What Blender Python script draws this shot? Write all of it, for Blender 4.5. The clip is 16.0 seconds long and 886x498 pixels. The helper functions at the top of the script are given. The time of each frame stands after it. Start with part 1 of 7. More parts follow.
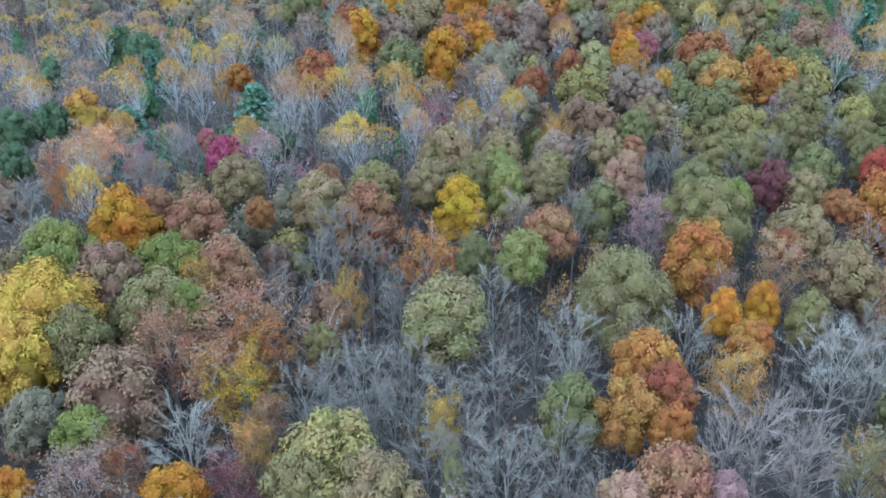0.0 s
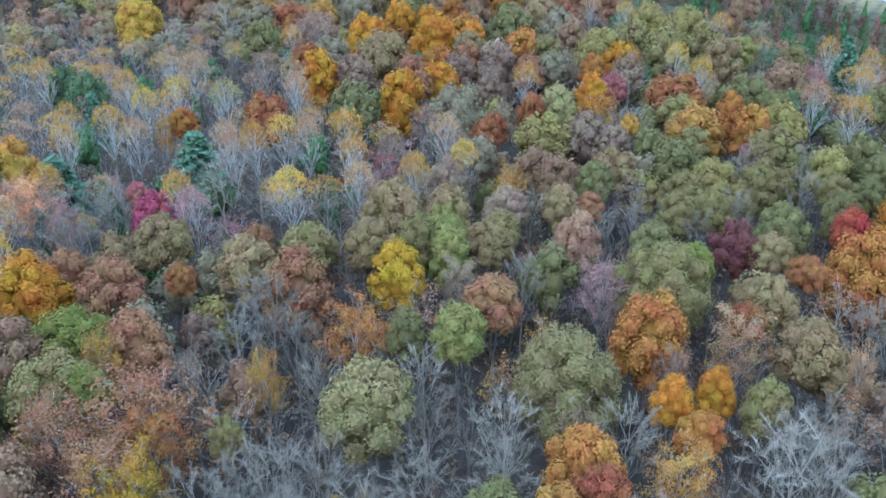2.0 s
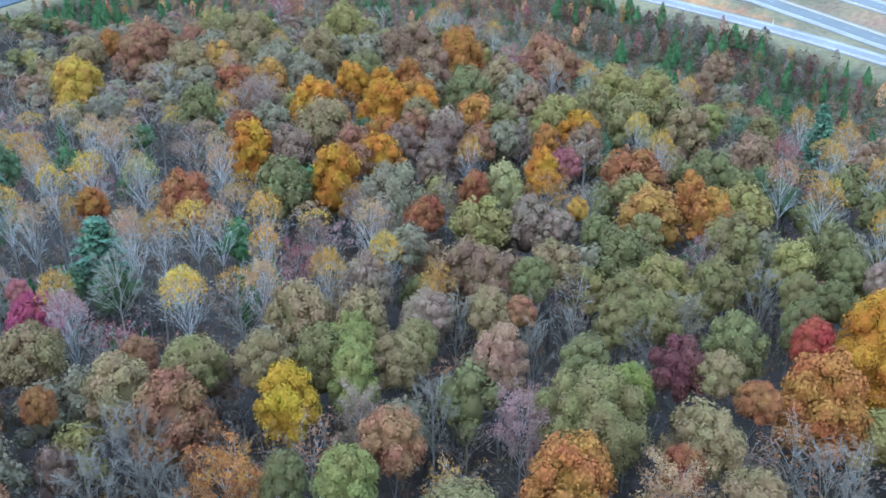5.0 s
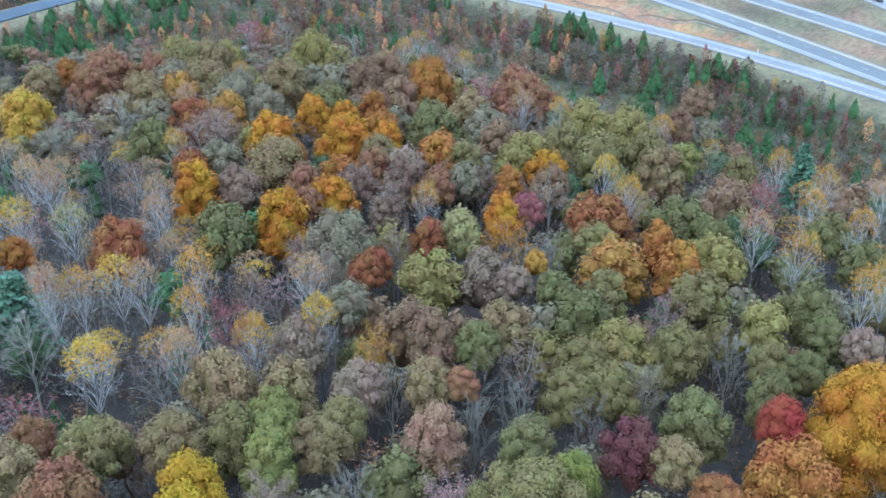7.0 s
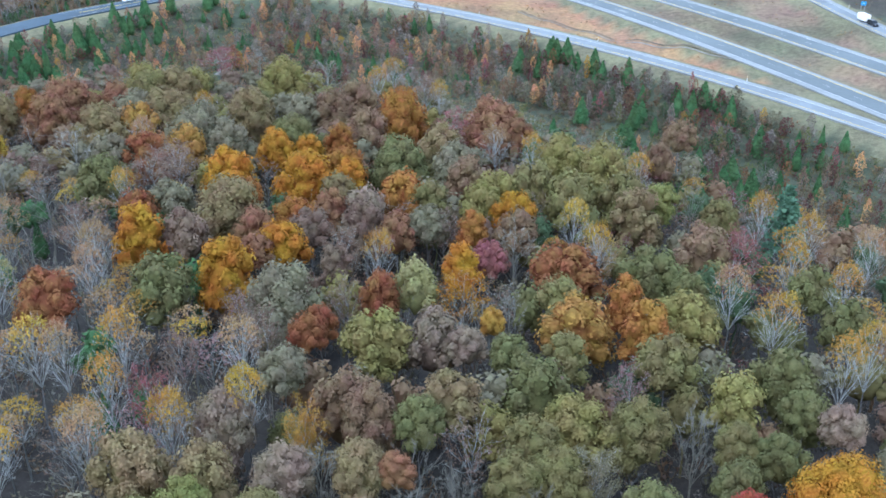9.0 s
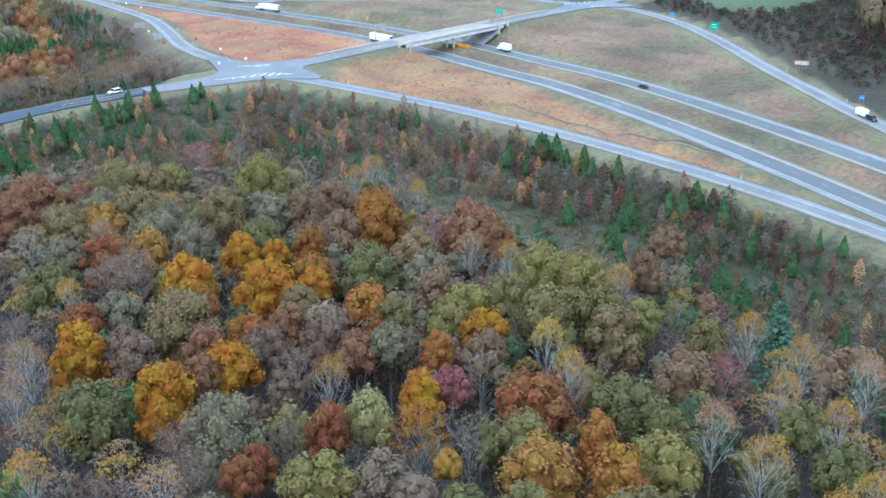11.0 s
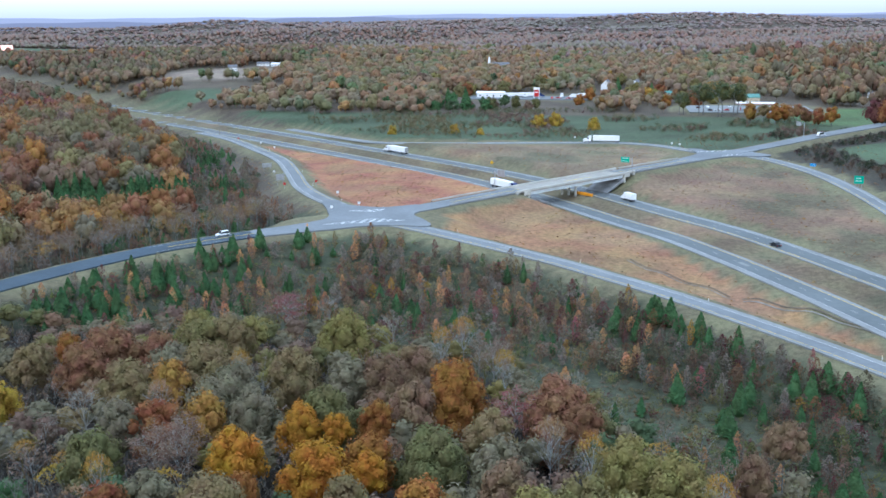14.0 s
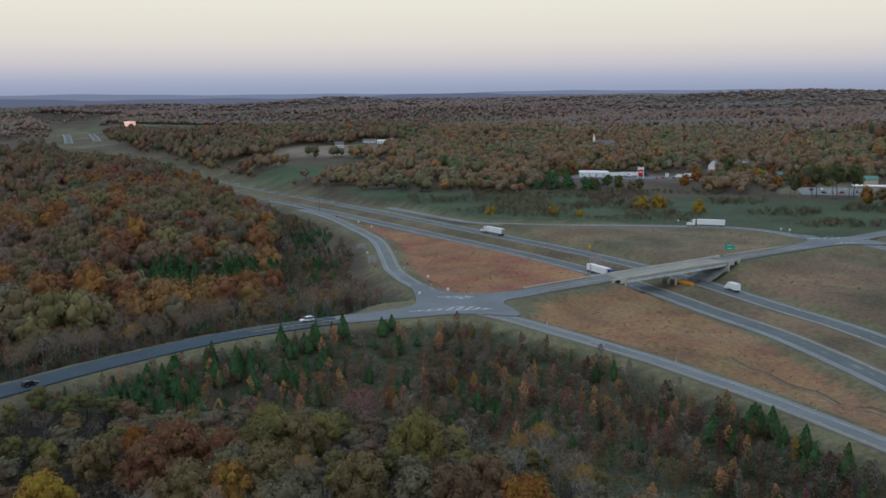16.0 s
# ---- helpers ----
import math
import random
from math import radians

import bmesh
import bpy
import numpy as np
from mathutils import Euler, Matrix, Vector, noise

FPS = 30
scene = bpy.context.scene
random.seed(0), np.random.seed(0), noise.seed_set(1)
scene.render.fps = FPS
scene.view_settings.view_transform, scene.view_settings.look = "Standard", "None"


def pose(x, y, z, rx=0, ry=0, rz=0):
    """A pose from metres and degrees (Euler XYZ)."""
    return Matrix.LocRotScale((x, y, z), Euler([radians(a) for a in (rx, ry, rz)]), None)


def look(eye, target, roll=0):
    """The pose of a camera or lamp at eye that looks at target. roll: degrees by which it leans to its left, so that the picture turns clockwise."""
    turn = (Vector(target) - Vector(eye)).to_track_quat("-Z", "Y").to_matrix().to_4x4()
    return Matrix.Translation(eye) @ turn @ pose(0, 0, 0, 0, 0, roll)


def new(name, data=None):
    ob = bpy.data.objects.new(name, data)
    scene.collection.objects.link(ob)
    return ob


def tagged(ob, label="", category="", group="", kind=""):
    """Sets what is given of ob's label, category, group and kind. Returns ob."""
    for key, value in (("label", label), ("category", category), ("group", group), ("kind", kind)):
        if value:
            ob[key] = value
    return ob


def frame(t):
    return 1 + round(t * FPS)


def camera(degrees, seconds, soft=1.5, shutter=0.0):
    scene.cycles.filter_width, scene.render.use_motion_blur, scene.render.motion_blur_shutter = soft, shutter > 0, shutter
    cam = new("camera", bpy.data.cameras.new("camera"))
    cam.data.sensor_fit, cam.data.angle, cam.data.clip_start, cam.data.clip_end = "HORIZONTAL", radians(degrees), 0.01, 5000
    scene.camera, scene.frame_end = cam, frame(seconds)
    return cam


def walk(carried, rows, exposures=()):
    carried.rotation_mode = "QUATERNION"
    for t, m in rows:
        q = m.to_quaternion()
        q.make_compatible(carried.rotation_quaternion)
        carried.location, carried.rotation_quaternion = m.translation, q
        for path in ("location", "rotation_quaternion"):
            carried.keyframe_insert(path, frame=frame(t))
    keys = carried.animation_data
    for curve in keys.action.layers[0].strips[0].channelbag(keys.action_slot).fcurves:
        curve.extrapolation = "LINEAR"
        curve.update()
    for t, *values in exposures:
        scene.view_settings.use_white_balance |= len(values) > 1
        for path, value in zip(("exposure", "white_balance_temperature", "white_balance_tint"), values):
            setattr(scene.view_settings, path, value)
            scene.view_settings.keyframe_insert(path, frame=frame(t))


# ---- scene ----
cam = camera(48.6, 16.0, soft=1.6)
METRES, EYE, TILT, LEAN, TURN = 114.0, 78.0, -31.1, 0.8, 0.0
ROWS = [
    (0.0, 0.0, 0.0, 0.0, 0.0, 0.0, -0.0),
    (0.5, 0.0171, 0.0209, 0.0129, -0.01, 0.31, -0.04),
    (1.0, 0.0339, 0.0419, 0.0255, -0.02, 0.63, -0.06),
    (1.5, 0.0503, 0.063, 0.0386, -0.05, 0.93, -0.09),
    (2.0, 0.0668, 0.0841, 0.0515, -0.07, 1.24, -0.09),
    (2.5, 0.0827, 0.105, 0.0646, -0.1, 1.54, -0.11),
    (3.0, 0.0987, 0.1265, 0.0777, -0.09, 1.86, -0.14),
    (3.5, 0.1147, 0.1476, 0.0919, 0.01, 2.16, -0.22),
    (4.0, 0.1303, 0.1691, 0.1059, 0.01, 2.47, -0.23),
    (6.5, 0.21, 0.2801, 0.1738, -0.06, 4.35, -0.31),
    (7.0, 0.2252, 0.3024, 0.1877, -0.09, 4.35, -0.33),
    (7.5, 0.2405, 0.3247, 0.2016, -0.07, 4.36, -0.34),
    (8.0, 0.2556, 0.3468, 0.2157, -0.06, 4.36, -0.37),
    (10.5, 0.3318, 0.4591, 0.2954, 0.2, 8.41, -0.6),
    (11.0, 0.3459, 0.4824, 0.3125, 0.49, 9.75, -0.79),
    (11.5, 0.361, 0.5063, 0.3291, 1.93, 11.05, -1.63),
    (12.0, 0.3761, 0.5314, 0.3457, 3.37, 12.33, -2.47),
    (12.5, 0.3913, 0.5566, 0.3629, 4.72, 13.57, -3.25),
    (13.0, 0.4057, 0.5828, 0.3803, 5.74, 14.82, -3.84),
    (13.5, 0.4195, 0.6095, 0.3991, 6.75, 16.03, -4.44),
    (14.0, 0.4318, 0.6358, 0.4194, 7.81, 17.14, -5.07),
    (14.5, 0.4429, 0.6599, 0.4409, 9.57, 18.09, -6.08),
    (15.0, 0.4522, 0.6824, 0.4629, 11.23, 19.08, -7.02),
    (15.5, 0.4591, 0.7027, 0.4841, 12.42, 20.27, -7.71),
    (16.0, 0.4639, 0.7196, 0.5024, 13.32, 20.75, -8.21),
]
EXPOSURES = [(0.0, 1.36, 5420, 10), (4.0, 1.34, 5420, 10), (8.0, 1.17, 5620, 11), (10.5, 0.97, 5780, 10), (12.5, 0.84, 5800, 10), (13.5, 0.74, 5820, 10), (14.0, 0.52, 5900, 10), (14.5, 0.08, 6150, 10), (15.0, -0.32, 6300, 10),
             (15.5, -0.66, 6500, 10), (16.0, -0.84, 6550, 10)]
walk(cam, [(t, pose(0, 0, EYE, TILT, LEAN, TURN) @ pose(METRES * x, METRES * y, METRES * z, 90 + pitch, roll, yaw)) for t, x, y, z, yaw, pitch, roll in ROWS], EXPOSURES)

# ---- world and light ----
world = bpy.data.worlds.new("dusk_sky")
scene.world = world
world.use_nodes = True
wn, wl = world.node_tree.nodes, world.node_tree.links
wn.clear()
w_out = wn.new("ShaderNodeOutputWorld")
w_bg = wn.new("ShaderNodeBackground")
w_sky = wn.new("ShaderNodeTexSky")
w_sky.sky_type, w_sky.sun_disc = "NISHITA", False
w_sky.sun_elevation, w_sky.sun_rotation = radians(51.0), radians(210.0)
w_co = wn.new("ShaderNodeTexCoord")
w_sep = wn.new("ShaderNodeSeparateXYZ")
w_ramp = wn.new("ShaderNodeValToRGB")
w_scale = wn.new("ShaderNodeVectorMath")
w_scale.operation, w_scale.inputs[3].default_value = "SCALE", 0.02
w_mix = wn.new("ShaderNodeMix")
w_mix.data_type = "RGBA"
w_mix.inputs[0].default_value = 0.85
wl.new(w_co.outputs["Generated"], w_sep.inputs[0])
wl.new(w_sep.outputs["Z"], w_ramp.inputs[0])
SKY = [(0.0, (0.34, 0.40, 0.57)), (0.010, (0.42, 0.47, 0.63)), (0.026, (0.65, 0.63, 0.69)), (0.048, (0.84, 0.79, 0.74)), (0.085, (0.93, 0.91, 0.79)),
       (0.14, (0.92, 0.92, 0.86)), (0.25, (0.62, 0.74, 0.90)), (1.0, (0.45, 0.63, 0.87))]
for k, (at, rgb) in enumerate(SKY):
    e = w_ramp.color_ramp.elements[k] if k < 2 else w_ramp.color_ramp.elements.new(at)
    e.position, e.color = at, (*rgb, 1)
wl.new(w_sky.outputs[0], w_scale.inputs[0])
wl.new(w_scale.outputs[0], w_mix.inputs[6])
wl.new(w_ramp.outputs[0], w_mix.inputs[7])
wl.new(w_mix.outputs[2], w_bg.inputs[0])
w_bg.inputs[1].default_value = 1.8
wl.new(w_bg.outputs[0], w_out.inputs[0])

sun = new("sun", bpy.data.lights.new("sun", "SUN"))
sun.data.energy, sun.data.angle, sun.data.color = 0.85, radians(40), (0.99, 0.97, 0.94)
sun.matrix_world = look((-50, -88, 125), (0, 0, 0))


# ---- materials ----
def material(name, rough=0.85, metal=0.0):
    m = bpy.data.materials.new(name)
    m.use_nodes = True
    b = m.node_tree.nodes["Principled BSDF"]
    b.inputs["Roughness"].default_value, b.inputs["Metallic"].default_value = rough, metal
    b.inputs["Specular IOR Level"].default_value = 0.25
    return m, m.node_tree.nodes, m.node_tree.links, b


def noise_node(n, l, scale, detail=3.0, source="Object"):
    co, tx = n.new("ShaderNodeTexCoord"), n.new("ShaderNodeTexNoise")
    tx.inputs["Scale"].default_value, tx.inputs["Detail"].default_value = scale, detail
    l.new(co.outputs[source], tx.inputs["Vector"])
    return tx.outputs["Fac"]


def spread(n, l, value, low, high, start=0.3, end=0.7):
    r = n.new("ShaderNodeMapRange")
    for k, v in enumerate((start, end, low, high)):
        r.inputs[k + 1].default_value = v
    l.new(value, r.inputs[0])
    return r.outputs[0]


def times(n, l, a, b):
    m = n.new("ShaderNodeMath")
    m.operation = "MULTIPLY"
    l.new(a, m.inputs[0]), l.new(b, m.inputs[1])
    return m.outputs[0]


def dim(n, l, colour, value):
    """colour times value."""
    v = n.new("ShaderNodeVectorMath")
    v.operation = "SCALE"
    l.new(colour, v.inputs[0]), l.new(value, v.inputs[3])
    return v.outputs[0]


def plain(name, rgb, rough=0.7, metal=0.0, scale=0.6, vary=0.18, fine=9.0):
    """A surface of one colour with stains and grain at two scales."""
    m, n, l, b = material(name, rough, metal)
    c = n.new("ShaderNodeRGB")
    c.outputs[0].default_value = (*rgb, 1)
    k = times(n, l, spread(n, l, noise_node(n, l, scale), 1 - vary, 1 + vary), spread(n, l, noise_node(n, l, fine), 1 - vary * 0.6, 1 + vary * 0.6))
    l.new(dim(n, l, c.outputs[0], k), b.inputs["Base Color"])
    return m


def foliage(name, by_tree=True):
    """Leaves: the hue of the tree, each leaf clump a little lighter or darker, some light let through."""
    m, n, l, b = material(name, 0.75)
    b.inputs["Specular IOR Level"].default_value = 0.08
    if by_tree:
        info = n.new("ShaderNodeObjectInfo")
        hue = info.outputs["Color"]
    else:
        at = n.new("ShaderNodeAttribute")
        at.attribute_name = "hue"
        hue = at.outputs["Color"]
    geo = n.new("ShaderNodeNewGeometry")
    def patches(scale, detail):
        tx = n.new("ShaderNodeTexNoise")
        tx.inputs["Scale"].default_value, tx.inputs["Detail"].default_value = scale, detail
        l.new(geo.outputs["Position"], tx.inputs["Vector"])
        return tx.outputs["Fac"]

    k = times(n, l, spread(n, l, geo.outputs["Random Per Island"], 0.92, 1.08, 0, 1), spread(n, l, patches(0.85, 4), *((0.72, 1.28) if by_tree else (0.84, 1.16))))
    turn = n.new("ShaderNodeHueSaturation")
    l.new(spread(n, l, patches(0.32, 2), *((0.478, 0.522) if by_tree else (0.484, 0.514))), turn.inputs["Hue"])
    bump = n.new("ShaderNodeBump")
    bump.inputs["Strength"].default_value, bump.inputs["Distance"].default_value = 0.35, 0.25
    l.new(patches(2.2, 3), bump.inputs["Height"])
    l.new(bump.outputs[0], b.inputs["Normal"])
    l.new(dim(n, l, hue, k), turn.inputs["Color"])
    l.new(turn.outputs[0], b.inputs["Base Color"])
    tr, mix = n.new("ShaderNodeBsdfTranslucent"), n.new("ShaderNodeMixShader")
    l.new(turn.outputs[0], tr.inputs[0])
    mix.inputs[0].default_value = 0.20
    l.new(b.outputs[0], mix.inputs[1]), l.new(tr.outputs[0], mix.inputs[2])
    l.new(mix.outputs[0], n["Material Output"].inputs[0])
    return m


def bark(name):
    m, n, l, b = material(name, 0.9)
    info = n.new("ShaderNodeObjectInfo")
    k = times(n, l, spread(n, l, noise_node(n, l, 1.2), 0.75, 1.2), spread(n, l, noise_node(n, l, 8.0), 0.8, 1.2))
    l.new(dim(n, l, info.outputs["Color"], k), b.inputs["Base Color"])
    return m


def cover(name):
    """The ground: soil, litter or grass by the plot, with tufts, patches and mown streaks."""
    m, n, l, b = material(name, 0.95)
    at = n.new("ShaderNodeAttribute")
    at.attribute_name = "hue"
    a = times(n, l, spread(n, l, noise_node(n, l, 0.03, 6), 0.74, 1.22), spread(n, l, noise_node(n, l, 2.4, 3), 0.82, 1.18))
    c = times(n, l, a, spread(n, l, noise_node(n, l, 0.55, 4), 0.76, 1.24))
    turn = n.new("ShaderNodeHueSaturation")
    l.new(spread(n, l, noise_node(n, l, 0.06, 3), 0.482, 0.518), turn.inputs["Hue"])
    l.new(dim(n, l, at.outputs["Color"], c), turn.inputs["Color"])
    l.new(turn.outputs[0], b.inputs["Base Color"])
    bump = n.new("ShaderNodeBump")
    bump.inputs["Strength"].default_value, bump.inputs["Distance"].default_value = 0.4, 0.4
    l.new(noise_node(n, l, 1.1, 4), bump.inputs["Height"])
    l.new(bump.outputs[0], b.inputs["Normal"])
    return m


LEAF, WOOD_LEAF, BARK, COVER = foliage("leaves"), foliage("woodland_leaves", False), bark("bark"), cover("ground_cover")
ASPHALT = plain("asphalt", (0.122, 0.136, 0.138), 0.75, scale=0.05, vary=0.14, fine=0.7)
FRESH = plain("fresh_asphalt", (0.045, 0.068, 0.088), 0.75, scale=0.08, vary=0.2, fine=0.9)
SHOULDER = plain("shoulder_asphalt", (0.225, 0.232, 0.225), 0.8, scale=0.06, vary=0.15, fine=0.8)
RAMP = plain("worn_asphalt", (0.178, 0.19, 0.197), 0.8, scale=0.05, vary=0.16, fine=0.7)
CONCRETE = plain("concrete", (0.50, 0.48, 0.43), 0.85, scale=0.1, vary=0.15, fine=1.5)
DECK = plain("bridge_deck", (0.33, 0.305, 0.26), 0.85, scale=0.08, vary=0.12, fine=1.0)
RIPRAP = plain("slope_paving", (0.25, 0.25, 0.25), 0.9, scale=0.3, vary=0.25, fine=2.0)
PAINT_WHITE = plain("road_paint", (0.46, 0.46, 0.45), 0.7, scale=0.2, vary=0.2, fine=2.0)
PAINT_BRIGHT = plain("fresh_road_paint", (0.66, 0.66, 0.64), 0.7, scale=0.2, vary=0.15, fine=2.0)
PAINT_YELLOW = plain("yellow_road_paint", (0.70, 0.48, 0.08), 0.7)
STEEL = plain("galvanised_steel", (0.42, 0.43, 0.45), 0.45, 0.7)
GIRDER = plain("painted_girder", (0.62, 0.66, 0.66), 0.6)
WHITE = plain("white_paint", (0.80, 0.80, 0.80), 0.35, vary=0.05)
DARK = plain("dark_paint", (0.02, 0.022, 0.028), 0.3, vary=0.05)
BLUE = plain("blue_paint", (0.02, 0.04, 0.14), 0.3, vary=0.05)
RED = plain("red_paint", (0.55, 0.03, 0.03), 0.4, vary=0.08)
RUBBER = plain("rubber", (0.015, 0.015, 0.016), 0.8)
SIGN_GREEN = plain("green_sign_sheeting", (0.0, 0.33, 0.22), 0.35, vary=0.05)
SIGN_BLUE = plain("blue_sign_sheeting", (0.02, 0.25, 0.55), 0.35, vary=0.05)
SIGN_YELLOW = plain("yellow_sign_sheeting", (0.75, 0.42, 0.02), 0.4, vary=0.05)
ORANGE = plain("orange_barrier", (0.75, 0.30, 0.02), 0.5, vary=0.1)
TIMBER = plain("weathered_timber", (0.20, 0.16, 0.13), 0.9, scale=2.0)
ROOF_GREY = plain("shingle_roof", (0.16, 0.16, 0.17), 0.9)
ROOF_GREEN = plain("green_metal_roof", (0.10, 0.24, 0.20), 0.5)
BRICK = plain("brick_wall", (0.35, 0.20, 0.14), 0.9)
TAN_WALL = plain("tan_wall", (0.52, 0.44, 0.33), 0.8)
GLASS, _n, _l, _b = material("dark_glass", 0.08)
_b.inputs["Base Color"].default_value = (0.02, 0.025, 0.03, 1)
LAMP, _n, _l, _b = material("lamp_glow", 0.4)
_b.inputs["Emission Color"].default_value, _b.inputs["Emission Strength"].default_value = (1.0, 0.36, 0.20, 1), 0.9


# ---- the lie of the land ----
# terrain begin
def spline(points, step=5.0):
    """A smooth line through the points, as an array of places about a step apart."""
    p = np.array(points, float)
    p = np.vstack([2 * p[0] - p[1], p, 2 * p[-1] - p[-2]])
    out = []
    for a, b, c, d in zip(p, p[1:], p[2:], p[3:]):
        for u in np.linspace(0, 1, max(2, int(np.linalg.norm(c - b) / step)), endpoint=False):
            out.append(0.5 * (2 * b + (c - a) * u + (2 * a - 5 * b + 4 * c - d) * u ** 2 + (3 * b - a - 3 * c + d) * u ** 3))
    return np.array(out + [p[-2]])


def aside(line, d):
    """The line moved d metres to its right, level."""
    g = np.gradient(line[:, :2], axis=0)
    g /= np.linalg.norm(g, axis=1)[:, None]
    out = line.copy()
    out[:, 0] += g[:, 1] * d
    out[:, 1] -= g[:, 0] * d
    return out


HIGHWAY = spline([(-1250, 1880, 2), (-1060, 1625, 13), (-960, 1497, 18), (-874, 1386, 18.6), (-775, 1255, 15.4), (-672, 1126, 12.3), (-560, 1035, 7), (-440, 947, 2), (-340, 867, 0), (-210, 757, 0), (-90, 652, 0), (-45, 612, 0), (-8, 577, 0), (32, 532, 0), (67, 482, 0),
                  (87, 454.5, 0), (104, 423.5, 0), (118, 394.5, 0), (131, 365.5, 0), (150, 318, 0), (172, 255, 0), (200, 150, 0), (225, 20, 0)])
CROSSROAD = spline([(-185, 60, 3), (-165, 170, 5), (-146, 250, 6.5), (-126, 307, 7), (-114, 339, 7), (-98, 371, 7), (-84, 389, 7), (-69.5, 404, 7), (-53.5, 418, 7), (-40, 432, 7), (-25, 451, 7),
                    (13, 499, 7.3), (53, 547, 7.5), (84, 586, 7.2), (108, 617, 7), (140, 652, 8), (185, 694, 11), (260, 750, 16), (360, 815, 20)])
RAMP_NEAR = spline([(-34, 432, 7), (-14.2, 421.5, 6.6), (-3.3, 414.7, 6.1), (15.8, 402.6, 5.2), (35.3, 390, 4.1), (52.2, 376.5, 3.3), (67.5, 363, 2.7), (83.4, 346.5, 2.2), (96.4, 331.8, 1.8), (108, 318, 1.4), (124, 296, 1), (146, 258, 0.5), (166, 205, 0.2)])
RAMP_WEST = spline([(-44, 442, 7), (-55, 460, 6.6), (-71, 483.6, 5.8), (-86, 510.6, 5.2), (-103, 551, 4.4), (-125.5, 600, 3.4), (-158, 650, 2.4), (-196, 704, 1.2), (-232, 742, 0.5)])
RAMP_FAR = spline([(106, 622, 7), (96.5, 636, 6.7), (78, 660, 6.3), (57, 672, 5.9), (32, 674, 5.4), (0, 678, 4.4), (-34, 682, 3.2), (-70, 687, 2.2), (-97, 695, 1.5), (-140, 735, 0.6), (-175, 768, 0.4)])
RAMP_EAST = spline([(112, 625, 7), (128.6, 614, 6.6), (142.3, 591, 5.8), (151.2, 565, 5.2), (157, 532, 4.6), (160.7, 498, 3.8), (163.3, 466, 3), (167.3, 433, 2.2), (172, 395, 1.4), (179, 350, 0.8), (188, 300, 0.4)])
MEDIAN = np.interp(HIGHWAY[:, 1], [950, 1130], [13.6, 18.8])
NEAR_WAY, FAR_WAY = aside(HIGHWAY, MEDIAN), aside(HIGHWAY, -MEDIAN)
ROADS = [(CROSSROAD, 5.6), (RAMP_NEAR, 4.2), (RAMP_WEST, 4.4), (RAMP_FAR, 4.0), (RAMP_EAST, 4.2), (NEAR_WAY, 5.6), (FAR_WAY, 5.6),
         (spline([(-52, 426, 7), (-22, 436, 7)]), 12.0), (spline([(96, 612, 7), (124, 628, 7)]), 11.0),
         (spline([(-52, 946, 9.2), (18, 946, 9.2)]), 18.0), (spline([(136, 880, 7.2), (182, 880, 7.2)]), 34.0)]


def swell(x, y, cx, cy, sx, sy, turn=0.0):
    c, s = np.cos(turn), np.sin(turn)
    u, v = (x - cx) * c + (y - cy) * s, (y - cy) * c - (x - cx) * s
    return np.exp(-(u / sx) ** 2 - (v / sy) ** 2)


def base_height(x, y):
    far = np.interp(y, [-300, 60, 105, 250, 320, 370, 450, 700, 1200, 2500, 4800], [6, 4, 2, -4, -4.5, -3, 2, 5, 13, 22, 30])
    roll = np.interp(np.hypot(x, y), [650, 2000, 3200, 4700], [0, 1, 0.7, 0.5])
    z = far + roll * (13 * np.sin(x / 260 + 1.0) * np.sin(y / 230) + 12 * np.sin((0.5 * x + y) / 210 + 2) + 7 * np.sin((x - 1.6 * y) / 150))
    z = z + 9 * swell(x, y, -470, 790, 170, 230) - 11 * swell(x, y, -262, 742, 130, 46, 2.43) + 10 * swell(x, y, -345, 1075, 140, 90) - 6 * swell(x, y, -150, 520, 60, 130) + 6 * swell(x, y, -300, 520, 90, 160)
    z = z + 26 * swell(x, y, 330, 600, 110, 130) - 1.5 * swell(x, y, 100, 380, 60, 120)
    z = z + 16 * swell(x, y, 420, 1500, 300, 260) + 22 * swell(x, y, -300, 3500, 900, 420) + 17 * swell(x, y, 500, 3600, 600, 450) + 17 * swell(x, y, -1207, 3365, 160, 180) - 20 * swell(x, y, -2200, 3000, 700, 1100) + 14 * swell(x, y, -900, 2300, 420, 200)
    return z


def height(x, y):
    """The ground's height: the land with the banks and cuttings of the roads."""
    x, y = np.atleast_1d(np.asarray(x, float)), np.atleast_1d(np.asarray(y, float))
    z = base_height(x, y)
    for fill in (True, False):
        for line, half in ROADS:
            lo, hi = line.min(axis=0) - 60, line.max(axis=0) + 60
            k = np.nonzero((x > lo[0]) & (x < hi[0]) & (y > lo[1]) & (y < hi[1]))[0]
            for part in np.array_split(k, max(1, len(k) // 4000)):
                d2 = (x[part, None] - line[None, :, 0]) ** 2 + (y[part, None] - line[None, :, 1]) ** 2
                j = d2.argmin(axis=1)
                d = np.maximum(np.sqrt(d2[np.arange(len(part)), j]) - half - 2.5, 0)
                zr = line[j, 2] - 0.35
                z[part] = np.maximum(z[part], zr - d / 2.6) if fill else np.minimum(z[part], zr + d / 2.2)
    return z


# terrain end

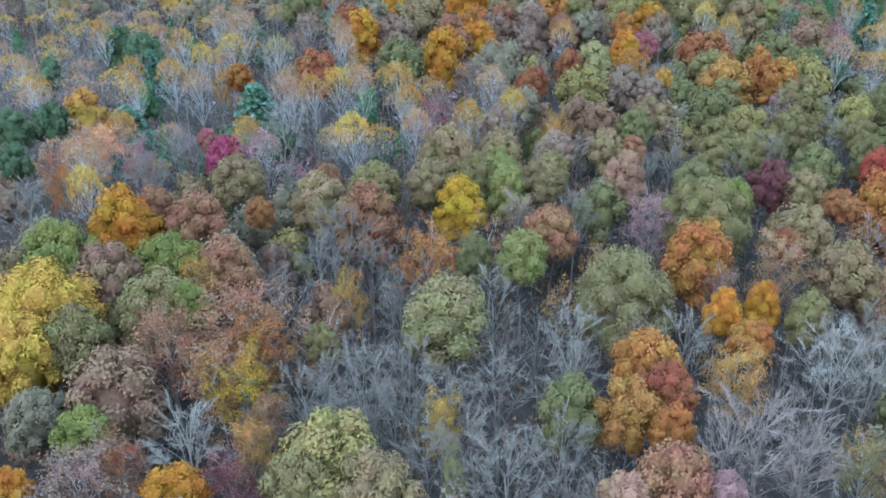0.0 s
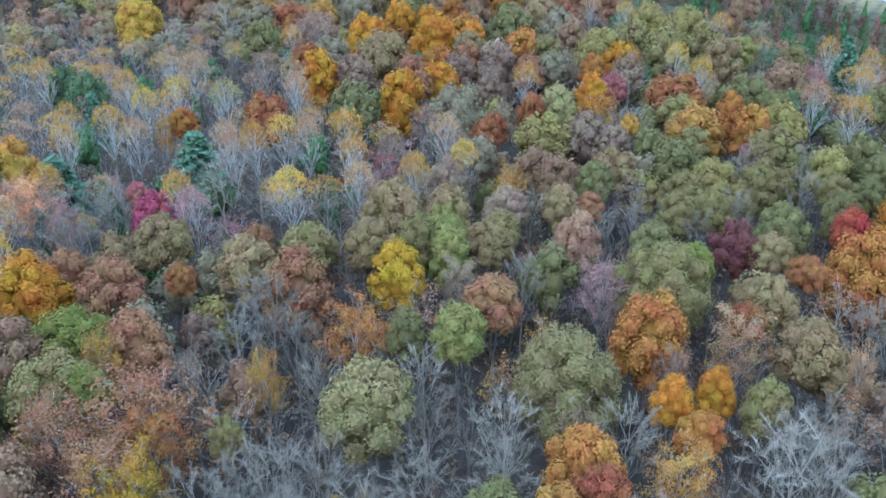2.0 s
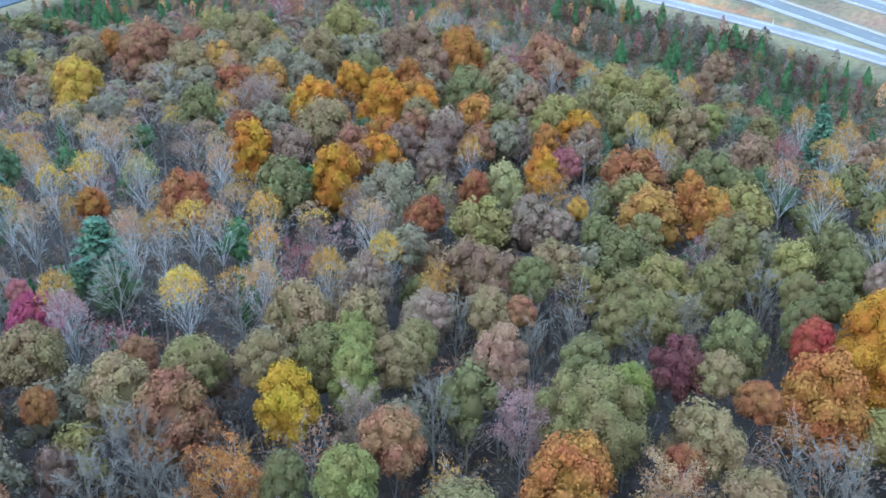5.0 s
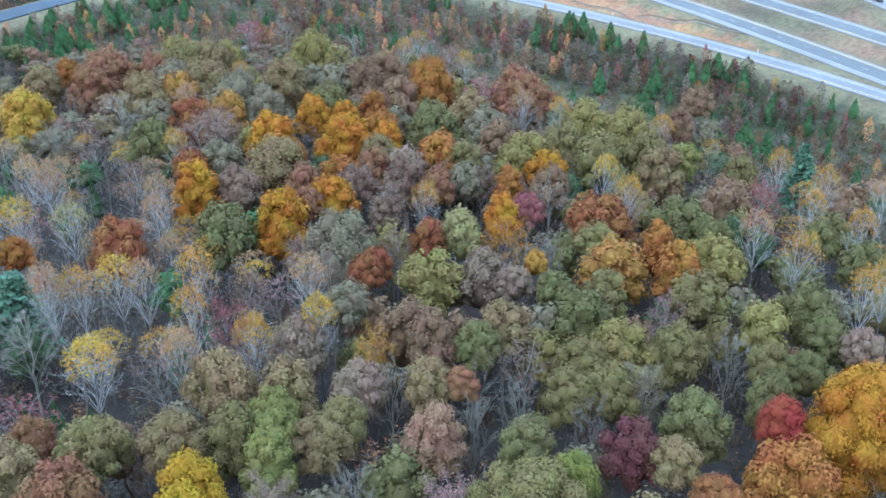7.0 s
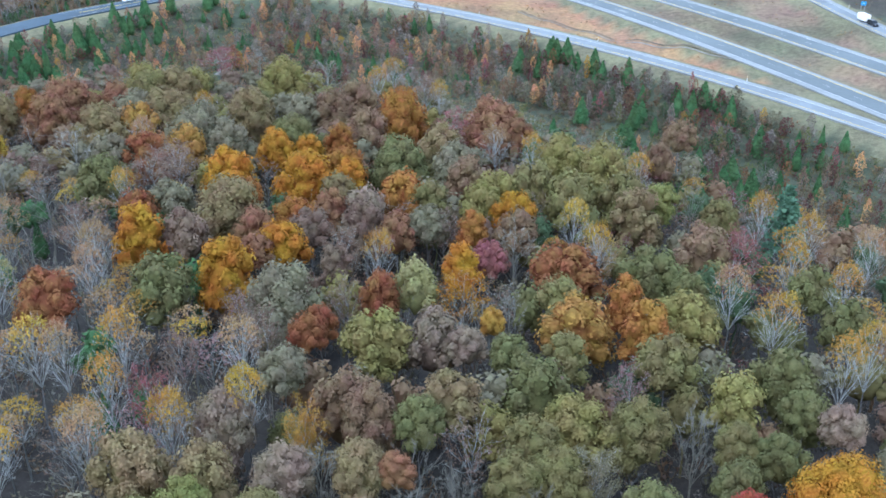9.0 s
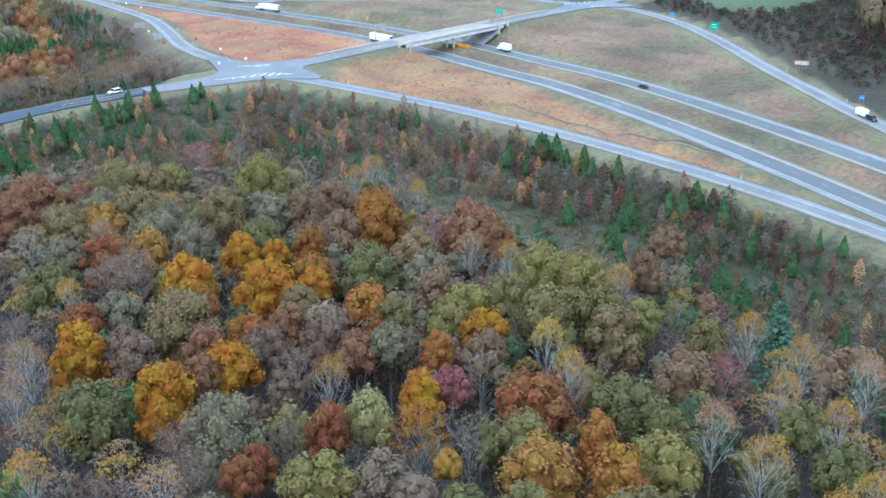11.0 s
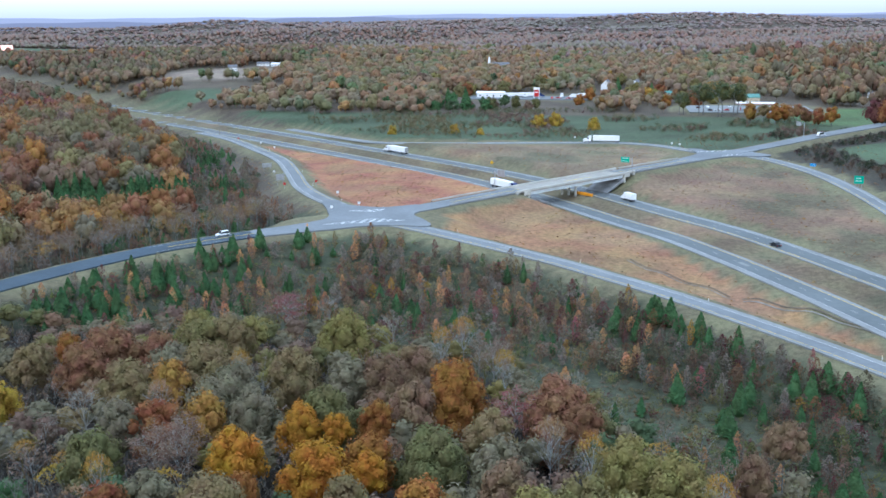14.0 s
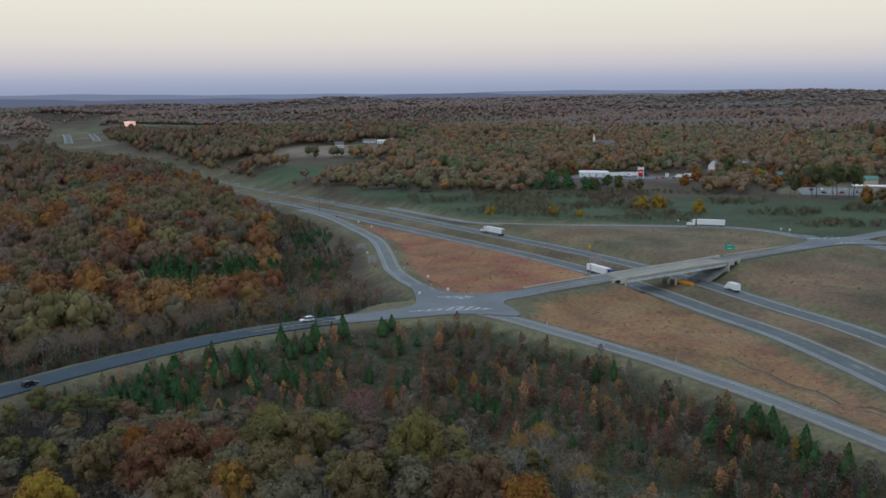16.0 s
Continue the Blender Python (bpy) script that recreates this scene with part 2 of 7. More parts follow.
# ---- making meshes ----
def mesh(name, verts, faces, mat, hue=None, smooth=False):
    """A mesh of triangles (or quads) from arrays."""
    verts, faces = np.asarray(verts, np.float32), np.asarray(faces, np.int32)
    n = faces.shape[1]
    me = bpy.data.meshes.new(name)
    me.vertices.add(len(verts))
    me.vertices.foreach_set("co", verts.ravel())
    me.loops.add(faces.size)
    me.loops.foreach_set("vertex_index", faces.ravel())
    me.polygons.add(len(faces))
    me.polygons.foreach_set("loop_start", np.arange(0, faces.size, n, dtype=np.int32))
    me.polygons.foreach_set("use_smooth", np.full(len(faces), smooth))
    if hue is not None:
        me.attributes.new("hue", "FLOAT_COLOR", "POINT").data.foreach_set("color", np.asarray(hue, np.float32).ravel())
    me.materials.append(mat)
    me.update(calc_edges=True)
    return me


def part(name, bm, mat, parent=None, label=""):
    """Links a bmesh as one mesh object under a thing."""
    me = bpy.data.meshes.new(name)
    bm.to_mesh(me)
    bm.free()
    me.materials.append(mat)
    ob = new(name, me)
    ob.parent = parent
    return tagged(ob, label)


def piece(name, me, parent=None, label=""):
    ob = new(name, me)
    ob.parent = parent
    return tagged(ob, label)


def box(bm, x0, x1, y0, y1, z0, z1, bevel=0.0):
    r = bmesh.ops.create_cube(bm, size=1.0, matrix=Matrix.Translation(((x0 + x1) / 2, (y0 + y1) / 2, (z0 + z1) / 2)) @ Matrix.Diagonal((x1 - x0, y1 - y0, z1 - z0, 1)))
    if bevel:
        bmesh.ops.bevel(bm, geom=list({e for v in r["verts"] for e in v.link_edges}), offset=bevel, segments=2, affect="EDGES")
    return r["verts"]


def boxed(*args, bevel=0.0):
    bm = bmesh.new()
    box(bm, *args, bevel=bevel)
    return bm


def rod(bm, a, b, r0, r1=None, sides=8):
    """A round bar from a to b."""
    a, b = Vector(a), Vector(b)
    m = Matrix.Translation((a + b) / 2) @ (b - a).to_track_quat("Z", "Y").to_matrix().to_4x4()
    return bmesh.ops.create_cone(bm, cap_ends=True, segments=sides, radius1=r0, radius2=r0 if r1 is None else r1, depth=(b - a).length, matrix=m)["verts"]


def rods(*bars, sides=8):
    bm = bmesh.new()
    for a, b, r in bars:
        rod(bm, a, b, r, sides=sides)
    return bm


def prism(points, x0, x1):
    """A side outline (y, z) drawn out along x."""
    bm = bmesh.new()
    a, b = [bm.verts.new((x0, y, z)) for y, z in points], [bm.verts.new((x1, y, z)) for y, z in points]
    bm.faces.new(a[::-1]), bm.faces.new(b)
    for k in range(len(points)):
        j = (k + 1) % len(points)
        bm.faces.new((a[k], a[j], b[j], b[k]))
    bmesh.ops.recalc_face_normals(bm, faces=bm.faces)
    return bm


def thing(name, label, category, group="", kind="", at=None):
    ob = tagged(new(name), label, category, group, kind)
    ob.empty_display_size = 0.5
    if at is not None:
        ob.matrix_world = at
    return ob


def ground_at(x, y):
    return float(height(x, y)[0])


# ---- ground ----
def steps(dense, fine, far, growth):
    out, s = list(np.arange(dense[0], dense[1] + 0.1, fine)), fine
    while out[-1] < far[1]:
        s *= growth
        out.append(out[-1] + s)
    s = fine
    while out[0] > far[0]:
        s *= growth
        out.insert(0, out[0] - s)
    return np.array(out)


CLEARING = (54, 293, 40, 13, -0.55)
WOOD_EDGE = [(-300, 200), (-150, 215), (-128, 270), (-105, 308), (-61, 330), (-22, 330), (30, 303), (51, 275), (78, 250), (99, 210), (140, 150), (200, 60)]


def in_wood(x, y):
    ex, ey = np.array(WOOD_EDGE).T
    return y < np.interp(x, ex, ey)


def near_road(x, y):
    """The distance to the nearest road's edge, and which one it is."""
    best = np.full(np.shape(x), 1e6)
    for line, half in ROADS:
        lo, hi = line.min(axis=0) - 80, line.max(axis=0) + 80
        k = np.nonzero((x > lo[0]) & (x < hi[0]) & (y > lo[1]) & (y < hi[1]))[0]
        for q in np.array_split(k, max(1, len(k) // 4000)):
            d = np.sqrt(((x[q, None] - line[None, :, 0]) ** 2 + (y[q, None] - line[None, :, 1]) ** 2).min(axis=1)) - half
            best[q] = np.minimum(best[q], d)
    return best


def side_of(line, x, y):
    """Metres to the right of the line (left: minus)."""
    d = (x[:, None] - line[None, :, 0]) ** 2 + (y[:, None] - line[None, :, 1]) ** 2
    j = d.argmin(axis=1)
    g = np.gradient(line[:, :2], axis=0)
    g /= np.linalg.norm(g, axis=1)[:, None]
    return (x - line[j, 0]) * g[j, 1] - (y - line[j, 1]) * g[j, 0]


def plot(x, y, cx, cy, sx, sy, turn=0.0):
    """1 inside a softly cornered field, 0 outside."""
    c, s = np.cos(turn), np.sin(turn)
    u, v = ((x - cx) * c + (y - cy) * s) / sx, ((y - cy) * c - (x - cx) * s) / sy
    return (u ** 4 + v ** 4 < 1).astype(float)


LITTER, BRUSH, VERGE, RED_GRASS, TAN_GRASS, MEADOW, WOOD_FLOOR, TILLED = (
    (0.045, 0.038, 0.032), (0.064, 0.070, 0.042), (0.155, 0.138, 0.078), (0.285, 0.150, 0.080), (0.19, 0.143, 0.09), (0.075, 0.105, 0.055), (0.10, 0.078, 0.055), (0.225, 0.175, 0.13))
FIELDS = [(-362, 1120, 58, 95, 0.25, TILLED), (-330, 905, 75, 38, 0.75, MEADOW), (225, 830, 50, 60, 0.3, (0.085, 0.13, 0.05)), (205, 615, 28, 40, 0.2, MEADOW),
          (-560, 1600, 150, 90, 0.1, TILLED), (-860, 1650, 150, 110, 0.3, MEADOW)]


def ground_hue(x, y):
    c = np.empty((len(x), 3))
    c[:] = WOOD_FLOOR
    d = near_road(x, y)
    wood = in_wood(x, y)
    c[(y < 460) & (np.abs(x) < 330)] = BRUSH
    c[wood] = LITTER
    near = (x > -300) & (x < 320) & (y > 200) & (y < 900)
    k = np.nonzero(near)[0]
    s_h, s_c = np.full(len(x), 999.0), np.full(len(x), 999.0)
    s_h[k], s_c[k] = side_of(HIGHWAY, x[k], y[k]), side_of(CROSSROAD, x[k], y[k])
    s_n, s_w = np.full(len(x), 999.0), np.full(len(x), 999.0)
    s_n[k], s_w[k] = side_of(RAMP_NEAR, x[k], y[k]), side_of(RAMP_WEST, x[k], y[k])
    s_f, s_e = np.full(len(x), 999.0), np.full(len(x), 999.0)
    s_f[k], s_e[k] = side_of(RAMP_FAR, x[k], y[k]), side_of(RAMP_EAST, x[k], y[k])
    c[near & (s_h > 0) & (s_c > 0) & (s_n < 0) & (y < 520)] = RED_GRASS * np.array((1.0, 1.05, 1.0))
    c[near & (s_h > 0) & (s_c < 0) & (s_w > 0) & (x < 30) & (y < 760)] = np.array(RED_GRASS) * (1.08, 0.92, 0.95)
    c[near & (s_h < 0) & (s_c < 0) & (s_f < 0) & (x > -175) & (y < 760)] = TAN_GRASS
    c[near & (s_h < 0) & (s_c > 0) & (s_e > 0)] = np.array(TAN_GRASS) * (0.98, 0.88, 0.9)
    c[near & (s_e < -7) & (s_c > 8) & (x > 120) & (y > 400)] = (0.058, 0.050, 0.036)
    c[near & (np.abs(s_h) < 9)] = np.array(TAN_GRASS) * (0.82, 0.84, 0.8)
    c[near & (s_f > 0) & (s_h < -14) & (s_c < 0) & (y > 640) & (y < 830)] = (0.068, 0.092, 0.05)
    p = np.sin(x / 17 + 0.6 * np.sin(y / 23)) + np.sin(y / 12 - x / 31 + 1) + 0.7 * np.sin((x + y) / 7.3 + 2 * np.sin(x / 19))
    grass = near & (c[:, 0] > 0.15)
    damp, dry = np.clip((p - 0.75) / 0.8, 0, 0.6)[:, None], np.clip((-0.7 - p) / 0.9, 0, 0.5)[:, None]
    dry[(s_h > 0) & (s_c < 0)] *= 0.3
    damp[(s_h > 0)] *= 0.45
    mixed = c * (1 - damp) + np.array((0.085, 0.092, 0.052)) * damp
    mixed = mixed * (1 - dry) + np.array((0.26, 0.165, 0.10)) * dry
    c[grass] = mixed[grass]
    for cx, cy, sx, sy, turn, rgb in FIELDS:
        c[plot(x, y, cx, cy, sx, sy, turn) > 0] = rgb
    c[(d < 6) & ~wood & (np.abs(s_h) > 9)] = VERGE
    return c


gx, gy = steps((-200, 240), 4.0, (-4300, 4300), 1.12), steps((20, 720), 4.0, (-1500, 4700), 1.08)
GX, GY = np.meshgrid(gx, gy)
px, py = GX.ravel(), GY.ravel()
pz = height(px, py)
idx = np.arange(len(px)).reshape(GX.shape)
quads = np.stack([idx[:-1, :-1], idx[:-1, 1:], idx[1:, 1:], idx[1:, :-1]], -1).reshape(-1, 4)
g_hue = np.concatenate([ground_hue(px, py), np.ones((len(px), 1))], axis=1)
tagged(new("ground", mesh("ground", np.stack([px, py, pz], 1), quads, COVER, g_hue, True)), "rolling ground of leaf litter, rough brush and dry autumn grass", "ground", kind="structure")


# ---- roads ----
def ribbon(line, a, b, up, drop=0.0):
    """A strip along the line between a and b metres to its right, with skirts that go down by drop."""
    rails = [aside(line, a), aside(line, b)]
    n = len(line)
    for r in rails:
        r[:, 2] += up
    v = np.vstack(rails)
    i = np.arange(n - 1)
    f = np.stack([i, i + n, i + n + 1, i + 1], 1)
    if drop:
        v = np.vstack([v, v - (0, 0, drop)])
        f = np.vstack([f, np.stack([i, i + 1, i + 1 + 2 * n, i + 2 * n], 1), np.stack([i + n, i + 3 * n, i + 3 * n + 1, i + n + 1], 1)])
    return v, f


def strip(name, line, a, b, up, mat, parent, label="", drop=0.5):
    return piece(name, mesh(name, *ribbon(line, a, b, up, drop), mat), parent, label)


def dashes(line, off, wide, long, gap, up):
    """Painted dashes along the line, all of one road in one mesh."""
    s = np.concatenate([[0], np.cumsum(np.linalg.norm(np.diff(line[:, :2], axis=0), axis=1))])
    vs, fs, at = [], [], 0.0
    while at + long < s[-1]:
        u = np.linspace(at, at + long, 3)
        v, f = ribbon(np.stack([np.interp(u, s, line[:, k]) for k in range(3)], 1), off - wide / 2, off + wide / 2, up)
        fs.append(f + sum(len(q) for q in vs))
        vs.append(v)
        at += long + gap
    return np.vstack(vs), np.vstack(fs)


def stretch(line, p, q):
    """The part of the line between the places nearest to p and q."""
    i, j = (int(np.hypot(line[:, 0] - r[0], line[:, 1] - r[1]).argmin()) for r in (p, q))
    return line[i:j + 1]


def highway(name, line, outer, label):
    """One carriageway: two lanes, a broad outer and a narrow inner shoulder. outer: +1 where the outer side lies to the right."""
    road = thing(name, label, "road", kind="structure")
    strip("lanes", line, -3.9, 3.7, 0.0, ASPHALT, road)
    if outer > 0:
        strip("outer_shoulder", line, 3.7, 6.0, -0.004, SHOULDER, road, "pale worn outer shoulder")
        strip("inner_shoulder", line, -5.4, -3.9, -0.004, SHOULDER, road, "pale narrow inner shoulder")
    else:
        strip("outer_shoulder", line, -6.0, -3.9, -0.004, SHOULDER, road, "pale worn outer shoulder")
        strip("inner_shoulder", line, 3.7, 5.2, -0.004, SHOULDER, road, "pale narrow inner shoulder")
    strip("edge_line", line, -3.75 * outer - 0.1, -3.75 * outer + 0.1, 0.02, PAINT_YELLOW, road, "yellow edge line", 0)
    strip("edge_line", line, 3.6 * outer - 0.1, 3.6 * outer + 0.1, 0.02, PAINT_WHITE, road, "white edge line", 0)
    tagged(piece("lane_dashes", mesh("lane_dashes", *dashes(line, -0.1, 0.11, 3.0, 9.0, 0.02), PAINT_WHITE), road), kind="stuff")


highway("road_1", NEAR_WAY, 1, "grey asphalt highway carriageway with pale shoulders")
highway("road_2", FAR_WAY, -1, "grey asphalt highway carriageway with pale shoulders")

cross = thing("road_3", "grey two-lane crossroad with white edge lines", "road", kind="structure")
strip("lanes", stretch(CROSSROAD, (-70, 403), (360, 815)), -5.0, 5.0, 0.06, RAMP, cross)
strip("resurfaced_lanes", stretch(CROSSROAD, (-185, 60), (-70, 403)), -5.0, 5.0, 0.06, FRESH, cross, "dark freshly laid asphalt")
for o in (-3.7, 3.7):
    strip("edge_line", stretch(CROSSROAD, (-95, 376), (-60, 412)), o - 0.06, o + 0.06, 0.08, PAINT_WHITE, cross, "white edge line", 0)
    strip("edge_line", stretch(CROSSROAD, (-15, 463), (98, 604)), o - 0.06, o + 0.06, 0.08, PAINT_WHITE, cross, "white edge line", 0)
for o in (-0.2, 0.2):
    strip("centre_line", stretch(CROSSROAD, (-90, 381), (-64, 409)), o - 0.08, o + 0.08, 0.08, PAINT_YELLOW, cross, "yellow centre line", 0)
    strip("centre_line", stretch(CROSSROAD, (-12, 467), (95, 600)), o - 0.08, o + 0.08, 0.08, PAINT_YELLOW, cross, "yellow centre line", 0)

for k, (line, half, label) in enumerate(((RAMP_NEAR, 3.9, "grey slip road running down to the highway"), (RAMP_WEST, 4.0, "curving grey slip road beside the wooded hill"),
                                         (RAMP_FAR, 3.7, "grey slip road beyond the highway"), (RAMP_EAST, 3.9, "grey slip road curving along the grass bank"))):
    ramp = thing("road_%d" % (k + 4), label, "slip road", kind="structure")
    strip("lane", line, -half + 1.9, half - 1.3, 0.03, RAMP, ramp)
    strip("shoulder", line, -half, -half + 1.9, 0.026, SHOULDER, ramp, "pale shoulder")
    strip("shoulder", line, half - 1.3, half, 0.026, SHOULDER, ramp, "pale shoulder")
    strip("edge_line", line, -half + 1.95, -half + 2.15, 0.05, PAINT_WHITE, ramp, "white edge line", 0)
    strip("edge_line", line, half - 1.5, half - 1.35, 0.05, PAINT_YELLOW, ramp, "yellow edge line", 0)


def pad(name, outline, z, label):
    """A paved junction area with a rounded outline."""
    ring = spline(list(outline) + [outline[0]], 2.0)[:-1]
    bm = bmesh.new()
    top = [bm.verts.new((x, y, z)) for x, y in ring]
    bm.faces.new(top)
    low = [bm.verts.new((x, y, z - 0.6)) for x, y in ring]
    for i in range(len(top)):
        j = (i + 1) % len(top)
        bm.faces.new((top[i], low[i], low[j], top[j]))
    bmesh.ops.recalc_face_normals(bm, faces=bm.faces)
    return tagged(part(name, bm, RAMP), label, "road junction", kind="structure")


junction = pad("junction_1", [(-66, 400), (-45, 414), (-30, 423), (-12, 424), (-15, 434), (-21, 444), (-18, 456), (-23, 463), (-36, 456), (-52, 460), (-57, 468), (-63, 466), (-56, 448), (-52, 432), (-62, 418), (-72, 408)], 7.10,
               "worn grey asphalt junction with painted islands")
junction2 = pad("junction_2", [(88, 584), (97, 596), (114, 612), (130, 615), (136, 620), (128, 630), (131, 638), (122, 640), (108, 630), (101, 640), (95, 640), (98, 622), (88, 602), (82, 590)], 7.16,
                "worn grey asphalt junction with painted islands")


def hatching(parent, a, b, depth, n, z):
    """A painted island: slanting bars between the base line a-b and its peak."""
    a, b = Vector((*a, z)), Vector((*b, z))
    u = (b - a).normalized()
    w = Vector((-u.y, u.x, 0)) * (1 if depth > 0 else -1)
    length = (b - a).length
    bm = bmesh.new()

    def bar(p, q, wide):
        s = (q - p).normalized()
        t = Vector((-s.y, s.x, 0)) * wide / 2
        f = [bm.verts.new(v) for v in (p - t, q - t, q + t, p + t)]
        bm.faces.new(f)
    peak = 0.62
    bar(a, b, 0.25), bar(a, a + u * length * peak + w * abs(depth), 0.25), bar(a + u * length * peak + w * abs(depth), b, 0.25)
    for k in range(1, n):
        f = k / n
        high = abs(depth) * (f / peak if f < peak else (1 - f) / (1 - peak))
        bar(a + u * length * f, a + u * (length * f + high * 0.7) + w * high, 0.6)
    bmesh.ops.recalc_face_normals(bm, faces=bm.faces)
    for f in bm.faces:
        if f.normal.z < 0:
            f.normal_flip()
    tagged(part("painted_island", bm, PAINT_BRIGHT, parent, "white painted hatching"), kind="stuff")


hatching(junction, (-50, 421), (-22, 432), 5.5, 9, 7.13)
hatching(junction, (-47, 447), (-34, 452), -4, 4, 7.13)
hatching(junction2, (98, 628), (124, 633), 6, 9, 7.19)
hatching(junction2, (110, 613), (121, 619), 3.5, 4, 7.19)

# ---- the bridge ----
B0, B1 = Vector((14.5, 500.8, 7.3)), Vector((54.0, 548.5, 7.5))
b_len = (B1 - B0).length
b_at = Matrix.Translation(B0) @ (B1 - B0).to_track_quat("Y", "Z").to_matrix().to_4x4()
bridge = thing("bridge", "concrete road bridge on pale girders crossing the highway", "bridge", at=b_at)
bm = bmesh.new()
box(bm, -5.9, 5.9, -1.0, b_len + 1.0, -0.30, 0.12)
part("deck", bm, DECK, bridge, "pale concrete deck")
for s in (-1, 1):
    part("parapet", prism([(-7, 0.08), (-7, 0.9), (b_len + 7, 0.9), (b_len + 7, 0.08)], s * 5.35, s * 5.8), CONCRETE, bridge, "pale concrete parapet")
    part("end_post", boxed(s * 5.75 - 0.35, s * 5.75 + 0.35, -8.4, -7.0, -1.2, 1.0, bevel=0.05), CONCRETE, bridge)
    part("end_post", boxed(s * 5.75 - 0.35, s * 5.75 + 0.35, b_len + 7.0, b_len + 8.4, -1.2, 1.0, bevel=0.05), CONCRETE, bridge)
for x in (-5.3, -2.7, 0.0, 2.7, 5.3):
    bm = bmesh.new()
    box(bm, x - 0.10, x + 0.10, 0, b_len, -1.55, -0.34)
    box(bm, x - 0.28, x + 0.28, 0, b_len, -1.62, -1.55)
    part("girder", bm, GIRDER, bridge, "pale painted steel girder")
for x in (-4.0, 0.0, 4.0):
    part("column", rods(((x, b_len / 2, -8.2), (x, b_len / 2, -2.3), 0.5), sides=14), CONCRETE, bridge)
part("pier_cap", boxed(-5.4, 5.4, b_len / 2 - 0.6, b_len / 2 + 0.6, -2.35, -1.64, bevel=0.06), CONCRETE, bridge)
for y0, y1 in ((-1.6, -0.1), (b_len + 0.1, b_len + 1.6)):
    part("abutment", boxed(-6.0, 6.0, y0, y1, -4.2, -0.32, bevel=0.05), CONCRETE, bridge)
    for s in (-1, 1):
        y = y0 - 2.5 if y0 < 0 else y1 + 2.5
        part("wing_wall", prism([(min(y, y0), -1.4), (max(y, y1), -1.4), (max(y, y1), 0.1), (min(y, y0), 0.1)], s * 6.02, s * 6.4), CONCRETE, bridge)
for y0, y1 in ((0.2, 12.2), (b_len - 0.2, b_len - 12.2)):
    part("slope_paving", prism([(y0, -2.2), (y1, -7.0), (y1, -7.6), (y0, -3.4)], -6.2, 6.2), RIPRAP, bridge, "grey stone-paved slope")


def guard_rail(line, off, material, label, beam=(0.45, 0.78)):
    """Posts with one continuous beam."""
    rail = thing("guard_rail", label, "guard rail", "guard rails by the bridge")
    side = aside(line, off)
    side[:, 2] += 0.05
    v = np.vstack([side + (0, 0, beam[0]), side + (0, 0, beam[1]), aside(side, 0.12) + (0, 0, beam[1]), aside(side, 0.12) + (0, 0, beam[0])])
    n, i = len(side), np.arange(len(side) - 1)
    f = np.vstack([np.stack([i + a * n, i + b * n, i + b * n + 1, i + a * n + 1], 1) for a, b in ((0, 1), (1, 2), (2, 3), (3, 0))])
    piece("beam", mesh("beam", v, f, material), rail)
    for p in side[:: 1]:
        part("post", boxed(p[0] - 0.08, p[0] + 0.08, p[1] - 0.08, p[1] + 0.08, p[2] - 0.8, p[2] + 0.75), TIMBER, rail)


guard_rail(stretch(CROSSROAD, (-14, 465), (8, 493)), 5.5, STEEL, "galvanised guard rail on timber posts along the crossroad")
guard_rail(stretch(CROSSROAD, (-14, 465), (8, 493)), -5.5, CONCRETE, "pale guard rail on timber posts along the crossroad", (0.4, 0.95))
guard_rail(stretch(CROSSROAD, (60, 556), (92, 597)), 5.5, STEEL, "galvanised guard rail on timber posts along the crossroad")
guard_rail(stretch(CROSSROAD, (60, 556), (92, 597)), -5.5, CONCRETE, "pale guard rail on timber posts along the crossroad", (0.4, 0.95))

# ---- trees ----
HUES = {"olive": (0.221, 0.193, 0.0717), "olivegrey": (0.235, 0.207, 0.105), "olivetan": (0.27, 0.205, 0.0902), "tan": (0.30, 0.22, 0.13), "tanbrown": (0.27, 0.172, 0.0893),
        "tanolive2": (0.31, 0.22, 0.10), "rusttan": (0.31, 0.165, 0.08), "rust": (0.30, 0.125, 0.055), "rustpink": (0.29, 0.15, 0.078), "rustorange": (0.37, 0.165, 0.05),
        "orange": (0.465, 0.22, 0.038), "gold": (0.44, 0.251, 0.057), "goldyellow": (0.405, 0.258, 0.035), "yellow": (0.484, 0.312, 0.06), "yellowolive": (0.285, 0.245, 0.08),
        "paleyellow": (0.357, 0.314, 0.122), "paleolive": (0.244, 0.216, 0.0859), "ygreen": (0.244, 0.24, 0.0702), "green": (0.194, 0.205, 0.0514), "greenolive": (0.18, 0.175, 0.0652),
        "greendark": (0.10, 0.142, 0.070), "darkgreen": (0.090, 0.172, 0.070), "pine": (0.125, 0.215, 0.115), "peach": (0.4, 0.25, 0.115), "peachorange": (0.64, 0.33, 0.14),
        "peachtan": (0.386, 0.239, 0.129), "pink": (0.33, 0.2, 0.165), "pinkbrown": (0.245, 0.165, 0.108), "pinkred": (0.33, 0.13, 0.11), "red": (0.40, 0.095, 0.055),
        "maroon": (0.18, 0.075, 0.062), "magenta": (0.33, 0.08, 0.105), "ochre": (0.40, 0.22, 0.06),
        "grey": (0.182, 0.178, 0.165), "greydark": (0.146, 0.14, 0.131), "greypale": (0.234, 0.23, 0.213), "greywhite": (0.258, 0.255, 0.233), "pinkgrey": (0.215, 0.185, 0.172)}
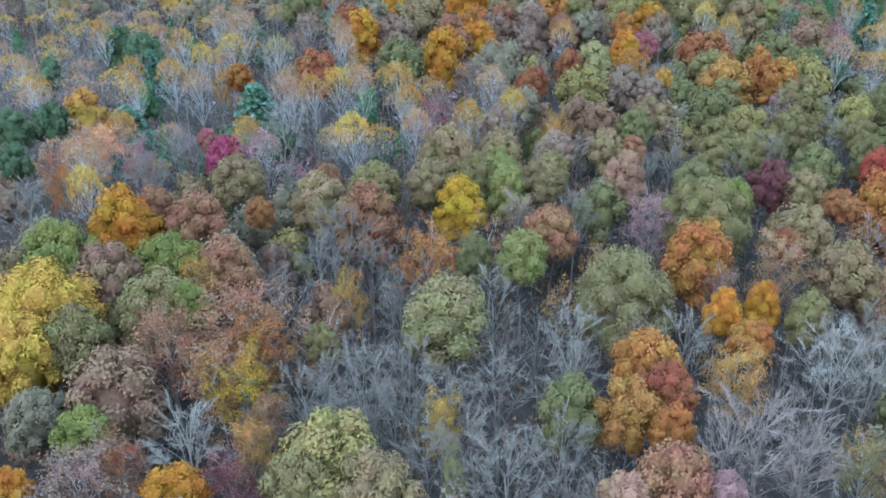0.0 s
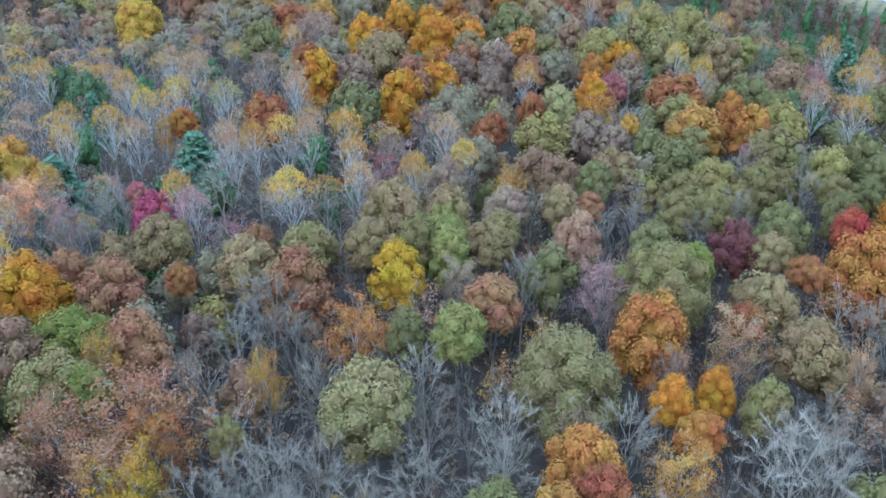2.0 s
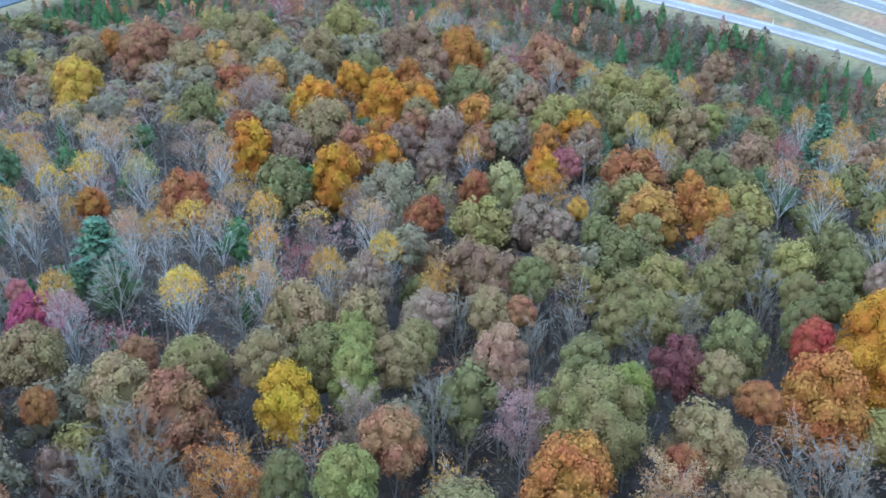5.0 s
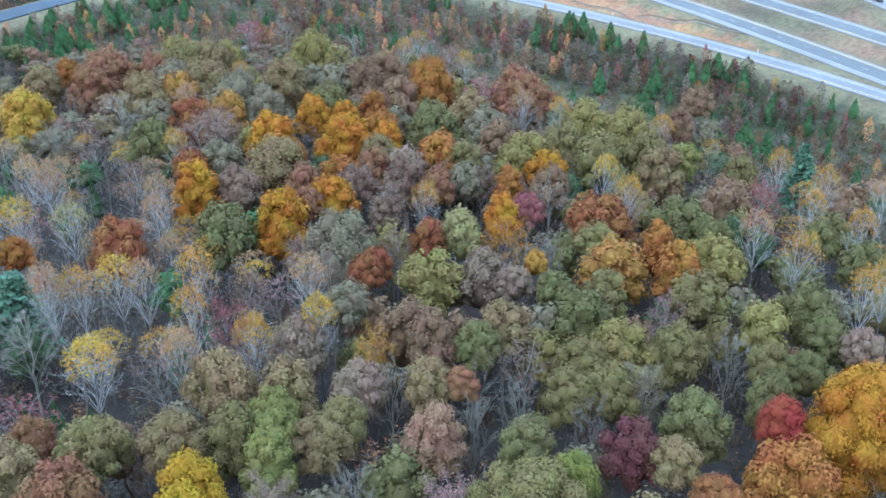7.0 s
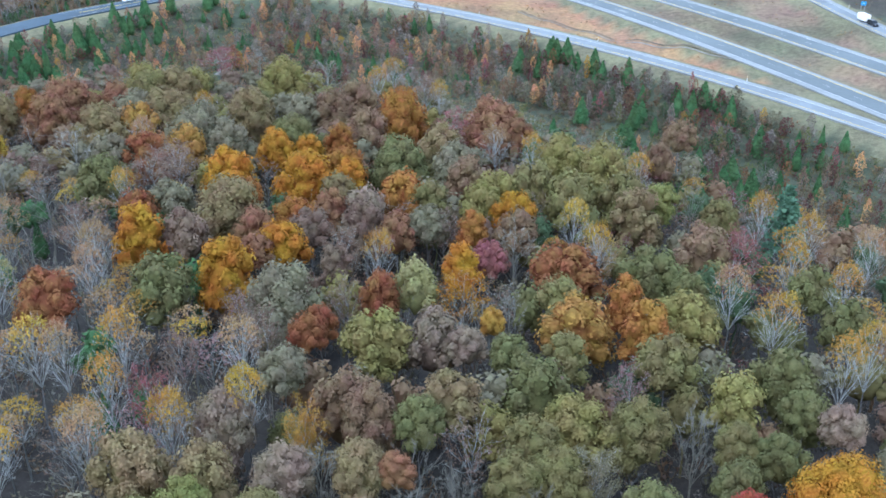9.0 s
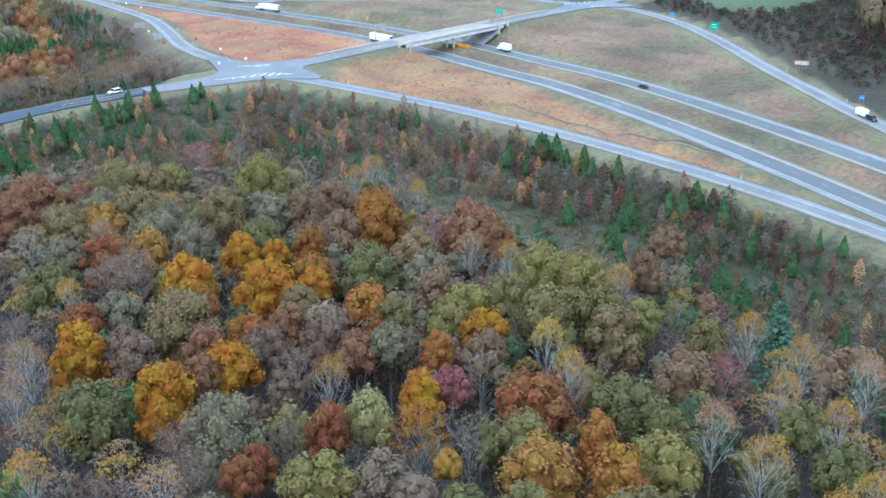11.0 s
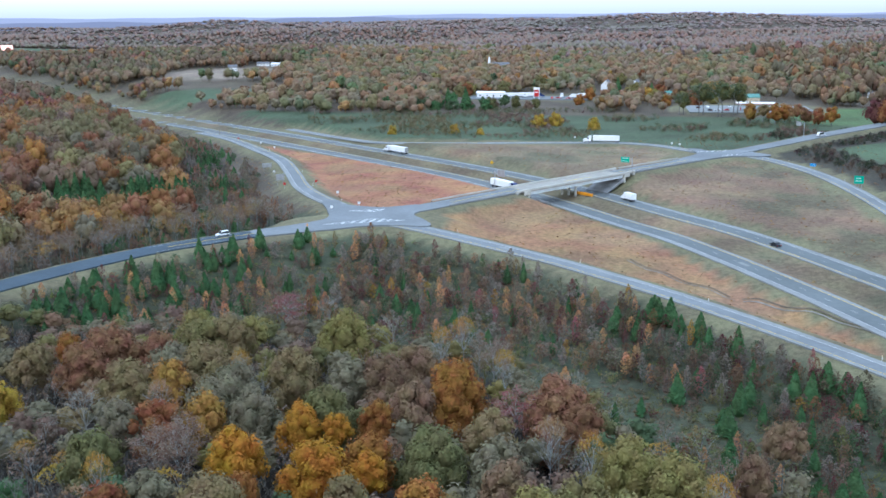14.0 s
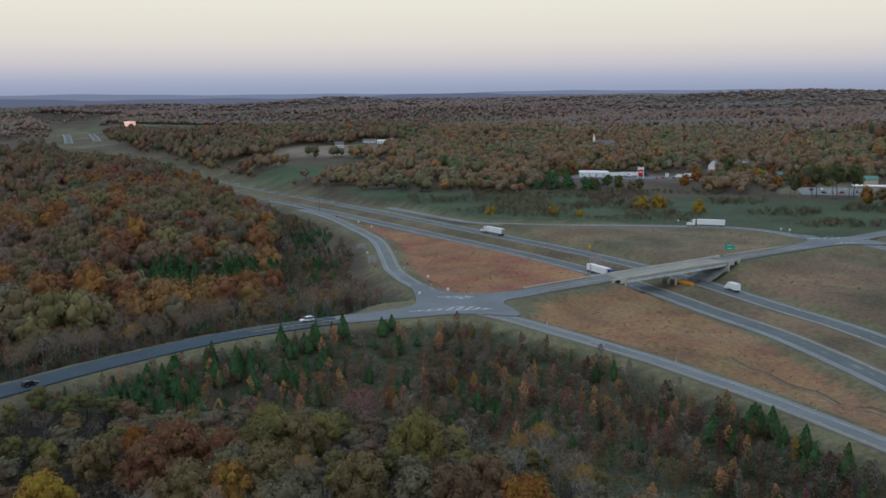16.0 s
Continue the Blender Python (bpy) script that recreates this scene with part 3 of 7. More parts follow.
WORDS = {"olive": "olive green", "olivegrey": "dull grey-olive", "olivetan": "olive and tan", "tan": "dry tan", "tanbrown": "tan-brown", "tanolive2": "golden tan", "rusttan": "rusty tan",
         "rust": "rust-brown", "rustpink": "pinkish rust", "rustorange": "rust-orange", "orange": "bright orange", "gold": "golden", "goldyellow": "golden yellow", "yellow": "yellow",
         "yellowolive": "yellowish olive", "paleyellow": "pale yellow", "paleolive": "pale olive", "ygreen": "yellow-green", "green": "fresh green", "greenolive": "olive green",
         "greendark": "dark green", "darkgreen": "dark green", "pine": "blue-green", "peach": "peach-coloured", "peachorange": "peach-orange", "peachtan": "peach-tan", "pink": "dusty pink",
         "pinkbrown": "pinkish brown", "pinkred": "pinkish red", "red": "bright red", "maroon": "dark maroon", "magenta": "magenta", "ochre": "ochre",
         "grey": "grey", "greydark": "dark grey", "greypale": "pale grey", "greywhite": "whitish", "pinkgrey": "pinkish grey"}
BARKS = {"grey": (0.36, 0.365, 0.345), "brown": (0.16, 0.15, 0.145)}
for _k, _c in HUES.items():
    _m, _c = sum(_c) / 3, np.array(_c)
    _c = _c * (1.03, 1.0, 0.98) if "olive" in _k else _c
    HUES[_k] = np.array((0.765, 0.76, 0.79)) * (np.array((1.25, 1.19, 1.04)) if "grey" in _k and "olive" not in _k else np.array((1.0, 1.0, 1.02))) * (_m + (_c - _m) * (0.97 if "grey" in _k else 1.06)) * ((1.05, 1.06, 1.04) if "grey" in _k and "olive" not in _k else (0.98, 1.01, 1.08 if "pink" in _k or "rust" in _k or "maroon" in _k else 1.0 if "dark" in _k else 1.17))
rng = np.random.default_rng(7)


def ico(level):
    bm = bmesh.new()
    bmesh.ops.create_icosphere(bm, subdivisions=level, radius=1.0)
    out = np.array([v.co[:] for v in bm.verts]), np.array([[v.index for v in f.verts] for f in bm.faces])
    bm.free()
    return out


(ICO_V, ICO_F), (BALL_V, BALL_F) = ico(1), ico(2)
OCT_V = np.array([(1, 0, 0), (0, 1, 0), (-1, 0, 0), (0, -1, 0), (0, 0, 1), (0, 0, -1)], float)
OCT_F = np.array([(0, 1, 4), (1, 2, 4), (2, 3, 4), (3, 0, 4), (1, 0, 5), (2, 1, 5), (3, 2, 5), (0, 3, 5)])


def flakes(p, n, size, lean=0.6):
    """A leaf clump, one triangle, at each place p, roughly square to n."""
    n = n + rng.normal(0, lean, n.shape)
    n /= np.linalg.norm(n, axis=1)[:, None]
    u = np.cross(n, rng.normal(0, 1, n.shape))
    u /= np.linalg.norm(u, axis=1)[:, None]
    w = np.cross(n, u)
    s = size * rng.uniform(0.65, 1.35, (len(p), 1))
    v = np.stack([p + u * s * 0.62, p - u * s * 0.4 + w * s * 0.5, p - u * s * 0.4 - w * s * 0.55], 1).reshape(-1, 3)
    return v, np.arange(len(v)).reshape(-1, 3)


def joined(parts):
    vs, fs, n = [], [], 0
    for v, f in parts:
        vs.append(v), fs.append(f + n)
        n += len(v)
    return np.vstack(vs), np.vstack(fs)


def tube(points, radii, sides=4):
    """A tapering limb through the points."""
    points = np.asarray(points, float)
    v = []
    for k, p in enumerate(points):
        d = points[min(k + 1, len(points) - 1)] - points[max(k - 1, 0)]
        d /= np.linalg.norm(d)
        u = np.cross(d, (0.3, 0.9, 0.1))
        u /= np.linalg.norm(u)
        w = np.cross(d, u)
        a = np.arange(sides) * 2 * np.pi / sides
        v.append(p + radii[k] * (np.cos(a)[:, None] * u + np.sin(a)[:, None] * w))
    v = np.vstack(v)
    f = []
    for k in range(len(points) - 1):
        for s in range(sides):
            a, b = k * sides + s, k * sides + (s + 1) % sides
            f += [(a, b, b + sides), (a, b + sides, a + sides)]
    return v, np.array(f)


def crown(boughs, clumps, leaves, size, high=0.95, narrow=0.0):
    """A crown of leaf sprays, in clumps on domed boughs, 1 m in radius, its top at 0, twice high tall."""
    out = [(BALL_V * (0.60, 0.60, 0.66 * high) * rng.uniform(0.85, 1.1, (len(BALL_V), 1)) - (0, 0, high * 1.05), BALL_F) if boughs > 10 else (ICO_V * (0.66, 0.66, 0.7 * high) - (0, 0, high), ICO_F)]
    p1, p2 = rng.uniform(0, 6.283, 2)
    for k in range(boughs):
        z = 1 - 1.62 * (k + 0.35) / boughs
        a = k * 2.39996 + rng.uniform(-0.45, 0.45)
        bulge = 1 + 0.13 * np.sin(2 * a + p1) + 0.08 * np.sin(3 * a + p2)
        br = rng.uniform(0.32, 0.50) * (9 / boughs) ** 0.26
        ring = np.sqrt(max(0.0, 1 - z * z)) * (1 - narrow * max(0.0, z)) * bulge
        away = (1 - br * 0.84) * rng.uniform(0.92, 1.03)
        c = np.array([away * ring * np.cos(a), away * ring * np.sin(a), -high + (high - br * 0.85) * z * rng.uniform(0.90, 1.02)])
        up = np.array([ring * np.cos(a), ring * np.sin(a), 0.45 + 0.6 * z])
        tall = rng.uniform(0.95, 1.3)
        if boughs > 3:
            out.append((ICO_V * br * 0.82 * rng.uniform(0.80, 1.08, (len(ICO_V), 1)) * (1, 1, tall) + c, ICO_F))
        j = np.arange(clumps)
        w, g = 1 - 1.7 * (j + 0.5) / clumps, j * 2.39996 + rng.uniform(0, 6.283)
        d = np.stack([np.sqrt(1 - w ** 2) * np.cos(g), np.sqrt(1 - w ** 2) * np.sin(g), w], 1) + 0.5 * up / np.linalg.norm(up) + rng.normal(0, 0.12, (clumps, 3))
        d /= np.linalg.norm(d, axis=1)[:, None]
        m = d * br * rng.uniform(0.80, 1.06, (clumps, 1))
        m, d = np.repeat(m, leaves, 0), np.repeat(d, leaves, 0)
        off = rng.normal(0, 0.62 * br / np.sqrt(clumps / 3), m.shape)
        n = m + off
        n /= np.linalg.norm(n, axis=1)[:, None]
        q = n * br * (rng.uniform(0.80, 1.10, (len(n), 1)) + rng.exponential(0.05, (len(n), 1)) + 0.13 * np.sin(n[:, :1] * 7 + k) * np.sin(n[:, 1:2] * 6 + 2 * k))
        out.append(flakes(c + q * (1, 1, tall), n + (0, 0, 0.10), size, 0.26))
    return joined(out)


def skeleton_limbs(top, first, radius, limbs, fine, dome=5.2, thick=0.2, forks=4):
    """Trunk and bare limbs that rise and spread to a dome: (trunk, branches, twig ends)."""
    lean = rng.normal(0, 0.35, 2)
    zs = np.linspace(0, top * 0.74, 7)
    trunk_p = np.stack([lean[0] * (zs / top) ** 2 * 2 + rng.normal(0, 0.10, 7), lean[1] * (zs / top) ** 2 * 2 + rng.normal(0, 0.10, 7), zs], 1)
    trunk_p[0] = (0, 0, -0.6)
    trunk = tube(trunk_p, thick * np.linspace(1.1, 0.3, 7), 5)
    out, tips = [], []
    for k in range(limbs):
        u = 1 - 1.45 * (k + 0.5) / limbs
        a = k * 2.4 + rng.uniform(-0.4, 0.4)
        ring = np.sqrt(max(0.0, 1 - u * u)) * rng.uniform(0.78, 1.04)
        e = np.array([np.cos(a) * ring * radius, np.sin(a) * ring * radius, top - dome + dome * u * rng.uniform(0.86, 1.0)])
        z = min(max(first, e[2] - rng.uniform(1.3, 2.1) * max(ring * radius, 1.8)), top * 0.70)
        b = np.array([np.interp(z, trunk_p[:, 2], trunk_p[:, 0]), np.interp(z, trunk_p[:, 2], trunk_p[:, 1]), z])
        way = e - b
        m = b + way * (0.42, 0.42, 0.55) + rng.normal(0, 0.05, 3) * radius
        t0 = thick * rng.uniform(0.20, 0.36)

        def along(g):
            return (1 - g) ** 2 * b + 2 * g * (1 - g) * m + g * g * e

        out.append(tube([b, along(0.33), along(0.66), e], [t0, t0 * 0.7, t0 * 0.42, t0 * 0.15], 3))
        for j in range(forks):
            g = rng.uniform(0.3, 0.9)
            p = along(g)
            q = e + rng.normal(0, 0.30, 3) * radius * (1, 1, 0.8)
            q = p + (q - p) * min(1.0, 0.7 * radius / np.linalg.norm(q - p))
            d = (q - p) / np.linalg.norm(q - p)
            out.append(tube([p, (p + q) / 2 + rng.normal(0, 0.04, 3) * radius, q], [t0 * 0.24, t0 * 0.15, t0 * 0.07], 3) if fine > 12 else tube([p, q], [t0 * 0.26, t0 * 0.08], 3))
            for _ in range(fine):
                s = p + (q - p) * rng.uniform(0.25, 1.0)
                d2 = d + rng.normal(0, 0.48, 3) + (0, 0, 0.35)
                r = s + d2 / np.linalg.norm(d2) * radius * rng.uniform(0.12, 0.30)
                side = np.cross(d2, rng.normal(0, 1, 3))
                side *= 0.016 / np.linalg.norm(side)
                out.append((np.array([s - side, s + side, r]), np.array([[0, 1, 2]])))
                tips.append(r)
    return trunk, joined(out), np.array(tips) if tips else np.zeros((0, 3))


def cap_leaves(n):
    """Places for the last leaves: a loose dome over the top of a tree 20 m high and 3.5 m in radius."""
    d = rng.normal(0, 1, (n * 3, 3))
    d[:, 2] = np.abs(d[:, 2])
    d /= np.linalg.norm(d, axis=1)[:, None]
    a = np.arctan2(d[:, 1], d[:, 0])
    lump = 1 + 0.07 * np.sin(3 * a + 5 * d[:, 2]) + 0.05 * np.sin(5 * a - 7 * d[:, 2])
    keep = rng.uniform(0, 1, n * 3) < np.clip((d[:, 2] + 0.10 * np.sin(4 * a) - 0.12) / 0.75, 0.02, 1)
    p = (d * (3.45, 3.45, 4.7) * (lump * rng.uniform(0.80, 1.02, n * 3))[:, None] + (0, 0, 15.4))[keep][:n]
    return p + rng.normal(0, 0.12, p.shape)


MODELS = {}


def model(kind, variant):
    """The parts (name, mesh) of one tree 20 m high with a crown 5 m in radius (cedar: 6 m and 1.5 m)."""
    key = (kind, variant)
    if key in MODELS:
        return MODELS[key]
    near = variant < 10 or variant > 29
    if kind in ("round", "tall"):
        high, narrow = (1.55, 0.32) if kind == "tall" else (1.18 + 0.10 * (variant % 3), 0.10)
        leaves = crown(*((22, 10, 26, 0.062) if variant > 39 else (30, 11, 54, 0.038) if variant > 29 else (22 + variant, 9, 28, 0.064) if near else (17, 8, 17, 0.092) if variant < 20 else (8, 6, 9, 0.18)), high, narrow)
        trunk, limbs, _ = skeleton_limbs(16, 7, 2.6, 6, 0, 4.0, 0.22, forks=1)
        parts = [("trunk", trunk, BARK), ("branchwork", limbs, BARK), ("crown", leaves, LEAF)]
    elif kind == "bare":
        trunk, limbs, _ = skeleton_limbs(20, 7, 3.7, 16, 32 if near else 16, 5.6, 0.20, 5 if near else 4)
        parts = [("trunk", trunk, BARK), ("branchwork", limbs, BARK)]
    elif kind == "sparse":
        trunk, limbs, tips = skeleton_limbs(20, 7, 3.6, 18, 7 if near else 5, 5.4, 0.14, 4)
        tips = np.repeat(tips, 12 if near else 6, axis=0) + rng.normal(0, 0.30, (len(tips) * (12 if near else 6), 3))
        parts = [("trunk", trunk, BARK), ("branchwork", limbs, BARK), ("foliage", flakes(tips, rng.normal(0, 0.5, tips.shape) + (tips - (0, 0, 14)) / 5, 0.17 if near else 0.23), LEAF)]
    elif kind == "cap":
        trunk, limbs, tips = skeleton_limbs(20, 10, 3.5, 24, 10 if near else 8, 4.4, 0.17, 4)
        p = cap_leaves(1150 if near else 800)
        parts = [("trunk", trunk, BARK), ("branchwork", limbs, BARK), ("foliage", flakes(p, rng.normal(0, 0.5, p.shape) + (p - (0, 0, 15)) / 4, 0.24), LEAF)]
    elif kind == "pine":
        trunk = tube([(0, 0, -0.6), (0.1, 0, 7), (0, 0.1, 14), (0, 0, 19.6)], [0.3, 0.24, 0.14, 0.03], 6)
        sprays, limbs = [], []
        for k in range(13):
            z = 7.0 + k * 0.98
            reach = 5.0 * (1 - (z - 6.6) / 13.4) ** 0.8
            for j in range(6):
                a = j * 1.047 + k * 0.5 + rng.uniform(-0.2, 0.2)
                e = np.array([np.cos(a) * reach, np.sin(a) * reach, z + 0.9 * rng.uniform(0.4, 1.2)]) * (rng.uniform(0.8, 1.1), 1, 1)
                b = np.array([0, 0, z - 0.2])
                limbs.append(tube([b, e], [0.06, 0.015], 3))
                u = rng.uniform(0.25, 1.05, (18, 1))
                p = b + (e - b) * u + rng.normal(0, 0.28, (18, 3)) * (1, 1, 0.45)
                sprays.append(flakes(p, rng.normal(0, 0.45, p.shape) + (0, 0, 1), 0.75))
        parts = [("trunk", trunk, BARK), ("branchwork", joined(limbs), BARK), ("needles", joined(sprays), LEAF)]
    elif kind == "cedar":
        trunk = tube([(0, 0, -0.3), (0, 0, 3), (0, 0, 5.6)], [0.12, 0.08, 0.02], 5)
        n = 560
        z = rng.uniform(0.03, 1.0, n) ** 0.8
        a = rng.uniform(0, 6.283, n)
        r = 1.5 * (1 - z ** 1.5) * np.minimum(1, 0.6 + z * 3) * rng.uniform(0.80, 1.06, n) * (1 + 0.10 * np.sin(a * 3 + z * 9))
        p = np.stack([r * np.cos(a), r * np.sin(a), 0.2 + 5.9 * z], 1)
        nn = np.stack([np.cos(a), np.sin(a), np.full(n, 0.5)], 1)
        core = BALL_V * (1.05, 1.05, 2.5) * rng.uniform(0.9, 1.05, (len(BALL_V), 1)) * (1 - 0.30 * BALL_V[:, 2:3]) + (0, 0, 2.5)
        parts = [("trunk", trunk, BARK), ("crown", joined([(core, BALL_F), flakes(p, nn, 0.36, 0.4)]), LEAF)]
    elif kind == "sapling":
        trunk = tube([(0, 0, -0.2), (0.05, 0, 2), (0, 0.05, 4.2)], [0.06, 0.045, 0.015], 4)
        limbs = joined([tube([(0, 0, 0.8 + 0.3 * k), (np.cos(k * 2.4) * 0.8, np.sin(k * 2.4) * 0.8, 1.8 + 0.32 * k)], [0.025, 0.008], 3) for k in range(9)])
        n = 230
        z = rng.uniform(0, 1, n)
        a, r = rng.uniform(0, 6.283, n), 1.15 * np.sin(np.pi * (0.15 + 0.8 * z)) * rng.uniform(0.35, 1.1, n)
        p = np.stack([r * np.cos(a), r * np.sin(a), 0.9 + 4.1 * z], 1)
        parts = [("trunk", trunk, BARK), ("branchwork", limbs, BARK), ("foliage", flakes(p, rng.normal(0, 1, p.shape), 0.28), LEAF)]
    MODELS[key] = [(name, mesh("%s_%s" % (kind, name), v, f, mat, smooth=name != "foliage")) for name, (v, f), mat in parts]
    return MODELS[key]


NAMES = {"round": ("broadleaf_tree", "broadleaf tree with a dense %s autumn crown", "tree"), "tall": ("broadleaf_tree", "tall broadleaf tree with a full %s autumn crown", "tree"),
         "bare": ("bare_tree", "leafless broadleaf tree with %s bark and fine twigs", "tree"), "sparse": ("thinning_tree", "broadleaf tree with thinning %s leaves on grey limbs", "tree"),
         "cap": ("poplar_tree", "slim grey tree tipped with its last %s leaves", "tree"), "pine": ("pine_tree", "pine tree with layered %s needles", "pine"),
         "cedar": ("cedar_tree", "small cone-shaped %s cedar in rough brush", "cedar"), "sapling": ("young_tree", "young tree with %s leaves in rough brush", "sapling")}
PLANTED = []


def plant(kind, x, y, h, r, hue, group="trees of the wood"):
    """One tree, its foot at (x, y), h metres high, with a crown r metres in radius."""
    count = len(PLANTED)
    variant = (count % 3) + (0 if y < 145 else 10 if y < 350 else 20)
    if kind in ("cedar", "sapling", "pine"):
        variant = 10 + count % 3
    if kind in ("round", "tall") and r > 4.4 and y < 350:
        variant = (30 if y < 145 else 40) + count % 2
    name, label, category = NAMES[kind]
    if kind == "pine":
        r, h = r * 1.5, h * 0.9
    r *= {"cap": 1.2, "round": 1.2, "tall": 1.17, "bare": 1.15, "sparse": 1.12}.get(kind, 1.0)
    if kind == "cap":
        r = min(r, 3.4)
    if kind == "cedar" and y < 250:
        h = min(h, 10.0)
    ref_h, ref_r = {"cedar": (6.1, 1.5), "sapling": (5.0, 1.15), "pine": (20.0, 5.0)}.get(kind, (20.0, 3.6))
    size = Matrix.Diagonal((r / ref_r, r / ref_r, h / ref_h, 1))
    at = Matrix.Translation((x, y, ground_at(x, y))) @ Matrix.Rotation(count * 2.4, 4, "Z")
    tree = tagged(new(name), label % WORDS[hue], category, group)
    tree.matrix_world = at
    wide, deep = rng.uniform(0.88, 1.13), rng.uniform(0.9, 1.15)
    rgb = np.array(HUES[hue]) * rng.uniform(0.88, 1.12) 
    for pname, me in model(kind, variant):
        ob = new(pname, me)
        ob.parent = tree
        ob.matrix_local = Matrix.Translation((0, 0, h)) @ Matrix.Diagonal((r * wide, r / wide, r * deep, 1)) if pname == "crown" and kind in ("round", "tall") else size
        if pname in ("crown", "foliage", "needles") or (kind == "bare"):
            ob.color = (*rgb, 1)
        else:
            ob.color = (*BARKS["grey" if kind in ("cap", "sparse") and pname != "trunk" else "brown"], 1)
    PLANTED.append((x, y, r, kind))
    return tree


plant("round", 14.4, 59.3, 16.3, 2.0, "peachtan")
plant("round", 22.9, 59.4, 16.1, 1.6, "pink")
plant("round", -23.5, 60.2, 16.7, 2.5, "orange")
plant("bare", 12.2, 60.4, 16.1, 1.7, "grey")
plant("round", -6.3, 60.6, 17.3, 3.3, "olivetan")
plant("round", -37.7, 60.7, 16.1, 1.7, "orange")
plant("round", -13.5, 61.4, 16.8, 2.6, "olive")
plant("round", 19.1, 61.6, 17.4, 3.4, "rustpink")
plant("sparse", -31.8, 61.7, 17.6, 3.6, "pinkbrown")
plant("sparse", -19.4, 62.2, 16.5, 2.2, "maroon")
plant("sparse", -0.0, 63.0, 15.6, 1.0, "ygreen")
plant("bare", 4.8, 63.2, 17.5, 3.4, "grey")
plant("sparse", 36.0, 63.5, 16.2, 1.7, "olive")
plant("sparse", -29.3, 64.5, 16.4, 2.0, "rust")
plant("round", -11.0, 64.9, 18.2, 4.3, "yellowolive")
plant("bare", 31.7, 65.0, 17.2, 3.0, "pinkgrey")
plant("bare", -2.0, 65.2, 17.2, 3.0, "grey")
plant("bare", 24.5, 65.9, 17.2, 3.0, "pinkgrey")
plant("bare", 9.6, 66.5, 17.3, 3.0, "grey")
plant("bare", 28.2, 66.6, 18.8, 5.0, "pinkgrey")
plant("sparse", -18.3, 66.9, 16.5, 2.0, "ochre")
plant("bare", -24.4, 67.0, 17.9, 3.8, "greywhite")
plant("bare", 2.0, 67.4, 16.9, 2.5, "grey")
plant("round", 20.0, 68.2, 16.4, 1.8, "rustorange")
plant("round", -34.0, 68.3, 16.6, 2.1, "green")
plant("bare", -10.4, 69.9, 17.2, 2.9, "grey")
plant("sparse", -17.3, 70.5, 16.5, 1.8, "rusttan")
plant("sparse", -1.0, 70.6, 16.4, 1.7, "yellow")
plant("round", -39.0, 70.8, 16.9, 2.4, "olivegrey")
plant("round", 16.6, 71.1, 17.2, 2.8, "ochre")
plant("round", 11.1, 71.2, 17.3, 2.9, "greenolive")
plant("bare", -5.8, 71.9, 17.3, 2.9, "grey")
plant("bare", 0.0, 72.7, 17.4, 2.9, "grey")
plant("bare", -13.8, 73.8, 17.4, 3.0, "grey")
plant("round", 20.6, 74.1, 17.0, 2.4, "rust")
plant("round", -33.1, 74.8, 18.4, 4.2, "tanbrown")
plant("sparse", -20.6, 75.5, 17.4, 2.9, "goldyellow")
plant("bare", 4.7, 76.1, 17.5, 3.0, "grey")
plant("bare", -8.8, 76.4, 17.9, 3.6, "grey")
plant("bare", 41.4, 76.4, 17.1, 2.5, "greypale")
plant("sparse", 28.3, 76.6, 17.3, 2.8, "ochre")
plant("bare", -4.4, 76.8, 17.8, 3.3, "grey")
plant("bare", 11.7, 76.9, 17.6, 3.1, "grey")
plant("bare", -12.2, 77.4, 17.0, 2.2, "grey")
plant("sparse", -23.5, 77.6, 17.8, 3.4, "rusttan")
plant("round", 19.5, 78.2, 17.6, 3.1, "rustorange")
plant("bare", 38.3, 78.3, 18.5, 4.2, "greypale")
plant("bare", 42.3, 80.2, 17.1, 2.3, "grey")
plant("round", 30.7, 81.4, 16.9, 2.0, "rustorange")
plant("round", -45.1, 81.9, 18.2, 3.8, "yellow")
plant("round", -13.4, 82.2, 16.5, 1.5, "olive")
plant("sparse", -20.4, 82.3, 17.6, 3.0, "rustorange")
plant("bare", 39.3, 83.0, 16.7, 1.7, "greypale")
plant("sparse", -29.9, 83.1, 18.1, 3.5, "rustpink")
plant("bare", 24.9, 83.2, 17.5, 2.8, "greypale")
plant("round", -39.6, 83.8, 17.9, 3.3, "olive")
plant("bare", 12.9, 84.1, 17.7, 3.0, "greypale")
plant("bare", 43.3, 84.5, 17.2, 2.3, "grey")
plant("round", 38.2, 86.1, 17.1, 2.1, "olive")
plant("sparse", -22.7, 86.1, 19.0, 4.7, "rusttan")
plant("tall", 29.3, 86.7, 17.7, 1.9, "orange")
plant("round", -0.6, 87.5, 18.5, 3.9, "paleolive")
plant("tall", 33.7, 87.8, 17.8, 2.0, "orange")
plant("round", -45.1, 89.3, 19.8, 5.6, "yellow")
plant("round", -28.6, 89.5, 17.2, 2.1, "green")
plant("round", -32.6, 90.2, 18.4, 3.7, "olive")
plant("bare", -5.8, 90.9, 17.5, 2.4, "grey")
plant("round", 19.6, 91.8, 19.2, 4.8, "paleolive")
plant("bare", -19.4, 91.9, 17.7, 2.7, "greydark")
plant("sparse", 30.6, 92.1, 17.1, 1.9, "pinkbrown")
plant("sparse", 49.7, 92.3, 16.9, 1.6, "peach")
plant("bare", 4.9, 92.5, 17.5, 2.5, "greypale")
plant("sparse", -11.6, 92.7, 16.9, 1.6, "gold")
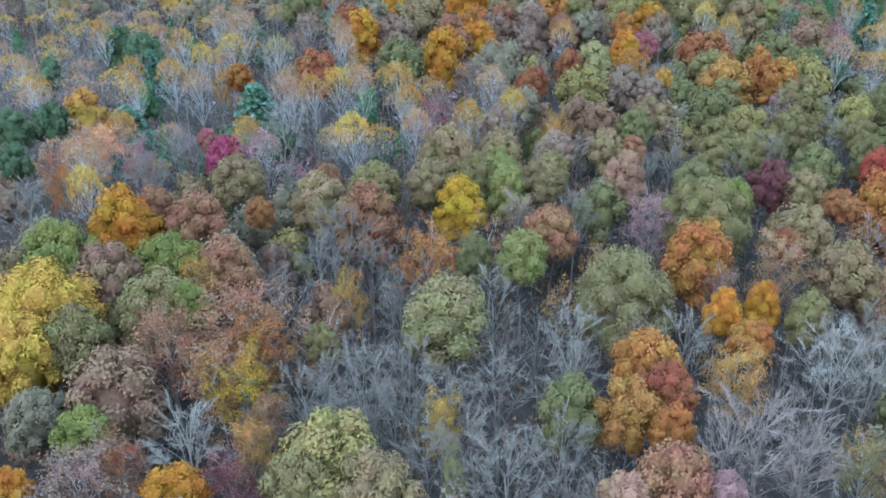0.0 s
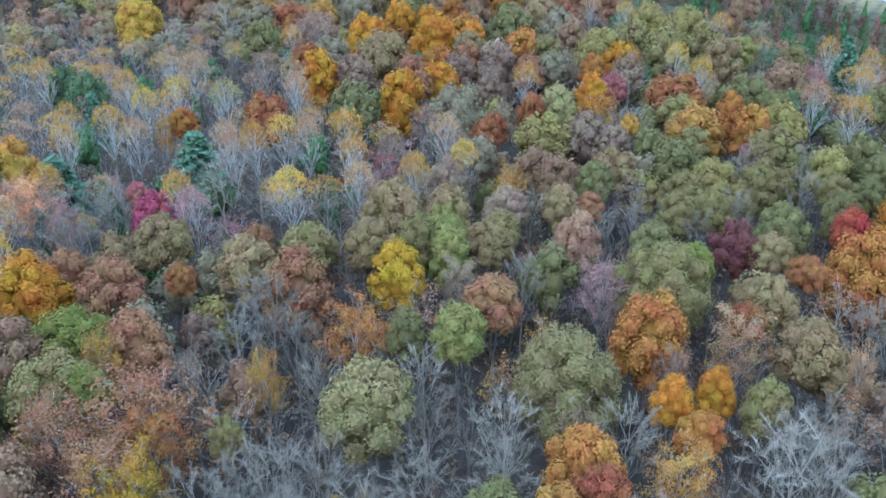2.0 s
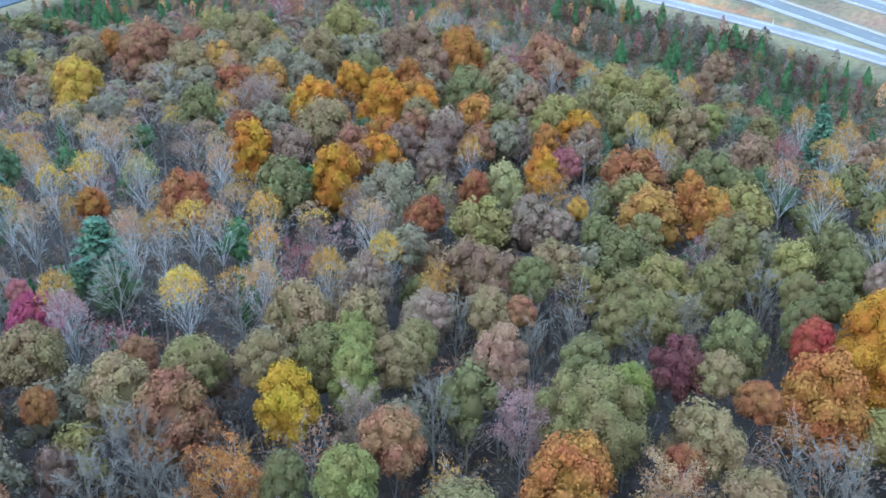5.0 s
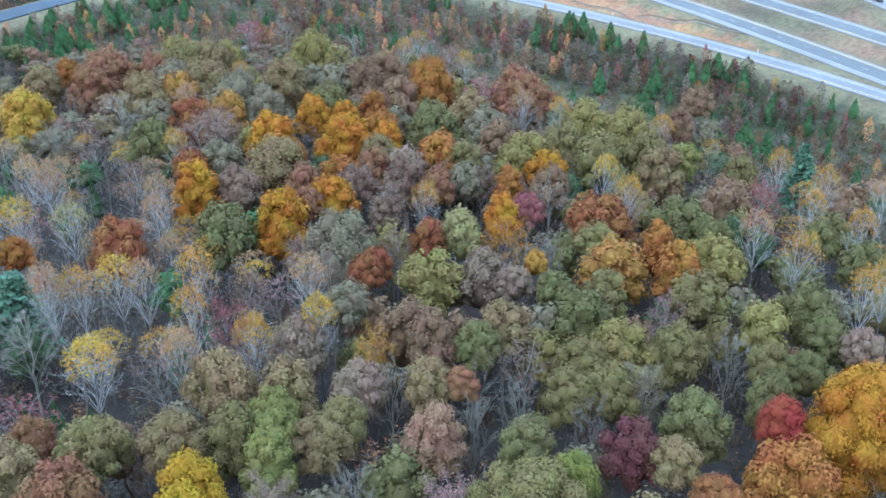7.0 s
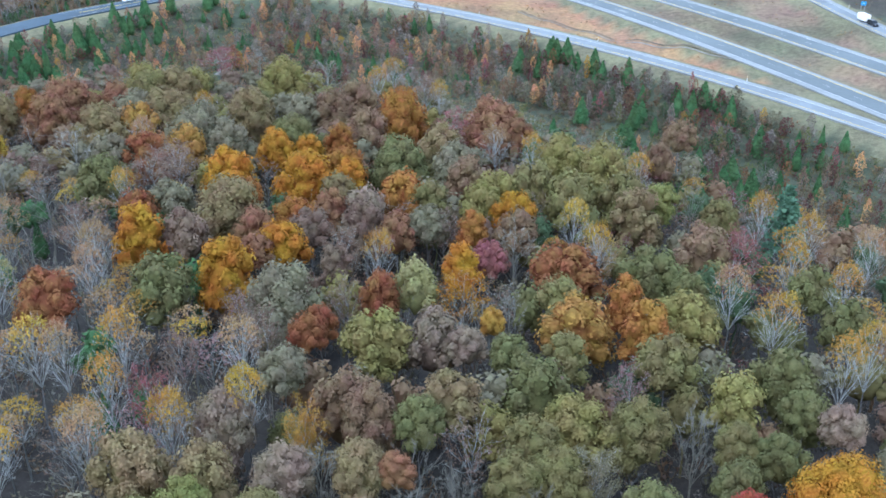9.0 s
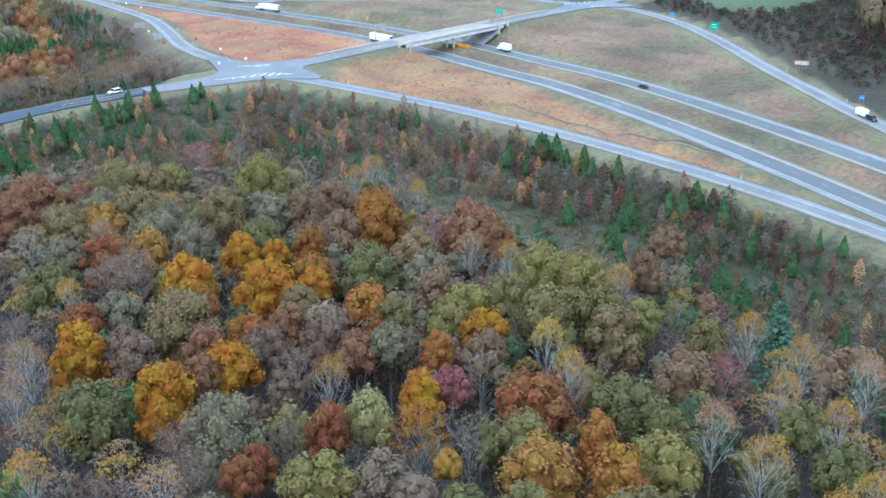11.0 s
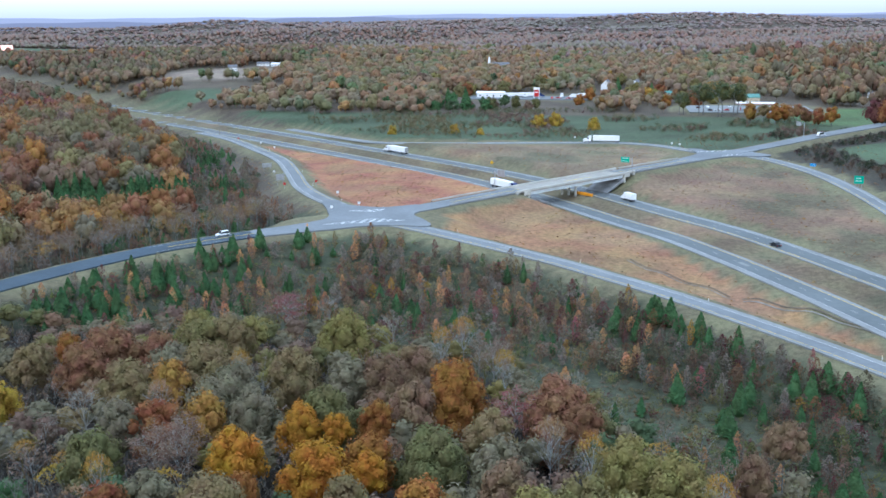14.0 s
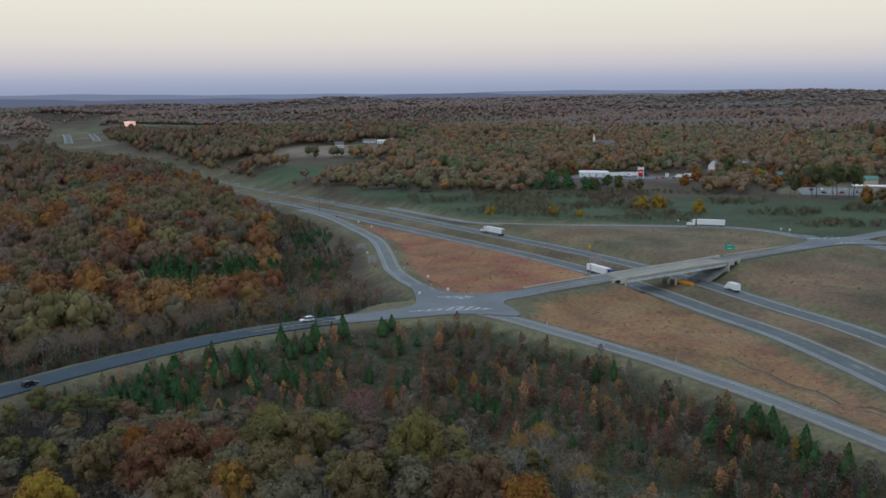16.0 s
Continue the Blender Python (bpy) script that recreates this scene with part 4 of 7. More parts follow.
plant("round", 45.8, 95.6, 18.1, 3.1, "olivetan")
plant("sparse", -29.2, 95.7, 17.5, 2.3, "ochre")
plant("round", -40.1, 96.4, 18.5, 3.6, "tanbrown")
plant("sparse", 39.0, 97.6, 18.1, 3.0, "peach")
plant("round", -26.5, 98.6, 18.2, 3.2, "rustpink")
plant("round", -33.4, 99.2, 18.3, 3.2, "green")
plant("bare", -7.1, 99.3, 16.9, 1.5, "grey")
plant("bare", 53.4, 99.4, 18.3, 3.2, "grey")
plant("round", 8.6, 99.6, 17.9, 2.8, "ygreen")
plant("round", 2.8, 99.6, 17.4, 2.1, "greenolive")
plant("round", 29.6, 99.7, 18.9, 4.1, "rustorange")
plant("sparse", -2.6, 100.2, 18.2, 3.1, "rustorange")
plant("bare", -15.6, 100.4, 17.9, 2.7, "grey")
plant("bare", -9.6, 100.4, 17.4, 2.1, "grey")
plant("round", 40.1, 100.6, 17.2, 1.8, "rust")
plant("round", -47.1, 101.6, 18.9, 3.9, "green")
plant("round", 44.2, 104.8, 18.1, 2.7, "olivetan")
plant("round", 12.5, 105.4, 18.2, 2.9, "rusttan")
plant("bare", -13.4, 105.8, 19.0, 4.0, "greydark")
plant("tall", -41.4, 108.0, 20.5, 3.9, "orange")
plant("round", -32.4, 109.9, 18.5, 3.5, "rustpink")
plant("round", 33.1, 110.2, 19.4, 4.6, "olive")
plant("sparse", 25.7, 110.2, 17.8, 2.5, "pink")
plant("round", 50.3, 111.1, 17.3, 1.9, "rust")
plant("sparse", 9.1, 111.3, 17.5, 2.2, "tan")
plant("round", -10.8, 111.5, 18.8, 3.9, "rusttan")
plant("round", -24.6, 111.7, 17.0, 1.6, "rust")
plant("tall", 1.4, 112.2, 19.4, 3.1, "goldyellow")
plant("bare", 16.5, 112.7, 17.7, 2.4, "grey")
plant("cap", -47.3, 113.6, 20.8, 2.2, "yellow")
plant("round", -39.1, 114.0, 17.6, 2.3, "rustpink")
plant("round", 58.3, 114.2, 19.0, 4.3, "rustorange")
plant("round", 37.7, 114.7, 17.4, 2.1, "green")
plant("round", -17.1, 115.2, 18.4, 3.5, "olivetan")
plant("bare", -57.0, 115.9, 18.2, 3.2, "grey")
plant("round", 47.6, 116.7, 17.5, 2.3, "olivetan")
plant("tall", 7.9, 117.3, 18.8, 2.6, "ygreen")
plant("round", 44.1, 119.3, 17.9, 2.9, "maroon")
plant("round", 33.5, 120.2, 17.6, 2.5, "greenolive")
plant("round", -10.3, 120.2, 18.0, 3.1, "olive")
plant("round", 12.5, 120.7, 17.7, 2.6, "olivetan")
plant("round", -2.6, 121.1, 17.8, 2.8, "olivetan")
plant("tall", 24.2, 121.3, 18.9, 2.8, "peachtan")
plant("round", -17.1, 121.3, 17.3, 2.1, "rustpink")
plant("round", 7.5, 121.8, 17.6, 2.5, "ygreen")
plant("round", 3.4, 122.2, 18.0, 3.1, "olive")
plant("sparse", -53.9, 122.4, 17.4, 2.4, "rustorange")
plant("round", -29.5, 122.6, 18.2, 3.3, "olivetan")
plant("round", 60.2, 123.6, 17.4, 2.3, "red")
plant("tall", 68.4, 123.9, 21.5, 5.1, "orange")
plant("round", 14.5, 124.2, 17.5, 2.5, "olive")
plant("bare", -22.5, 124.3, 17.2, 2.1, "grey")
plant("bare", -42.5, 124.4, 18.0, 3.2, "grey")
plant("cap", -51.6, 124.5, 20.6, 2.8, "peach")
plant("round", 51.8, 124.6, 17.8, 2.9, "greenolive")
plant("bare", 28.3, 124.9, 17.2, 2.1, "grey")
plant("bare", 40.7, 125.3, 17.0, 1.8, "grey")
plant("cap", -26.1, 126.3, 20.6, 2.2, "pink")
plant("round", 6.9, 126.6, 17.3, 2.2, "ygreen")
plant("round", 60.7, 128.6, 17.5, 2.5, "greenolive")
plant("bare", 33.0, 129.0, 17.0, 1.9, "grey")
plant("round", 38.8, 129.9, 17.3, 2.4, "olive")
plant("round", -64.0, 130.0, 17.4, 2.5, "greendark")
plant("round", 43.5, 131.1, 17.4, 2.6, "olive")
plant("round", 7.6, 131.2, 18.0, 3.4, "olivetan")
plant("sparse", -45.9, 131.2, 17.2, 2.2, "pink")
plant("sparse", 47.3, 131.3, 17.2, 2.2, "olivegrey")
plant("round", 27.0, 131.6, 16.7, 1.6, "rusttan")
plant("cap", -29.4, 131.6, 20.5, 2.2, "gold")
plant("round", 15.6, 131.7, 17.4, 2.6, "tan")
plant("round", -32.6, 131.8, 17.6, 2.8, "magenta")
plant("round", 23.3, 132.0, 17.6, 2.7, "olivetan")
plant("cap", -14.1, 132.1, 20.5, 4.0, "yellow")
plant("bare", 19.1, 132.7, 17.0, 2.0, "greywhite")
plant("round", 0.0, 132.9, 18.2, 3.6, "olivetan")
plant("round", 66.3, 133.4, 17.2, 2.3, "greenolive")
plant("cedar", -35.2, 133.6, 16.0, 2.3, "darkgreen")
plant("cap", -4.8, 134.7, 20.4, 2.2, "peach")
plant("bare", -40.4, 134.7, 17.7, 3.1, "grey")
plant("cedar", -20.8, 135.0, 15.9, 1.9, "darkgreen")
plant("round", 62.5, 135.7, 17.1, 2.2, "olive")
plant("cedar", -25.1, 135.9, 15.9, 1.9, "darkgreen")
plant("round", 41.0, 136.4, 17.6, 2.8, "olive")
plant("round", -37.0, 137.5, 16.4, 1.4, "pinkred")
plant("cap", 2.9, 137.8, 20.4, 2.2, "gold")
plant("bare", 58.9, 138.6, 17.3, 2.5, "greypale")
plant("round", 74.7, 139.1, 17.0, 2.1, "tan")
plant("round", 52.6, 139.1, 17.8, 3.2, "olive")
plant("round", 46.2, 139.5, 18.1, 3.6, "yellowolive")
plant("sparse", 16.7, 140.2, 16.9, 2.1, "gold")
plant("round", 7.6, 141.2, 17.8, 3.3, "tan")
plant("round", 29.2, 141.2, 17.2, 2.4, "greenolive")
plant("round", 71.4, 142.1, 16.9, 2.1, "greenolive")
plant("cap", 9.9, 142.7, 20.3, 2.2, "yellow")
plant("round", 23.6, 142.8, 17.7, 3.2, "tanbrown")
plant("bare", -26.7, 143.5, 17.7, 3.2, "greypale")
plant("round", -69.7, 144.4, 17.3, 2.7, "greendark")
plant("pine", -51.3, 144.9, 19.3, 4.1, "pine")
plant("cap", -6.2, 145.3, 20.3, 2.2, "gold")
plant("round", 64.9, 145.3, 17.6, 3.0, "yellowolive")
plant("sparse", 1.2, 145.6, 16.5, 1.6, "pinkbrown")
plant("round", 32.7, 145.8, 17.5, 3.1, "olivetan")
plant("round", 20.4, 146.0, 17.7, 3.2, "tanbrown")
plant("round", -64.2, 146.8, 17.3, 2.7, "greendark")
plant("sparse", -2.7, 148.0, 16.8, 2.2, "pinkred")
plant("round", 42.7, 148.6, 17.8, 3.5, "greenolive")
plant("sparse", 53.3, 148.8, 16.6, 1.9, "pink")
plant("cap", 78.6, 149.4, 20.2, 2.2, "gold")
plant("cap", -25.2, 149.9, 20.2, 2.2, "peach")
plant("round", 71.9, 150.5, 17.5, 3.2, "greenolive")
plant("cedar", -45.6, 150.5, 15.7, 1.5, "darkgreen")
plant("tall", -60.0, 150.7, 18.6, 3.3, "gold")
plant("cedar", -42.0, 151.5, 15.6, 1.2, "darkgreen")
plant("cap", -22.4, 151.6, 20.1, 2.2, "gold")
plant("cap", -52.2, 152.2, 20.1, 2.2, "gold")
plant("round", 12.3, 152.3, 17.1, 2.6, "olivegrey")
plant("cedar", -39.1, 152.6, 15.6, 1.1, "darkgreen")
plant("cap", -27.2, 152.6, 20.1, 2.2, "peach")
plant("cap", 82.9, 152.7, 20.1, 2.2, "gold")
plant("cedar", -11.6, 153.0, 15.6, 1.3, "darkgreen")
plant("cap", -14.5, 153.3, 20.1, 2.3, "peach")
plant("round", 58.9, 153.5, 17.5, 3.2, "olive")
plant("cap", -68.9, 153.9, 20.1, 2.2, "gold")
plant("cap", -18.2, 154.3, 20.1, 2.7, "yellow")
plant("cap", -41.8, 154.3, 20.1, 2.4, "peach")
plant("cap", 7.2, 154.5, 20.1, 2.6, "peach")
plant("pine", -32.7, 155.4, 19.1, 3.9, "pine")
plant("round", 39.8, 155.6, 16.8, 2.3, "greenolive")
plant("cedar", -11.1, 155.7, 15.6, 1.2, "darkgreen")
plant("round", 46.9, 155.9, 17.0, 2.5, "olive")
plant("cap", -8.3, 156.8, 20.0, 2.6, "gold")
plant("round", 34.6, 158.0, 16.6, 2.2, "tan")
plant("sparse", -1.6, 158.6, 16.5, 2.0, "pinkbrown")
plant("cedar", -50.2, 158.7, 15.5, 1.6, "darkgreen")
plant("round", 23.4, 160.0, 18.0, 4.0, "yellowolive")
plant("cap", -47.9, 160.8, 20.0, 2.7, "gold")
plant("cap", 74.4, 160.9, 20.0, 3.7, "gold")
plant("round", 30.4, 161.3, 17.5, 3.4, "tan")
plant("tall", 57.8, 161.4, 18.9, 3.4, "rustorange")
plant("round", 14.0, 161.8, 16.5, 2.0, "rust")
plant("sparse", 8.3, 162.3, 16.8, 2.4, "pinkbrown")
plant("cap", -55.2, 162.4, 19.9, 2.2, "gold")
plant("round", 84.7, 163.4, 17.2, 3.0, "greenolive")
plant("cap", -74.0, 163.5, 19.9, 2.2, "peach")
plant("round", 49.3, 163.9, 17.9, 4.0, "ochre")
plant("round", 38.2, 164.5, 16.0, 1.5, "gold")
plant("round", 15.3, 165.0, 16.4, 2.0, "rust")
plant("bare", 36.0, 165.6, 16.9, 2.7, "greypale")
plant("round", 64.2, 165.9, 17.4, 3.4, "yellowolive")
plant("sparse", -40.9, 167.5, 15.9, 1.4, "orange")
plant("sparse", 4.3, 168.7, 16.7, 2.5, "pinkbrown")
plant("cap", 70.7, 169.0, 19.9, 2.6, "peach")
plant("round", -38.1, 169.5, 16.4, 2.1, "rustorange")
plant("cap", 86.0, 169.8, 19.9, 2.2, "gold")
plant("bare", 40.8, 170.2, 16.4, 2.1, "greypale")
plant("cap", -44.6, 170.6, 19.8, 2.2, "yellow")
plant("tall", 56.8, 170.7, 18.0, 2.8, "rustorange")
plant("round", 47.8, 171.4, 17.0, 3.0, "olive")
plant("sparse", 17.8, 173.4, 16.4, 2.2, "pinkbrown")
plant("round", 9.1, 173.5, 18.5, 5.0, "olivegrey")
plant("round", 66.0, 173.7, 16.4, 2.1, "greenolive")
plant("cap", -31.2, 174.2, 19.7, 2.8, "paleyellow")
plant("sparse", 34.3, 174.4, 16.9, 2.9, "orange")
plant("round", 83.9, 174.6, 16.9, 2.9, "greenolive")
plant("round", -24.7, 174.9, 17.3, 3.5, "rust")
plant("round", 22.6, 175.1, 16.6, 2.5, "rust")
plant("cap", -40.3, 176.6, 19.7, 3.5, "yellow")
plant("pine", -55.9, 176.7, 18.7, 2.2, "pine")
plant("cap", -19.2, 178.0, 19.6, 2.2, "peach")
plant("round", -9.2, 178.1, 17.9, 4.3, "greenolive")
plant("round", 27.6, 178.3, 16.9, 3.0, "paleyellow")
plant("cap", 81.9, 178.3, 19.7, 2.2, "gold")
plant("round", 62.0, 180.9, 17.6, 4.0, "greenolive")
plant("round", 49.6, 181.2, 17.9, 4.4, "rust")
plant("cap", -51.0, 181.8, 19.6, 2.2, "gold")
plant("tall", -0.7, 182.4, 19.4, 4.2, "orange")
plant("tall", 34.3, 182.5, 17.7, 2.7, "orange")
plant("cap", 94.5, 182.7, 19.7, 2.2, "peach")
plant("cap", 22.1, 183.0, 19.6, 2.2, "gold")
plant("cap", 54.8, 185.3, 19.6, 2.2, "yellow")
plant("round", 15.3, 185.4, 16.3, 2.3, "pinkbrown")
plant("round", 38.5, 185.7, 16.3, 2.4, "pinkred")
plant("cap", -21.2, 187.1, 19.5, 2.6, "peach")
plant("cap", -68.4, 187.6, 19.5, 2.2, "gold")
plant("round", -60.9, 188.1, 16.8, 3.1, "greendark")
plant("sparse", 55.8, 188.6, 16.3, 2.4, "peach")
plant("round", 71.7, 188.9, 17.7, 4.2, "tanbrown")
plant("cap", 87.7, 189.2, 19.5, 2.2, "gold")
plant("round", 2.3, 189.6, 16.3, 2.4, "rustpink")
plant("sparse", 77.9, 189.8, 16.6, 2.8, "pinkred")
plant("bare", 43.0, 190.7, 17.2, 3.6, "greypale")
plant("sparse", 16.0, 191.6, 16.6, 2.9, "pinkbrown")
plant("cap", -40.9, 191.8, 19.4, 2.9, "peach")
plant("bare", -37.2, 192.0, 16.6, 2.9, "grey")
plant("round", 5.9, 192.6, 17.0, 3.5, "orange")
plant("round", -67.2, 193.6, 16.8, 3.2, "greendark")
plant("cap", 52.6, 195.9, 19.4, 2.2, "yellow")
plant("tall", -17.6, 196.6, 18.7, 3.8, "orange")
plant("tall", 36.4, 196.7, 17.3, 2.5, "rustorange")
plant("round", 43.4, 197.1, 16.9, 3.4, "tanbrown")
plant("round", 24.0, 197.8, 16.5, 3.0, "rustpink")
plant("cap", -47.1, 198.1, 19.3, 2.2, "peach")
plant("cap", 83.0, 198.5, 19.4, 2.2, "gold")
plant("round", -10.9, 198.8, 16.8, 3.4, "pinkbrown")
plant("sparse", 31.6, 199.9, 16.2, 2.6, "pinkbrown")
plant("round", 29.0, 199.9, 16.5, 3.0, "olivegrey")
plant("round", 9.6, 199.9, 16.5, 3.0, "pinkbrown")
plant("round", 0.5, 200.1, 16.5, 3.0, "rustpink")
plant("sparse", -29.1, 200.5, 17.0, 3.7, "pinkbrown")
plant("round", 77.6, 202.2, 16.9, 3.5, "olive")
plant("round", 18.3, 203.5, 16.7, 3.3, "pinkbrown")
plant("round", 6.7, 203.9, 16.7, 3.3, "rustorange")
plant("pine", 89.6, 204.5, 18.3, 3.1, "pine")
plant("round", 64.4, 206.0, 17.4, 4.2, "olivetan")
plant("round", 43.5, 207.2, 16.5, 3.2, "orange")
plant("round", -21.5, 208.2, 16.7, 3.5, "rust")
plant("sparse", -45.1, 208.2, 16.2, 2.9, "peach")
plant("round", 17.6, 208.7, 16.8, 3.6, "tan")
plant("round", 12.0, 209.2, 16.3, 3.0, "rustpink")
plant("round", -5.7, 209.6, 18.5, 6.0, "olivetan")
plant("pine", 91.7, 210.5, 18.2, 2.5, "pine")
plant("round", 38.4, 211.6, 16.9, 3.7, "yellowolive")
plant("round", 69.8, 211.7, 16.3, 2.8, "ygreen")
plant("bare", -38.9, 211.7, 16.4, 3.2, "grey")
plant("round", -17.0, 212.9, 16.8, 3.8, "olivegrey")
plant("round", 29.0, 212.9, 16.5, 3.3, "olive")
plant("cap", -25.1, 213.1, 19.0, 2.2, "gold")
plant("round", 63.7, 214.2, 17.3, 4.2, "olive")
plant("bare", 76.1, 215.0, 15.5, 1.8, "greypale")
plant("round", 54.6, 215.5, 17.3, 4.3, "olive")
plant("round", 24.1, 216.3, 17.2, 4.3, "rustorange")
plant("round", 41.2, 216.9, 17.0, 3.9, "yellowolive")
plant("round", -4.0, 217.4, 15.7, 2.4, "rustorange")
plant("round", 12.5, 217.6, 16.3, 3.2, "olivetan")
plant("bare", -59.4, 218.7, 16.0, 2.8, "grey")
plant("cap", 67.3, 220.5, 19.0, 2.2, "gold")
plant("round", 48.1, 220.9, 17.3, 4.4, "olive")
plant("round", 36.0, 225.8, 16.8, 3.9, "tanbrown")
plant("round", -33.9, 226.2, 17.0, 4.3, "greenolive")
plant("round", 5.5, 226.2, 17.6, 5.0, "orange")
plant("round", 13.5, 227.7, 15.9, 2.8, "orange")
plant("round", 62.1, 228.2, 18.1, 5.6, "yellowolive")
plant("sparse", -20.5, 229.9, 16.4, 3.6, "pinkbrown")
plant("bare", -55.0, 231.3, 16.3, 3.5, "grey")
plant("sparse", -25.2, 231.8, 16.6, 4.0, "pinkbrown")
plant("round", -10.5, 232.0, 16.8, 4.2, "orange")
plant("round", 11.8, 233.9, 16.4, 3.7, "rustorange")
plant("round", 34.0, 234.5, 16.8, 4.2, "olivegrey")
plant("cap", 48.8, 234.5, 18.8, 2.2, "gold")
plant("round", 22.7, 234.6, 17.8, 5.5, "greenolive")
plant("round", 54.7, 236.1, 17.7, 5.3, "yellowolive")
plant("round", 74.5, 236.7, 16.0, 2.9, "tanbrown")
plant("sparse", -22.3, 238.3, 16.2, 3.6, "pinkbrown")
plant("cap", 41.9, 240.4, 18.6, 2.5, "peach")
plant("round", -36.7, 242.7, 16.4, 4.0, "olivegrey")
plant("round", -30.1, 243.2, 16.7, 4.4, "rust")
plant("round", -3.4, 244.2, 15.9, 3.3, "orange")
plant("round", 3.4, 244.9, 15.3, 2.5, "orange")
plant("bare", 43.2, 246.6, 15.4, 2.5, "greypale")
plant("bare", -46.4, 246.9, 17.2, 5.1, "greypale")
plant("round", 30.8, 248.5, 16.4, 4.0, "olivetan")
plant("round", -4.1, 248.6, 15.7, 3.2, "orange")
plant("round", -23.1, 248.7, 16.3, 4.0, "ochre")
plant("round", -68.3, 249.0, 17.1, 5.1, "yellow")
plant("cap", -32.0, 249.1, 18.3, 2.2, "peach")
plant("round", 81.9, 252.0, 16.0, 3.1, "tanbrown")
plant("round", -15.0, 252.5, 16.6, 4.6, "olivegrey")
plant("round", 9.0, 252.5, 15.3, 2.8, "rustorange")
plant("round", -1.2, 254.4, 16.6, 4.7, "greenolive")
plant("round", -23.9, 255.7, 17.0, 5.4, "olivegrey")
plant("round", 46.8, 255.9, 15.7, 3.4, "rustpink")
plant("sparse", 33.6, 260.3, 15.6, 3.6, "pinkred")
plant("round", 14.2, 260.4, 16.4, 4.8, "tanbrown")
plant("round", -45.4, 262.7, 16.8, 5.5, "olivetan")
plant("round", 42.3, 263.5, 17.9, 6.7, "rustpink")
plant("bare", -17.7, 265.3, 14.5, 2.5, "greypale")
plant("round", -23.3, 265.4, 16.3, 4.9, "olivegrey")
plant("tall", 21.5, 266.5, 19.4, 5.8, "rustorange")
plant("round", -38.3, 266.8, 15.8, 4.3, "ochre")
plant("cap", -24.0, 270.3, 17.4, 2.2, "gold")
plant("round", -73.1, 272.5, 15.7, 4.4, "olivetan")
plant("round", -61.3, 273.4, 16.1, 5.1, "rustpink")
plant("round", -1.7, 274.2, 15.5, 4.3, "olivegrey")
plant("round", -33.7, 274.2, 17.0, 6.3, "olivetan")
plant("round", -40.8, 274.4, 16.5, 5.6, "olivegrey")
plant("round", 4.8, 275.3, 16.1, 5.1, "tanbrown")
plant("round", -14.5, 275.4, 16.6, 5.8, "olivetan")
plant("bare", 45.2, 277.3, 14.4, 2.6, "greypale")
plant("cap", 30.3, 278.7, 17.3, 2.2, "gold")
plant("round", -60.4, 283.6, 16.9, 6.6, "rustpink")
plant("round", 10.3, 283.9, 15.8, 5.1, "tanbrown")
plant("round", -48.9, 285.0, 15.4, 4.7, "rustpink")
plant("round", -71.1, 285.0, 14.2, 3.0, "rustorange")
plant("sparse", 27.0, 292.1, 14.9, 4.1, "pinkbrown")
plant("cap", 14.5, 294.3, 16.7, 2.2, "gold")
plant("round", -43.5, 295.2, 15.7, 5.6, "olive")
plant("bare", 22.5, 297.4, 14.2, 3.5, "greypale")
plant("round", -38.1, 298.9, 15.6, 5.6, "olivetan")
plant("cap", 18.1, 303.4, 16.4, 2.7, "gold")
plant("round", -47.4, 303.5, 15.2, 5.3, "yellowolive")
plant("round", -34.8, 304.9, 13.8, 3.5, "yellowolive")
plant("round", -11.4, 306.2, 15.7, 6.2, "yellowolive")
plant("bare", -0.3, 309.1, 14.3, 4.4, "greypale")
plant("sparse", -32.3, 325.6, 13.6, 4.7, "pinkred")
plant("bare", -22.4, 330.4, 12.1, 3.2, "greypale")


# trees between those above, by the plot
def pick(x, y):
    """The kind and hue that grow about there."""
    u = rng.uniform()
    if y < 112 and -12 < x < 40:
        return ("bare", rng.choice(["grey", "grey", "greypale", "pinkgrey"])) if u < 0.72 else ("sparse", rng.choice(["pinkbrown", "ochre", "rusttan"]))
    if x < 4 + 0.06 * (y - 130) and 128 < y < 235:
        if u < 0.34:
            return "cap", rng.choice(["gold", "yellow", "peach", "peach"])
        if u < 0.72:
            return "bare", rng.choice(["greywhite", "greypale", "greywhite"])
        if u < 0.86:
            return "sparse", rng.choice(["pinkbrown", "pink", "pinkred"])
        return rng.choice(["cedar", "round"]), rng.choice(["greendark", "darkgreen"])
    if x > 46 and y > 150:
        if u < 0.45:
            return "round", rng.choice(["greendark", "greenolive", "olive", "tanbrown", "olivegrey"])
        return ("sparse", rng.choice(["greenolive", "pinkbrown", "maroon", "tanbrown"])) if u < 0.9 else ("cap", "gold")
    if u < 0.58:
        return "round", rng.choice(["olive", "olivetan", "olivegrey", "greenolive", "yellowolive", "tanbrown", "pinkbrown", "olivegrey"])
    if u < 0.80:
        return "sparse", rng.choice(["pinkbrown", "pinkbrown", "rusttan", "olivegrey"])
    return "bare", rng.choice(["grey", "greydark", "greypale"])


